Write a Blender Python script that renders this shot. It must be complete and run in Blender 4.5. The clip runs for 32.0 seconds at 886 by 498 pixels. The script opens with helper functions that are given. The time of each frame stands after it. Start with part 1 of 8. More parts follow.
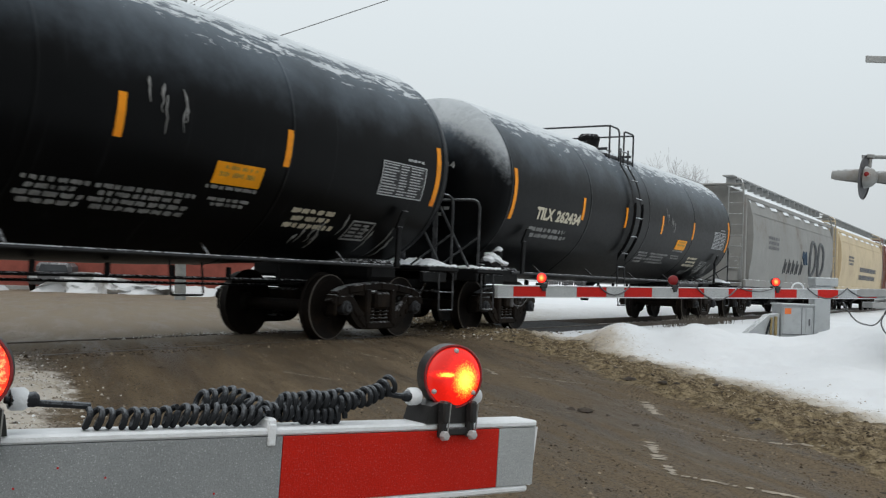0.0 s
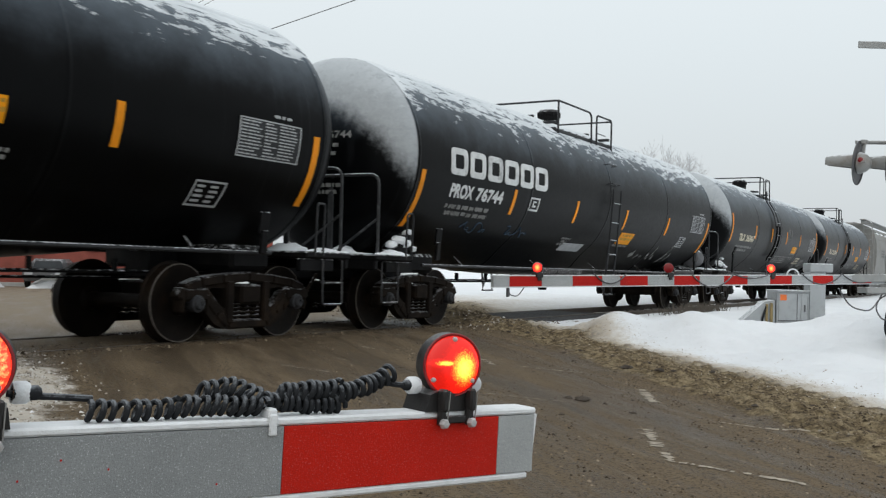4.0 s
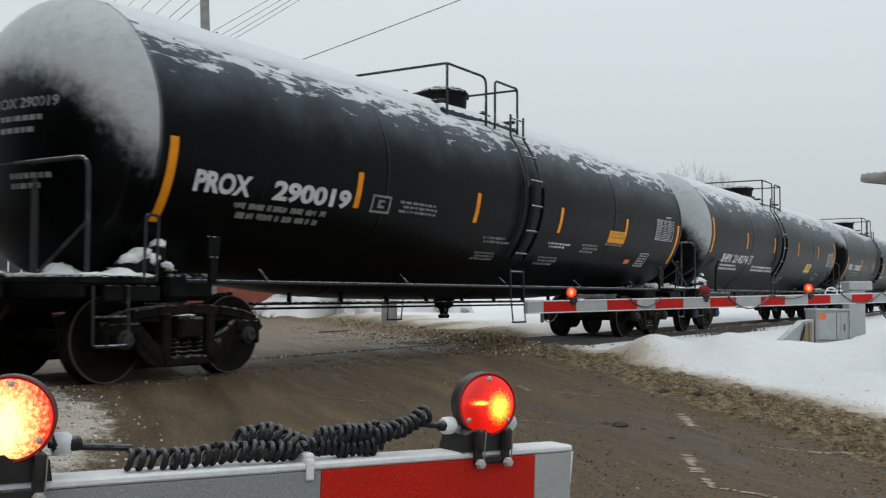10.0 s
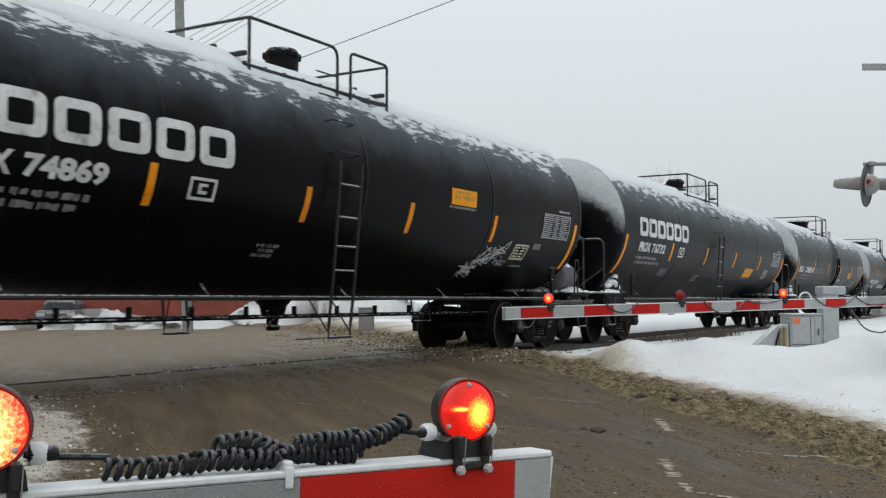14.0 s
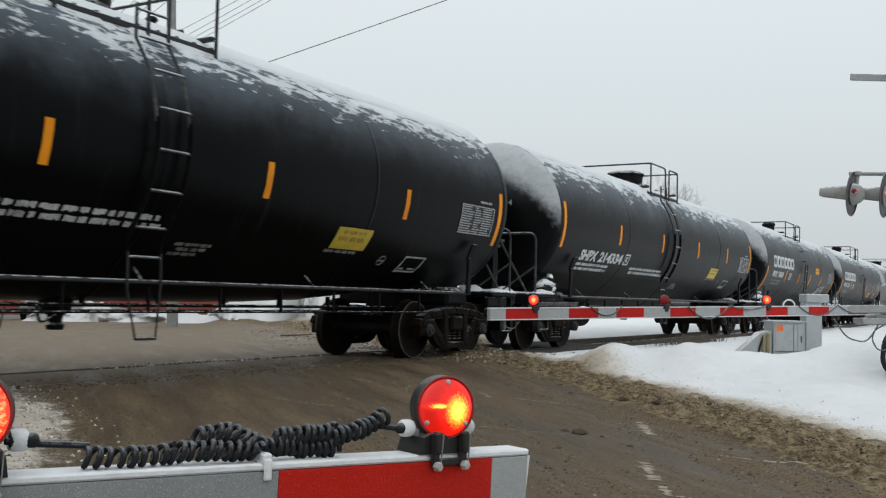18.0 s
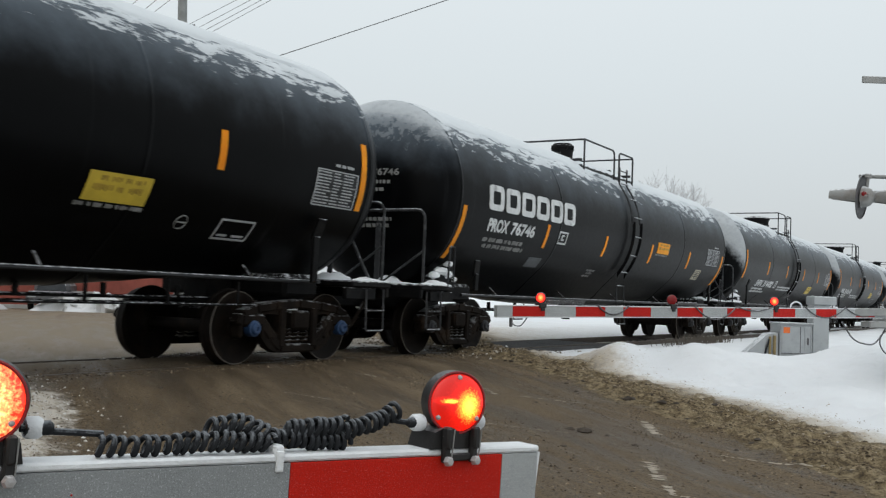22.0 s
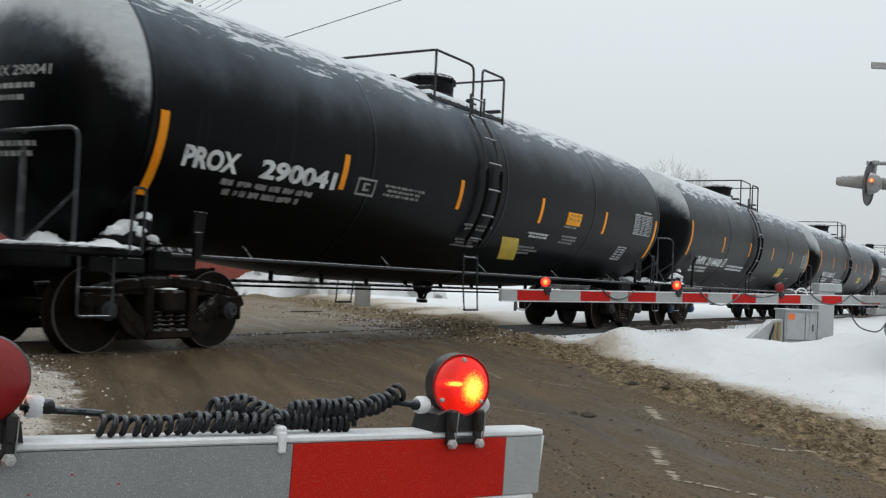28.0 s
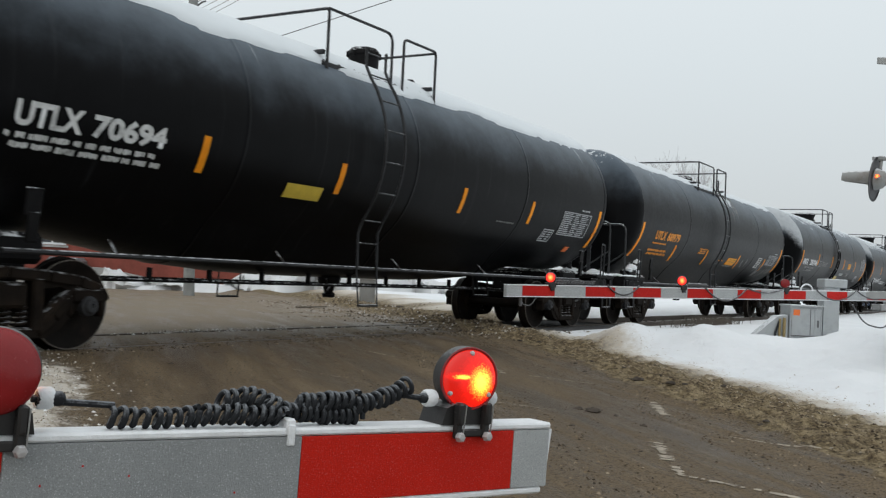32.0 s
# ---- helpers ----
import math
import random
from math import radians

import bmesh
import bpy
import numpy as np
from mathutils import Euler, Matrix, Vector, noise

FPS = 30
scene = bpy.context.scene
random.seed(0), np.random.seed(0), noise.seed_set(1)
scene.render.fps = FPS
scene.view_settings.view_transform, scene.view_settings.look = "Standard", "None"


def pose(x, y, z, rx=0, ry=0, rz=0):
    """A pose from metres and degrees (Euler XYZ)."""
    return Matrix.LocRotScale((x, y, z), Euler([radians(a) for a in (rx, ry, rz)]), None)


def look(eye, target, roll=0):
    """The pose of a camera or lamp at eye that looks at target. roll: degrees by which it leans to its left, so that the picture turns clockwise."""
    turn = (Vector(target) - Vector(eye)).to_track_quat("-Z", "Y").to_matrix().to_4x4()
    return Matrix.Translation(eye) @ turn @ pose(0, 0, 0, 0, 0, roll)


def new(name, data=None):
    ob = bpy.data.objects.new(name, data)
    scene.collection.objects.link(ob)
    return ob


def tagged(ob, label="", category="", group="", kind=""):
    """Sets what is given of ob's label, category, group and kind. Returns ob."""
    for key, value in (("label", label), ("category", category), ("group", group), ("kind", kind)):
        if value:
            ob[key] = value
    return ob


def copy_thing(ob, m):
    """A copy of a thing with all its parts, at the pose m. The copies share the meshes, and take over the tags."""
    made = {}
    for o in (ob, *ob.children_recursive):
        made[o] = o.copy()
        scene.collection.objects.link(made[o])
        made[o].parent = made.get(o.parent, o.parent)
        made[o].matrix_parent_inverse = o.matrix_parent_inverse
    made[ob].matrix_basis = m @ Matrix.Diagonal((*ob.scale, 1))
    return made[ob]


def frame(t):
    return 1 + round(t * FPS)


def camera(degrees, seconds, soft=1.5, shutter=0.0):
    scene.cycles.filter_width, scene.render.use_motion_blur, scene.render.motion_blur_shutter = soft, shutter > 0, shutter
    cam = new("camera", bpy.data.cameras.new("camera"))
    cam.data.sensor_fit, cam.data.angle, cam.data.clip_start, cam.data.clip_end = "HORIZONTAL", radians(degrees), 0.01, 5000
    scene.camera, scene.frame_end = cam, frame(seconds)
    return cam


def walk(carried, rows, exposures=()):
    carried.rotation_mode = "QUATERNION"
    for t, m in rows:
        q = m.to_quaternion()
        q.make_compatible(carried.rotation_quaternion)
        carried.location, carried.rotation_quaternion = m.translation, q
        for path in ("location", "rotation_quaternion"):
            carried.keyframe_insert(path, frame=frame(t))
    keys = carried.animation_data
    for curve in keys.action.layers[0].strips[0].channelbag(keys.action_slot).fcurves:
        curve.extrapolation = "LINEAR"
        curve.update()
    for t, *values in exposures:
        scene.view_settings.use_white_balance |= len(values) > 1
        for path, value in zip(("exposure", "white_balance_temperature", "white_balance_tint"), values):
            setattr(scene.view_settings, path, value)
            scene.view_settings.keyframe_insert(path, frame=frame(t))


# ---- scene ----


def eye_pose(x, y, z, yaw, pitch, lean):
    """A hand-held pose: yaw to the left, pitch up, lean to the right, in degrees."""
    return pose(x, y, z, 90 + pitch, 0, yaw) @ pose(0, 0, 0, 0, 0, -lean)


PATH = [
    (0.0, 0.0051, 0.0161, 0.9186, -0.370, 1.671, -2.204),
    (0.5, 0.0021, 0.0088, 0.9191, -0.109, 1.574, -2.108),
    (1.0, 0.0054, 0.0126, 0.9169, -0.488, 1.645, -1.936),
    (1.5, 0.0096, 0.0115, 0.9171, -0.604, 1.685, -1.996),
    (2.0, 0.0119, 0.0111, 0.9162, -0.484, 1.601, -1.762),
    (2.5, 0.0096, 0.0073, 0.9164, -0.561, 1.527, -1.634),
    (3.0, 0.0067, 0.0090, 0.9154, -0.535, 1.464, -1.492),
    (3.5, 0.0018, 0.0086, 0.9152, -0.622, 1.311, -1.461),
    (5.5, 0.0017, 0.0094, 0.9142, -0.875, 1.026, -1.153),
    (6.0, 0.0028, 0.0083, 0.9142, -1.138, 1.010, -0.816),
    (6.5, 0.0021, -0.0007, 0.9161, -1.333, 0.967, -0.812),
    (7.0, 0.0073, 0.0036, 0.9151, -1.496, 0.943, -0.538),
    (7.5, 0.0113, 0.0012, 0.9233, -1.893, 1.311, -0.725),
    (8.0, 0.0070, -0.0070, 0.9342, -0.710, 1.630, -1.022),
    (8.5, 0.0067, -0.0030, 0.9350, -0.583, 1.532, -0.882),
    (9.0, 0.0097, -0.0092, 0.9357, 0.608, 2.057, -0.747),
    (9.5, 0.0108, -0.0064, 0.9377, 1.667, 2.563, -0.023),
    (10.0, 0.0030, 0.0014, 0.9395, 1.267, 2.574, -0.252),
    (10.5, -0.0026, 0.0033, 0.9395, 1.454, 2.527, -0.088),
    (11.0, -0.0054, -0.0002, 0.9409, 0.729, 2.713, -0.025),
    (11.5, -0.0054, 0.0006, 0.9419, 0.431, 2.788, -0.166),
    (12.0, -0.0022, 0.0007, 0.9396, -0.248, 2.988, 0.181),
    (12.5, -0.0015, 0.0039, 0.9402, -0.128, 2.957, 0.004),
    (13.0, -0.0003, 0.0028, 0.9399, -0.002, 2.891, 0.064),
    (13.5, -0.0008, 0.0047, 0.9395, -0.024, 2.920, 0.079),
    (15.5, -0.0011, -0.0055, 0.9379, -0.248, 2.976, -0.369),
    (16.0, 0.0003, -0.0061, 0.9389, -0.170, 2.889, -0.511),
    (16.5, 0.0038, -0.0030, 0.9369, -0.342, 2.894, -0.573),
    (17.0, 0.0058, -0.0048, 0.9370, -0.610, 2.920, -1.015),
    (17.5, 0.0057, -0.0134, 0.9366, -0.695, 2.901, -1.211),
    (18.0, 0.0072, -0.0162, 0.9364, -0.798, 2.942, -1.238),
    (18.5, 0.0121, -0.0112, 0.9359, -0.727, 2.988, -1.208),
    (19.0, 0.0101, -0.0088, 0.9351, -0.714, 2.922, -1.367),
    (19.5, 0.0029, -0.0169, 0.9349, -0.557, 2.878, -1.564),
    (20.0, 0.0005, -0.0133, 0.9347, -0.671, 2.944, -1.568),
    (20.5, -0.0032, -0.0131, 0.9342, -0.524, 3.003, -1.720),
    (21.0, -0.0009, -0.0106, 0.9337, -0.480, 2.973, -1.889),
    (21.5, -0.0022, -0.0120, 0.9337, -0.315, 2.787, -2.169),
    (22.0, -0.0043, -0.0172, 0.9338, -0.416, 2.731, -2.162),
    (22.5, -0.0055, -0.0137, 0.9327, -0.344, 2.604, -2.224),
    (23.0, -0.0059, -0.0111, 0.9303, -0.298, 2.620, -2.193),
    (23.5, -0.0045, -0.0133, 0.9336, -0.390, 2.468, -2.483),
    (24.0, -0.0076, -0.0146, 0.9337, -0.300, 2.384, -2.682),
    (24.5, -0.0078, -0.0131, 0.9327, -0.426, 2.274, -2.573),
    (25.0, -0.0094, -0.0110, 0.9333, -0.565, 2.228, -2.609),
    (25.5, -0.0083, -0.0057, 0.9316, -0.570, 2.136, -2.722),
    (27.5, -0.0039, -0.0092, 0.9294, -0.391, 1.839, -2.546),
    (28.0, -0.0048, -0.0004, 0.9307, -0.170, 1.779, -2.655),
    (28.5, -0.0059, -0.0034, 0.9297, 0.230, 1.775, -2.561),
    (29.0, -0.0059, 0.0032, 0.9287, -0.051, 1.792, -2.647),
    (29.5, -0.0069, 0.0053, 0.9282, -0.050, 1.698, -2.554),
    (30.0, -0.0096, -0.0002, 0.9280, -0.116, 1.749, -2.547),
    (30.5, -0.0127, -0.0055, 0.9274, 0.146, 1.601, -2.748),
    (31.0, -0.0125, -0.0089, 0.9301, 0.403, 1.562, -2.662),
    (31.5, -0.0092, -0.0040, 0.9285, -0.015, 1.473, -2.806),
    (32.0, -0.0104, -0.0032, 0.9267, 0.075, 1.524, -2.700),
]

# ---- camera ----
cam = camera(48.0, 32.0, soft=1.25, shutter=0.14)
walk(cam, [(r[0], eye_pose(*r[1:])) for r in PATH], exposures=[(0.0, 0.03), (3.5, 0.10), (6.0, 0.03), (8.0, -0.05), (12.0, -0.12), (13.0, -0.03), (16.0, 0.0), (25.0, 0.0), (30.0, 0.03), (32.0, 0.0)])

# ---- the track: near rail through RAIL, heading TRACK, from the eye's ground point ----
TURN = 59.016                                   # degrees from the x axis
TRACK = Vector((0.5148, 0.8573, 0.0))           # along the rails, the way the train runs
SIDE = Vector((-0.8573, 0.5148, 0.0))           # across the rails, away from the eye
RAIL = Vector((-0.803, 15.061, 0.0))            # a point of the near rail, rail top at z = 0
GAUGE = 1.51
SPEEDS = (7.884, 7.973, 8.224, 7.868, 8.115, 8.014, 8.001, 8.068, 7.752)   # m/s every 4 s


def run(t):
    """How far the train has run after t seconds."""
    s, step = 0.0, 0.05
    n = int(round(t / step))
    for i in range(n):
        k = (i + 0.5) * step / 4
        j = min(int(k), 7)
        s += step * (SPEEDS[j] + (SPEEDS[j + 1] - SPEEDS[j]) * (k - j))
    return s


# ---- world and sun: a flat, bright overcast ----
world = bpy.data.worlds.new("overcast")
scene.world = world
world.use_nodes = True
wn, wl = world.node_tree.nodes, world.node_tree.links
wn.clear()
w_out, w_bg, w_bg2 = wn.new("ShaderNodeOutputWorld"), wn.new("ShaderNodeBackground"), wn.new("ShaderNodeBackground")
w_sky, w_add, w_ramp = wn.new("ShaderNodeTexSky"), wn.new("ShaderNodeAddShader"), wn.new("ShaderNodeValToRGB")
w_co, w_sep = wn.new("ShaderNodeTexCoord"), wn.new("ShaderNodeSeparateXYZ")
w_sky.sky_type, w_sky.sun_disc = "NISHITA", False
w_sky.sun_elevation, w_sky.sun_rotation = radians(35), radians(200)
w_sky.dust_density = 6
w_bg.inputs["Strength"].default_value = 0.012
wl.new(w_sky.outputs[0], w_bg.inputs["Color"])
wl.new(w_co.outputs["Generated"], w_sep.inputs[0])
wl.new(w_sep.outputs["Z"], w_ramp.inputs[0])
els = w_ramp.color_ramp.elements
els[0].position, els[0].color = 0.0, (0.55, 0.585, 0.605, 1)
els[1].position, els[1].color = 0.9, (1.04, 1.10, 1.12, 1)
mid = els.new(0.22)
mid.color = (0.68, 0.735, 0.755, 1)
wl.new(w_ramp.outputs[0], w_bg2.inputs["Color"])
w_bg2.inputs["Strength"].default_value = 1.0
wl.new(w_bg.outputs[0], w_add.inputs[0])
wl.new(w_bg2.outputs[0], w_add.inputs[1])
wl.new(w_add.outputs[0], w_out.inputs[0])

sun = new("sun", bpy.data.lights.new("sun", "SUN"))
sun.data.energy, sun.data.angle, sun.data.color = 0.22, radians(35), (1.0, 0.97, 0.93)
sun.matrix_world = look((0, 0, 30), (6, 16, 0))


# ---- materials ----
def nodes_of(name):
    m = bpy.data.materials.new(name)
    m.use_nodes = True
    return m, m.node_tree.nodes, m.node_tree.links, m.node_tree.nodes["Principled BSDF"]


def noise_node(n, l, scale, detail=4, vec=None, rough=0.6, dist=0.0):
    t = n.new("ShaderNodeTexNoise")
    t.inputs["Scale"].default_value, t.inputs["Detail"].default_value = scale, detail
    t.inputs["Roughness"].default_value, t.inputs["Distortion"].default_value = rough, dist
    if vec is not None:
        l.new(vec, t.inputs["Vector"])
    return t.outputs["Fac"]


def ramp(n, l, fac, stops):
    r = n.new("ShaderNodeValToRGB")
    e = r.color_ramp.elements
    for i, (p, c) in enumerate(stops):
        if i > 1:
            e.new(p)
    for i, (p, c) in enumerate(stops):
        e[i].position, e[i].color = p, (*c, 1) if len(c) == 3 else c
    l.new(fac, r.inputs[0])
    return r.outputs[0]


def mix(n, l, fac, a, b):
    m = n.new("ShaderNodeMix")
    m.data_type = "RGBA"
    for sock, v in ((m.inputs[0], fac), (m.inputs[6], a), (m.inputs[7], b)):
        if isinstance(v, (int, float)):
            sock.default_value = v
        elif isinstance(v, tuple):
            sock.default_value = (*v, 1)
        else:
            l.new(v, sock)
    return m.outputs[2]


def calc(n, l, op, a, b=0.0, c=None, clamp=False):
    m = n.new("ShaderNodeMath")
    m.operation, m.use_clamp = op, clamp
    for i, v in enumerate((a, b, c)):
        if v is None:
            continue
        if isinstance(v, (int, float)):
            m.inputs[i].default_value = v
        else:
            l.new(v, m.inputs[i])
    return m.outputs[0]


def smooth(n, l, v, lo, hi):
    m = n.new("ShaderNodeMapRange")
    m.interpolation_type = "SMOOTHSTEP"
    m.inputs[1].default_value, m.inputs[2].default_value = lo, hi
    l.new(v, m.inputs[0])
    return m.outputs[0]


def bump(n, l, bs, height, strength=0.3, dist=0.02):
    b = n.new("ShaderNodeBump")
    b.inputs["Strength"].default_value, b.inputs["Distance"].default_value = strength, dist
    l.new(height, b.inputs["Height"])
    l.new(b.outputs[0], bs.inputs["Normal"])


def coords(n, l, shift=False, scale=(1, 1, 1)):
    """Object coordinates, moved apart from object to object where shift is set."""
    c = n.new("ShaderNodeTexCoord").outputs["Object"]
    mp = n.new("ShaderNodeMapping")
    mp.inputs["Scale"].default_value = scale
    l.new(c, mp.inputs[0])
    if shift:
        r = n.new("ShaderNodeObjectInfo").outputs["Random"]
        k = n.new("ShaderNodeVectorMath")
        k.operation = "SCALE"
        k.inputs[0].default_value = (37.0, 53.0, 71.0)
        l.new(r, k.inputs["Scale"])
        l.new(k.outputs[0], mp.inputs["Location"])
    return c, mp.outputs[0]


def plain(name, color, rough=0.5, metal=0.0, vary=0.25, scale=6.0, bumps=0.15, grime=None, frost=0.0, spec=0.4):
    """A worn surface: two scales of tone, grime in patches, a trace of frost on what faces up."""
    m, n, l, bs = nodes_of(name)
    _, v = coords(n, l, True)
    a, b = noise_node(n, l, scale, 5, v), noise_node(n, l, scale * 9, 3, v)
    lo, hi = tuple(max(0, x * (1 - vary)) for x in color), tuple(min(1, x * (1 + vary)) for x in color)
    col = ramp(n, l, a, [(0.3, lo), (0.7, hi)])
    if grime:
        col = mix(n, l, smooth(n, l, noise_node(n, l, scale * 0.5, 6, v, 0.7), 0.5, 0.72), col, grime)
    if frost:
        g = n.new("ShaderNodeNewGeometry")
        sp = n.new("ShaderNodeSeparateXYZ")
        l.new(g.outputs["Normal"], sp.inputs[0])
        up = calc(n, l, "ADD", sp.outputs["Z"], calc(n, l, "MULTIPLY", calc(n, l, "SUBTRACT", noise_node(n, l, scale * 3, 4, v), 0.5), 1.6))
        col = mix(n, l, calc(n, l, "MULTIPLY", smooth(n, l, up, 0.62, 1.0), frost), col, (0.78, 0.80, 0.83))
    l.new(col, bs.inputs["Base Color"])
    bs.inputs["Metallic"].default_value = metal
    bs.inputs["Specular IOR Level"].default_value = spec
    rr = n.new("ShaderNodeMapRange")
    rr.inputs[3].default_value, rr.inputs[4].default_value = max(0.05, rough - 0.12), min(1, rough + 0.14)
    l.new(b, rr.inputs[0])
    l.new(rr.outputs[0], bs.inputs["Roughness"])
    if bumps:
        bump(n, l, bs, b, bumps, 0.01)
    return m


SKY_SHEEN = 0.55                                     # how much painted sky sheen greys the upper shell


def tank_paint(name, base, cover, frost_end, speckle, rime_from=0.56):
    """Black tank paint with wind-blown snow along the crown, rime on the head that trails, road film below, a painted
    sky sheen above.
    """
    m, n, l, bs = nodes_of(name)
    c, v = coords(n, l, True)
    sp = n.new("ShaderNodeSeparateXYZ")
    l.new(c, sp.inputs[0])
    X, Y, Z = sp.outputs
    big, fine = noise_node(n, l, 1.1, 6, v, 0.65), noise_node(n, l, 14, 4, v)
    _, vs = coords(n, l, True, (0.26, 1.0, 1.0))
    streak = noise_node(n, l, 8.5, 6, vs, 0.78, 0.4)
    _, vv = coords(n, l, True, (4.0, 0.5, 0.12))
    run_ = noise_node(n, l, 2.4, 4, vv, 0.6)
    col = ramp(n, l, big, [(0.25, tuple(x * 0.45 for x in base)), (0.75, tuple(x * 1.2 for x in base))])
    col = mix(n, l, calc(n, l, "MULTIPLY", smooth(n, l, run_, 0.6, 0.78), 0.035), col, (0.35, 0.36, 0.38))
    # the sky's bluish sheen, painted into the upper shell's colour by height
    sheen = calc(n, l, "MULTIPLY", smooth(n, l, calc(n, l, "ADD", Z, calc(n, l, "MULTIPLY", calc(n, l, "SUBTRACT", big, 0.5), 0.9)), 0.12, 1.40), SKY_SHEEN)
    col = mix(n, l, sheen, col, (0.19, 0.235, 0.285))
    # ragged snow: solid towards the crown, breaking into flecks lower down
    _, vf = coords(n, l, True, (0.32, 1.0, 1.0))
    fleck = noise_node(n, l, 7.5, 7, vf, 0.70, 0.3)
    dens = smooth(n, l, calc(n, l, "ADD", Z, calc(n, l, "MULTIPLY", calc(n, l, "SUBTRACT", big, 0.5), 0.55)), cover - 0.62, cover + 0.14)
    over = calc(n, l, "SUBTRACT", fleck, calc(n, l, "SUBTRACT", 0.655 + 0.05 * (1.0 - speckle), calc(n, l, "MULTIPLY", dens, 0.24)))
    snow = calc(n, l, "MULTIPLY", calc(n, l, "MULTIPLY", smooth(n, l, over, 0.0, 0.045), smooth(n, l, dens, 0.05, 0.22)), calc(n, l, "ADD", 0.62, calc(n, l, "MULTIPLY", dens, 0.38)))
    # a few frozen drips below the snow
    _, vd = coords(n, l, True, (1.0, 0.01, 0.08))
    drip = calc(n, l, "MULTIPLY", smooth(n, l, noise_node(n, l, 5.0, 2, vd, 0.5), 0.71, 0.735), smooth(n, l, Z, 0.7, 1.0))
    snow = calc(n, l, "MAXIMUM", snow, calc(n, l, "MULTIPLY", drip, 0.36))
    # rime on the trailing head, thick above, thin and broken towards the middle
    arch = calc(n, l, "MULTIPLY", calc(n, l, "ADD", calc(n, l, "MULTIPLY", Y, Y), calc(n, l, "MULTIPLY", Z, Z)), 0.43)
    own = calc(n, l, "MULTIPLY", calc(n, l, "SUBTRACT", n.new("ShaderNodeObjectInfo").outputs["Random"], 0.5), 0.35)
    torn = calc(n, l, "ADD", calc(n, l, "MULTIPLY", calc(n, l, "SUBTRACT", noise_node(n, l, 1.3, 5, v, 0.6, 0.5), 0.5), 0.45),
                calc(n, l, "MULTIPLY", calc(n, l, "SUBTRACT", noise_node(n, l, 10.0, 5, v, 0.7), 0.5), 0.38))
    rim = calc(n, l, "ADD", calc(n, l, "ADD", calc(n, l, "ADD", calc(n, l, "MULTIPLY", Z, 0.8), arch), torn), own)
    head = smooth(n, l, calc(n, l, "MULTIPLY", X, -1.0), frost_end, frost_end + 0.06)
    rime = calc(n, l, "MULTIPLY", calc(n, l, "MULTIPLY", head, smooth(n, l, rim, rime_from, rime_from + 0.5)), calc(n, l, "ADD", 0.50, calc(n, l, "MULTIPLY", streak, 0.55)))
    film = calc(n, l, "MULTIPLY", smooth(n, l, calc(n, l, "MULTIPLY", Z, -1.0), 0.5, 1.5), smooth(n, l, noise_node(n, l, 3.0, 6, v, 0.75), 0.56, 0.76))
    film = calc(n, l, "MULTIPLY", film, 0.035)
    col = mix(n, l, film, col, (0.20, 0.20, 0.20))
    snow = calc(n, l, "MULTIPLY", snow, calc(n, l, "SUBTRACT", 1.0, calc(n, l, "MULTIPLY", head, 0.8)))
    col = mix(n, l, rime, col, (0.46, 0.485, 0.505))
    white = ramp(n, l, big, [(0.3, (0.50, 0.535, 0.56)), (0.7, (0.68, 0.71, 0.735))])
    col = mix(n, l, snow, col, white)
    l.new(col, bs.inputs["Base Color"])
    r = calc(n, l, "ADD", calc(n, l, "MULTIPLY", snow, 0.4), calc(n, l, "ADD", 0.24, calc(n, l, "MULTIPLY", fine, 0.20)))
    l.new(r, bs.inputs["Roughness"])
    l.new(calc(n, l, "ADD", 0.06, calc(n, l, "MULTIPLY", snow, 0.04)), bs.inputs["Specular IOR Level"])
    bump(n, l, bs, calc(n, l, "ADD", calc(n, l, "MULTIPLY", snow, 1.0), calc(n, l, "MULTIPLY", fine, 0.02)), 0.5, 0.02)
    return m


def wheel_mat():
    """Dark rusty wheel steel, rubbed bright on the rim's edge and the tread."""
    m, n, l, bs = nodes_of("wheel_steel")
    c, v = coords(n, l, True)
    sp = n.new("ShaderNodeSeparateXYZ")
    l.new(c, sp.inputs[0])
    rad = calc(n, l, "SQRT", calc(n, l, "ADD", calc(n, l, "MULTIPLY", sp.outputs[0], sp.outputs[0]), calc(n, l, "MULTIPLY", sp.outputs[2], sp.outputs[2])))
    a, b = noise_node(n, l, 5, 5, v), noise_node(n, l, 45, 3, v)
    col = ramp(n, l, a, [(0.3, (0.0045, 0.0036, 0.003)), (0.7, (0.011, 0.008, 0.0063))])
    col = mix(n, l, smooth(n, l, noise_node(n, l, 2.5, 6, v, 0.7), 0.5, 0.72), col, (0.019, 0.012, 0.0075))
    worn = calc(n, l, "MULTIPLY", smooth(n, l, rad, 0.436, 0.448), calc(n, l, "SUBTRACT", 1.0, smooth(n, l, rad, 0.462, 0.472)))
    worn = calc(n, l, "MULTIPLY", worn, smooth(n, l, calc(n, l, "ABSOLUTE", sp.outputs[1]), 0.800, 0.815))
    worn = calc(n, l, "MULTIPLY", worn, calc(n, l, "ADD", 0.35, calc(n, l, "MULTIPLY", a, 0.6)))
    l.new(mix(n, l, worn, col, (0.24, 0.215, 0.19)), bs.inputs["Base Color"])
    l.new(calc(n, l, "MULTIPLY", worn, 0.5), bs.inputs["Metallic"])
    l.new(calc(n, l, "ADD", 0.5, calc(n, l, "MULTIPLY", b, 0.25)), bs.inputs["Roughness"])
    bs.inputs["Specular IOR Level"].default_value = 0.08
    bump(n, l, bs, b, 0.2, 0.01)
    return m


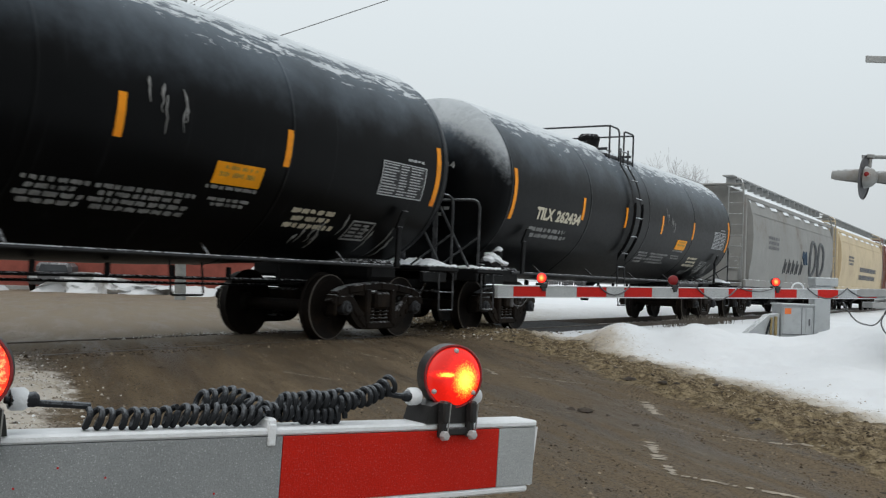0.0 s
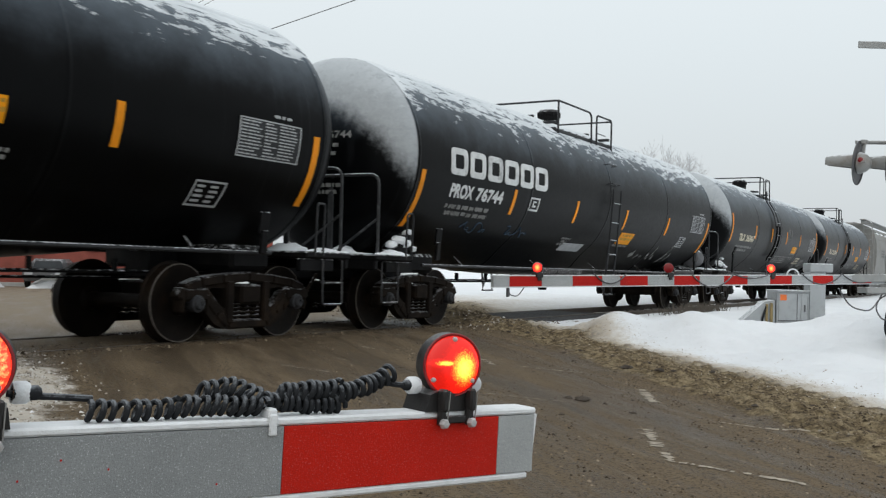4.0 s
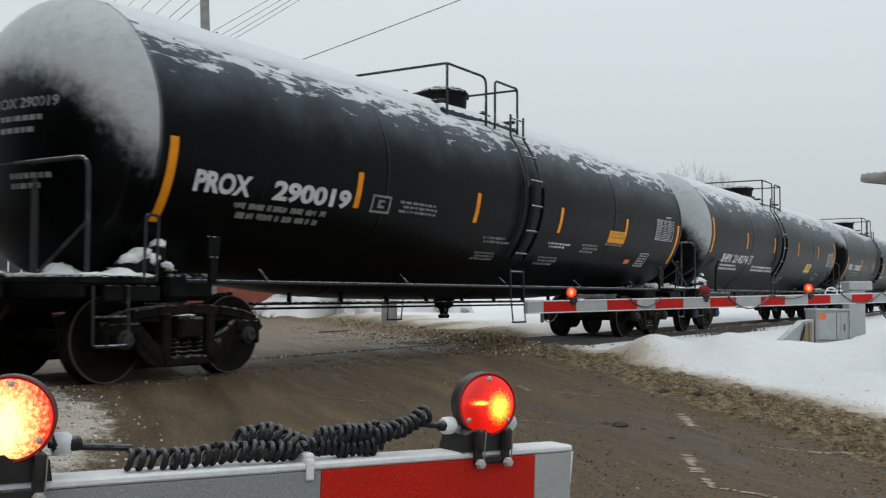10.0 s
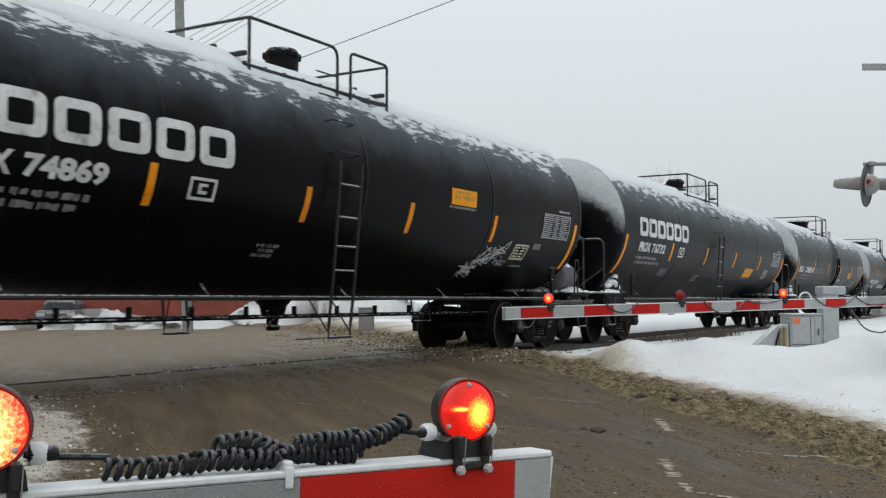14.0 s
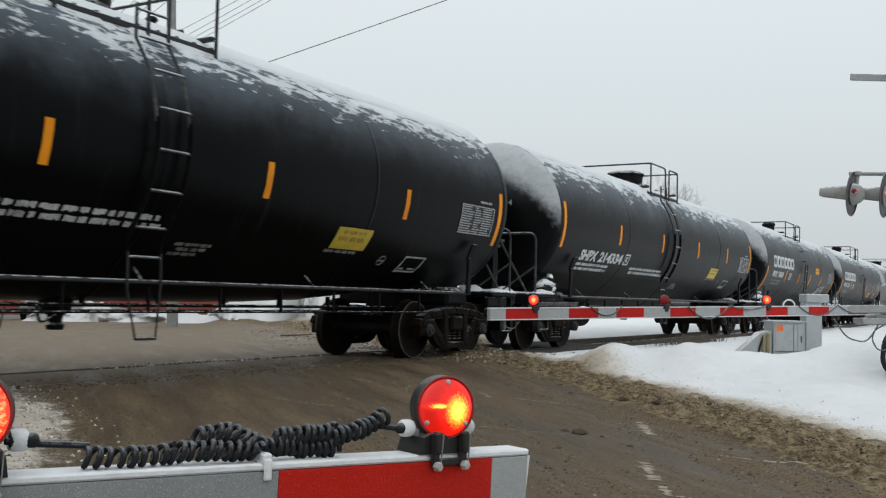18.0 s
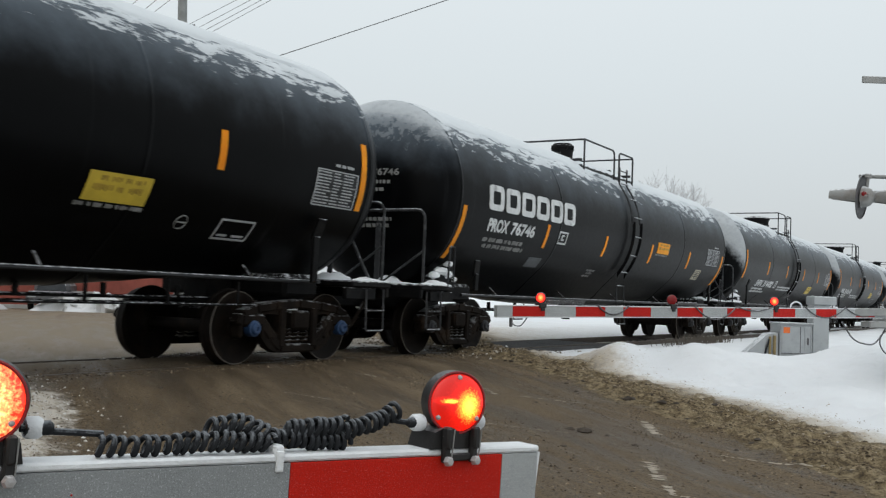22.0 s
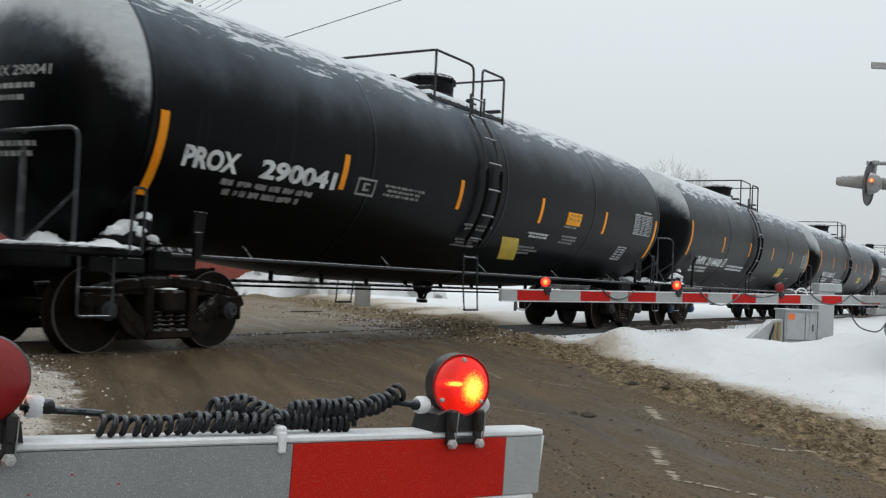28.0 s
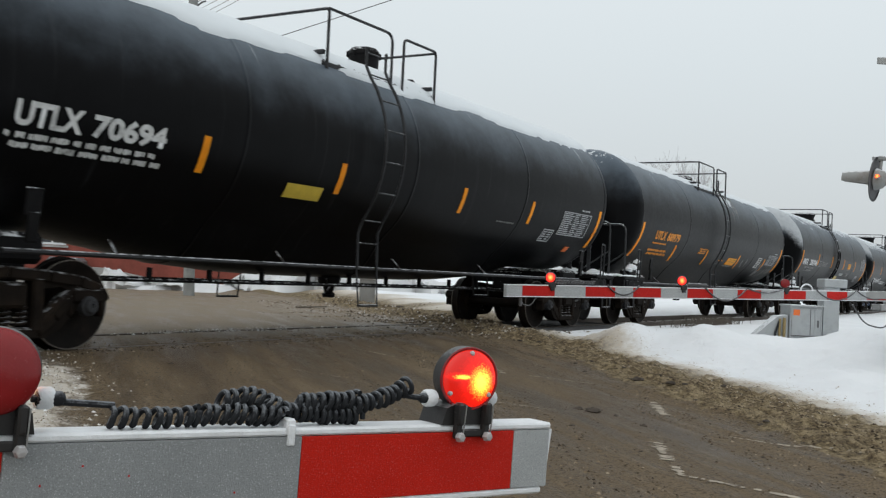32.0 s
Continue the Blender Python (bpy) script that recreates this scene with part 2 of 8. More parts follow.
def snow_mat(name, tint=(0.82, 0.845, 0.87)):
    m, n, l, bs = nodes_of(name)
    _, v = coords(n, l, True)
    a, b = noise_node(n, l, 2.0, 5, v), noise_node(n, l, 60, 3, v)
    l.new(ramp(n, l, a, [(0.3, tuple(x * 0.95 for x in tint)), (0.7, tint)]), bs.inputs["Base Color"])
    bs.inputs["Roughness"].default_value = 0.8
    bs.inputs["Specular IOR Level"].default_value = 0.2
    bump(n, l, bs, calc(n, l, "ADD", a, calc(n, l, "MULTIPLY", b, 0.3)), 0.4, 0.03)
    return m


def ground_mat():
    """Snow, brown slush and wet asphalt with salty streaks, told apart by two masks of the sheet."""
    m, n, l, bs = nodes_of("snowy_ground")
    c, v = coords(n, l)
    ar, ad = n.new("ShaderNodeAttribute"), n.new("ShaderNodeAttribute")
    ar.attribute_name, ad.attribute_name = "road", "dirt"
    _, vt = coords(n, l)
    rot = n.new("ShaderNodeMapping")
    rot.inputs["Rotation"].default_value = (0, 0, radians(-20))
    l.new(c, rot.inputs[0])
    st = n.new("ShaderNodeMapping")
    st.inputs["Scale"].default_value = (1.6, 0.22, 1)
    l.new(rot.outputs[0], st.inputs[0])
    lanes = noise_node(n, l, 1.5, 6, st.outputs[0], 0.65)
    st2 = n.new("ShaderNodeMapping")
    st2.inputs["Scale"].default_value = (6.0, 0.5, 1)
    l.new(rot.outputs[0], st2.inputs[0])
    scratch = noise_node(n, l, 3.0, 5, st2.outputs[0], 0.7)
    big, med, fine = noise_node(n, l, 0.5, 5, v), noise_node(n, l, 3.0, 6, v, 0.7), noise_node(n, l, 45, 4, v)
    asphalt = ramp(n, l, lanes, [(0.30, (0.060, 0.043, 0.026)), (0.52, (0.109, 0.078, 0.046)), (0.75, (0.172, 0.128, 0.080))])
    asphalt = mix(n, l, calc(n, l, "MULTIPLY", smooth(n, l, scratch, 0.52, 0.72), 0.62), asphalt, (0.180, 0.138, 0.093))
    asphalt = mix(n, l, calc(n, l, "MULTIPLY", smooth(n, l, fine, 0.53, 0.61), 0.85), asphalt, (0.026, 0.020, 0.015))
    grit = noise_node(n, l, 130, 3, v, 0.6)
    asphalt = mix(n, l, calc(n, l, "MULTIPLY", smooth(n, l, grit, 0.58, 0.70), 0.65), asphalt, (0.19, 0.15, 0.11))
    # beyond the tracks: dry and salted, with the sky's grazing sheen painted in
    dot = n.new("ShaderNodeVectorMath")
    dot.operation = "DOT_PRODUCT"
    dot.inputs[1].default_value = tuple(SIDE)
    l.new(c, dot.inputs[0])
    salt_sheen = calc(n, l, "MULTIPLY", smooth(n, l, calc(n, l, "ADD", dot.outputs["Value"], calc(n, l, "MULTIPLY", calc(n, l, "SUBTRACT", med, 0.5), 1.6)), 8.5, 10.6), 0.72)
    asphalt = mix(n, l, salt_sheen, asphalt, ramp(n, l, lanes, [(0.35, (0.175, 0.142, 0.103)), (0.65, (0.250, 0.208, 0.158))]))
    crumb = noise_node(n, l, 11, 7, v, 0.75)
    slush = ramp(n, l, crumb, [(0.36, (0.034, 0.024, 0.015)), (0.47, (0.130, 0.097, 0.054)), (0.64, (0.31, 0.245, 0.150))])
    slush = mix(n, l, calc(n, l, "MULTIPLY", smooth(n, l, fine, 0.52, 0.66), 0.55), slush, (0.040, 0.028, 0.018))
    pale = smooth(n, l, calc(n, l, "ADD", calc(n, l, "SUBTRACT", 1.0, ad.outputs["Fac"]), calc(n, l, "MULTIPLY", calc(n, l, "SUBTRACT", crumb, 0.5), 1.0)), 0.15, 0.6)
    slush = mix(n, l, calc(n, l, "MULTIPLY", pale, 0.75), slush, (0.52, 0.46, 0.38))
    snow = ramp(n, l, big, [(0.3, (0.75, 0.775, 0.80)), (0.7, (0.82, 0.84, 0.865))])
    soil = calc(n, l, "MULTIPLY", smooth(n, l, med, 0.62, 0.74), 0.12)
    snow = mix(n, l, soil, snow, (0.45, 0.41, 0.36))
    dirt = calc(n, l, "ADD", ad.outputs["Fac"], calc(n, l, "ADD", calc(n, l, "MULTIPLY", calc(n, l, "SUBTRACT", med, 0.5), 0.7), calc(n, l, "MULTIPLY", calc(n, l, "SUBTRACT", crumb, 0.5), 0.9)))
    road = calc(n, l, "ADD", ar.outputs["Fac"], calc(n, l, "ADD", calc(n, l, "MULTIPLY", calc(n, l, "SUBTRACT", med, 0.5), 0.8), calc(n, l, "MULTIPLY", calc(n, l, "SUBTRACT", crumb, 0.5), 0.8)))
    dfac, rfac = smooth(n, l, dirt, 0.12, 0.80), smooth(n, l, road, 0.35, 0.65)
    snow = mix(n, l, calc(n, l, "MULTIPLY", smooth(n, l, calc(n, l, "ADD", ad.outputs["Fac"], calc(n, l, "MULTIPLY", calc(n, l, "SUBTRACT", crumb, 0.5), 0.5)), 0.06, 0.50), 0.6), snow, (0.50, 0.435, 0.345))
    col = mix(n, l, dfac, snow, slush)
    col = mix(n, l, rfac, col, asphalt)
    l.new(col, bs.inputs["Base Color"])
    wet = smooth(n, l, lanes, 0.35, 0.65)
    rough = calc(n, l, "SUBTRACT", 0.85, calc(n, l, "MULTIPLY", calc(n, l, "SUBTRACT", 1.0, wet), calc(n, l, "MULTIPLY", rfac, 0.42)))
    l.new(rough, bs.inputs["Roughness"])
    bs.inputs["Specular IOR Level"].default_value = 0.16
    bump(n, l, bs, calc(n, l, "ADD", calc(n, l, "MULTIPLY", crumb, calc(n, l, "SUBTRACT", 1.0, calc(n, l, "MULTIPLY", rfac, 0.7))), calc(n, l, "MULTIPLY", fine, 0.4)), 0.7, 0.05)
    return m


def sheeting(name, color, grain):
    """Retroreflective sheeting under a skin of frost grains."""
    m, n, l, bs = nodes_of(name)
    _, v = coords(n, l)
    a, b, c2 = noise_node(n, l, 380, 3, v, 0.7), noise_node(n, l, 9, 5, v), noise_node(n, l, 1100, 2, v)
    base = ramp(n, l, b, [(0.3, tuple(x * 0.85 for x in color)), (0.7, color)])
    col = mix(n, l, calc(n, l, "MULTIPLY", smooth(n, l, a, 0.55, 0.72), grain), base, (0.80, 0.82, 0.85))
    col = mix(n, l, calc(n, l, "MULTIPLY", smooth(n, l, c2, 0.52, 0.64), 0.6), col, tuple(x * 0.4 for x in color))
    l.new(col, bs.inputs["Base Color"])
    bs.inputs["Roughness"].default_value = 0.6
    bs.inputs["Specular IOR Level"].default_value = 0.12
    bump(n, l, bs, a, 0.5, 0.002)
    return m


def glow(name, inner, outer, strength, offset=(0.0, 0.0), reach=0.055, streak=False):
    """A lit lens: hot where the bulb sits, deep red towards the rim, a bright streak where the mirror shows."""
    m, n, l, bs = nodes_of(name)
    c = n.new("ShaderNodeTexCoord").outputs["Object"]
    sp = n.new("ShaderNodeSeparateXYZ")
    l.new(c, sp.inputs[0])

    def spot(ox, oz, kx, kz):
        dx = calc(n, l, "DIVIDE", calc(n, l, "SUBTRACT", sp.outputs[0], ox), kx)
        dz = calc(n, l, "DIVIDE", calc(n, l, "SUBTRACT", sp.outputs[2], oz), kz)
        return calc(n, l, "SQRT", calc(n, l, "ADD", calc(n, l, "MULTIPLY", dx, dx), calc(n, l, "MULTIPLY", dz, dz)))

    r = spot(offset[0], offset[1], reach, reach * 1.25)
    if streak:
        r = calc(n, l, "MINIMUM", r, spot(-0.014, 0.003, 0.034, 0.009))
    g = noise_node(n, l, 18.0 / reach, 3, c, 0.7)
    r = calc(n, l, "ADD", r, calc(n, l, "MULTIPLY", calc(n, l, "SUBTRACT", g, 0.5), 0.75))
    near = tuple(a * 0.30 + b * 0.70 for a, b in zip(inner, outer))
    col = ramp(n, l, r, [(0.12, inner), (0.34, near), (0.52, outer), (1.0, tuple(x * 0.6 for x in outer))])
    l.new(col, bs.inputs["Emission Color"])
    bs.inputs["Emission Strength"].default_value = strength
    bs.inputs["Base Color"].default_value = (0.10, 0.002, 0.002, 1)
    bs.inputs["Roughness"].default_value = 0.25
    return m


def island_mat(name, tones):
    """Crumbs of frozen slush, each with its own tone."""
    m, n, l, bs = nodes_of(name)
    g = n.new("ShaderNodeNewGeometry")
    l.new(ramp(n, l, g.outputs["Random Per Island"], list(zip((0.0, 0.6, 0.9, 1.0), tones))), bs.inputs["Base Color"])
    bs.inputs["Roughness"].default_value = 0.85
    bs.inputs["Specular IOR Level"].default_value = 0.15
    return m


def frosted_rubber():
    """Black rubber cord furred with frost, thickest on what faces up."""
    m, n, l, bs = nodes_of("frosted_rubber")
    _, v = coords(n, l, True)
    g = n.new("ShaderNodeNewGeometry")
    sp = n.new("ShaderNodeSeparateXYZ")
    l.new(g.outputs["Normal"], sp.inputs[0])
    a, b = noise_node(n, l, 220, 4, v), noise_node(n, l, 900, 2, v)
    up = calc(n, l, "ADD", sp.outputs["Z"], calc(n, l, "MULTIPLY", calc(n, l, "SUBTRACT", a, 0.5), 1.5))
    fur = calc(n, l, "ADD", 0.035, calc(n, l, "MULTIPLY", smooth(n, l, up, 0.12, 1.30), calc(n, l, "ADD", 0.40, calc(n, l, "MULTIPLY", b, 0.5))))
    l.new(mix(n, l, fur, (0.014, 0.015, 0.017), (0.30, 0.32, 0.345)), bs.inputs["Base Color"])
    bs.inputs["Roughness"].default_value = 0.95
    bs.inputs["Specular IOR Level"].default_value = 0.05
    bump(n, l, bs, b, 0.4, 0.001)
    return m


MAT = {
    "ground": ground_mat(),
    "snow": snow_mat("packed_snow"),
    "tank_snow": snow_mat("thin_wind_snow", (0.64, 0.675, 0.70)),
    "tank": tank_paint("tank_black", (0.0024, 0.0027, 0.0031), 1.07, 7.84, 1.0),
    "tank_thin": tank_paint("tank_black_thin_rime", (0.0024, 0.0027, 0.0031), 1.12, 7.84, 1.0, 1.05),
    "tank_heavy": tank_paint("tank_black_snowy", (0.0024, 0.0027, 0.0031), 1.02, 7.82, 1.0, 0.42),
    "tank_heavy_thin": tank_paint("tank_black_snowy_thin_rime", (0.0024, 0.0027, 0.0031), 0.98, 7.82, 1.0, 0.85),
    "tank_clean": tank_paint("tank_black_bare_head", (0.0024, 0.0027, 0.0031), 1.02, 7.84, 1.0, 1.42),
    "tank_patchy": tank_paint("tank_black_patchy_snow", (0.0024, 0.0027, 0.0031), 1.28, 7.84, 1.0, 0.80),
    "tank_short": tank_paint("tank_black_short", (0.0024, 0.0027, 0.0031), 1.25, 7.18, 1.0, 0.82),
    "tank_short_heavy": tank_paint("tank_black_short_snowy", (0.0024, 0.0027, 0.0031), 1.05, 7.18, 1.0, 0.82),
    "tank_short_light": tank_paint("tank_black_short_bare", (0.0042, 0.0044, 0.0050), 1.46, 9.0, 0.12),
    "black": plain("black_steel", (0.0045, 0.0045, 0.005), 0.6, 0.0, 0.4, 5, 0.2, (0.012, 0.0105, 0.009), 0.8, 0.10),
    "rail_black": plain("black_pipe", (0.020, 0.021, 0.023), 0.5, 0.0, 0.3, 5, 0.1, None, 0.6, 0.25),
    "frame": plain("rusty_cast_steel", (0.0095, 0.0068, 0.0050), 0.8, 0.0, 0.5, 4, 0.35, (0.022, 0.014, 0.0085), 0.30, 0.10),
    "wheel": wheel_mat(),
    "rail_frost": plain("frosted_pipe", (0.035, 0.036, 0.038), 0.6, 0.0, 0.3, 9, 0.2, (0.10, 0.10, 0.105), 0.9, 0.2),
    "cap": plain("bearing_cap", (0.028, 0.029, 0.032), 0.55, 0.0, 0.4, 8, 0.1, (0.014, 0.012, 0.010), 0.0, 0.2),
    "cap_blue": plain("bearing_cap_blue", (0.016, 0.046, 0.115), 0.5, 0.0, 0.3, 8, 0.1, (0.03, 0.03, 0.03)),
    "orange": plain("amber_reflector", (0.80, 0.28, 0.010), 0.45, 0.0, 0.15, 4, 0.05, (0.66, 0.16, 0.004), 0.0, 0.12),
    "ice": plain("grey_ice", (0.20, 0.215, 0.225), 0.5, 0.0, 0.3, 12, 0.3),
    "old_snow": snow_mat("old_grey_snow", (0.60, 0.61, 0.62)),
    "plate_ink": plain("worn_plate_print", (0.30, 0.20, 0.03), 0.6, 0.0, 0.3, 9, 0.05),
    "lemon": plain("yellow_plate", (0.55, 0.40, 0.045), 0.5, 0.0, 0.15, 5, 0.05),
    "gold": plain("amber_plate", (0.74, 0.29, 0.006), 0.5, 0.0, 0.15, 5, 0.05, None, 0.0, 0.12),
    "white_ink": plain("white_stencil", (0.60, 0.61, 0.61), 0.6, 0.0, 0.2, 6, 0.05, (0.18, 0.18, 0.18)),
    "grey_ink": plain("faded_stencil", (0.24, 0.24, 0.235), 0.65, 0.0, 0.3, 9, 0.05, (0.05, 0.05, 0.05)),
    "cream_ink": plain("cream_stencil", (0.52, 0.47, 0.36), 0.6, 0.0, 0.2, 6, 0.05),
    "orange_ink": plain("orange_stencil", (0.68, 0.25, 0.02), 0.6, 0.0, 0.2, 6, 0.05),
    "panel": plain("grey_data_panel", (0.40, 0.41, 0.42), 0.55, 0.0, 0.15, 8, 0.05),
    "galv": plain("galvanised_steel", (0.37, 0.39, 0.40), 0.5, 0.3, 0.14, 5, 0.1, (0.30, 0.31, 0.31), 0.7),
    "grey_paint": plain("weathered_grey_paint", (0.27, 0.275, 0.27), 0.6, 0.0, 0.18, 4, 0.15, (0.19, 0.17, 0.15), 0.7),
    "dark_grey": plain("dark_grey_metal", (0.10, 0.10, 0.105), 0.55, 0.2, 0.25, 6, 0.15, None, 0.5),
    "white_sheet": sheeting("white_sheeting", (0.42, 0.44, 0.45), 0.5),
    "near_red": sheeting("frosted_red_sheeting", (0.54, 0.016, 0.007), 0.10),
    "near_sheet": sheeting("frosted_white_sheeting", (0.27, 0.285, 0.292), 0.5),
    "tip_sheet": sheeting("tip_white_sheeting", (0.40, 0.42, 0.425), 0.5),
    "red_sheet": sheeting("red_sheeting", (0.52, 0.016, 0.012), 0.05),
    "white_edge": plain("frosted_white_edge", (0.70, 0.72, 0.74), 0.6, 0.0, 0.1, 30, 0.3),
    "rubber": frosted_rubber(),
    "lamp_body": plain("black_lamp_plastic", (0.013, 0.012, 0.012), 0.5, 0.0, 0.3, 30, 0.1, None, 0.12),
    "bolt": plain("frosted_bolt", (0.42, 0.41, 0.41), 0.5, 0.4, 0.2, 60, 0.2, None, 0.5),
    "lit_tip": glow("lit_red_lens", (1.6, 1.05, 0.10), (0.66, 0.010, 0.004), 1.6, (0.017, -0.004), 0.043, True),
    "lit_side": glow("lit_red_lens_bright", (1.6, 1.3, 0.42), (1.1, 0.035, 0.015), 1.9, (-0.006, -0.006), 0.092),
    "lit_far": glow("lit_far_lens", (1.0, 0.42, 0.08), (1.0, 0.02, 0.015), 1.9, (0.0, 0.0), 0.060),
    "dull_red": plain("unlit_red_lens", (0.20, 0.010, 0.012), 0.22, 0.0, 0.1, 30, 0.05),
    "tag_brown": plain("brown_tag", (0.17, 0.13, 0.10), 0.6, 0.0, 0.2, 6, 0.05),
    "brick": plain("red_brick_wall", (0.25, 0.068, 0.05), 0.85, 0.0, 0.2, 2, 0.3),
    "concrete": plain("grey_concrete", (0.36, 0.36, 0.35), 0.85, 0.0, 0.15, 3, 0.2),
    "roof": plain("snowed_roof", (0.75, 0.77, 0.80), 0.85, 0.0, 0.08, 2, 0.2),
    "glass": plain("dark_window_glass", (0.05, 0.055, 0.06), 0.1, 0.0, 0.2, 2, 0.0),
    "wood": plain("weathered_pole_wood", (0.235, 0.245, 0.24), 0.85, 0.0, 0.2, 4, 0.3),
    "wire": plain("grey_wire", (0.16, 0.165, 0.17), 0.6, 0.0, 0.1, 4, 0.0),
    "steel": plain("rail_steel", (0.085, 0.068, 0.055), 0.55, 0.25, 0.3, 6, 0.1, (0.09, 0.06, 0.045)),
    "tie": plain("dark_tie_wood", (0.045, 0.038, 0.032), 0.85, 0.0, 0.4, 4, 0.3, None, 0.8),
    "paint_line": plain("worn_road_paint", (0.33, 0.285, 0.225), 0.8, 0.0, 0.35, 14, 0.2, (0.12, 0.095, 0.068)),
    "hop_grey": plain("grey_hopper_paint", (0.225, 0.222, 0.21), 0.6, 0.0, 0.16, 1.5, 0.1, (0.14, 0.12, 0.10), 0.9),
    "hop_tan": plain("tan_hopper_paint", (0.50, 0.40, 0.25), 0.6, 0.0, 0.14, 1.5, 0.1, (0.35, 0.26, 0.17), 0.9),
    "hop_brown": plain("brown_hopper_paint", (0.16, 0.055, 0.04), 0.6, 0.0, 0.2, 1.5, 0.1, (0.20, 0.17, 0.15), 0.9),
    "graffiti": plain("dark_spray_paint", (0.075, 0.08, 0.085), 0.6, 0.0, 0.2, 5, 0.05),
    "graffiti_blue": plain("blue_spray_paint", (0.022, 0.048, 0.085), 0.6, 0.0, 0.2, 5, 0.05),
    # distant haze is painted into the bare trees by this pale colour
    "twig": plain("haze_pale_twig", (0.40, 0.40, 0.41), 0.9, 0.0, 0.15, 2, 0.1),
    "grass": plain("dry_weed", (0.10, 0.086, 0.070), 0.85, 0.0, 0.3, 9, 0.1, None, 0.5),
    "clod": plain("dark_slush_clod", (0.050, 0.038, 0.028), 0.85, 0.0, 0.4, 20, 0.5),
    "rubber_panel": plain("wet_black_panel", (0.014, 0.013, 0.012), 0.9, 0.0, 0.4, 5, 0.3, (0.030, 0.025, 0.02), 0.10, 0.05),
    "crumbs": island_mat("slush_crumbs", ((0.022, 0.016, 0.010), (0.090, 0.066, 0.042), (0.21, 0.16, 0.105), (0.34, 0.28, 0.21))),
    "pale_crumbs": island_mat("snow_crumbs", ((0.16, 0.13, 0.10), (0.40, 0.37, 0.33), (0.60, 0.59, 0.57), (0.72, 0.73, 0.74))),
    "tan_crumbs": island_mat("tan_grit", ((0.20, 0.16, 0.11), (0.34, 0.28, 0.21), (0.46, 0.41, 0.34), (0.55, 0.52, 0.47))),
    "sticker": plain("orange_sticker", (0.75, 0.17, 0.04), 0.5, 0.0, 0.1, 9, 0.05),
    "brass_cable": plain("tan_cable", (0.24, 0.18, 0.08), 0.6, 0.0, 0.2, 9, 0.1),
}


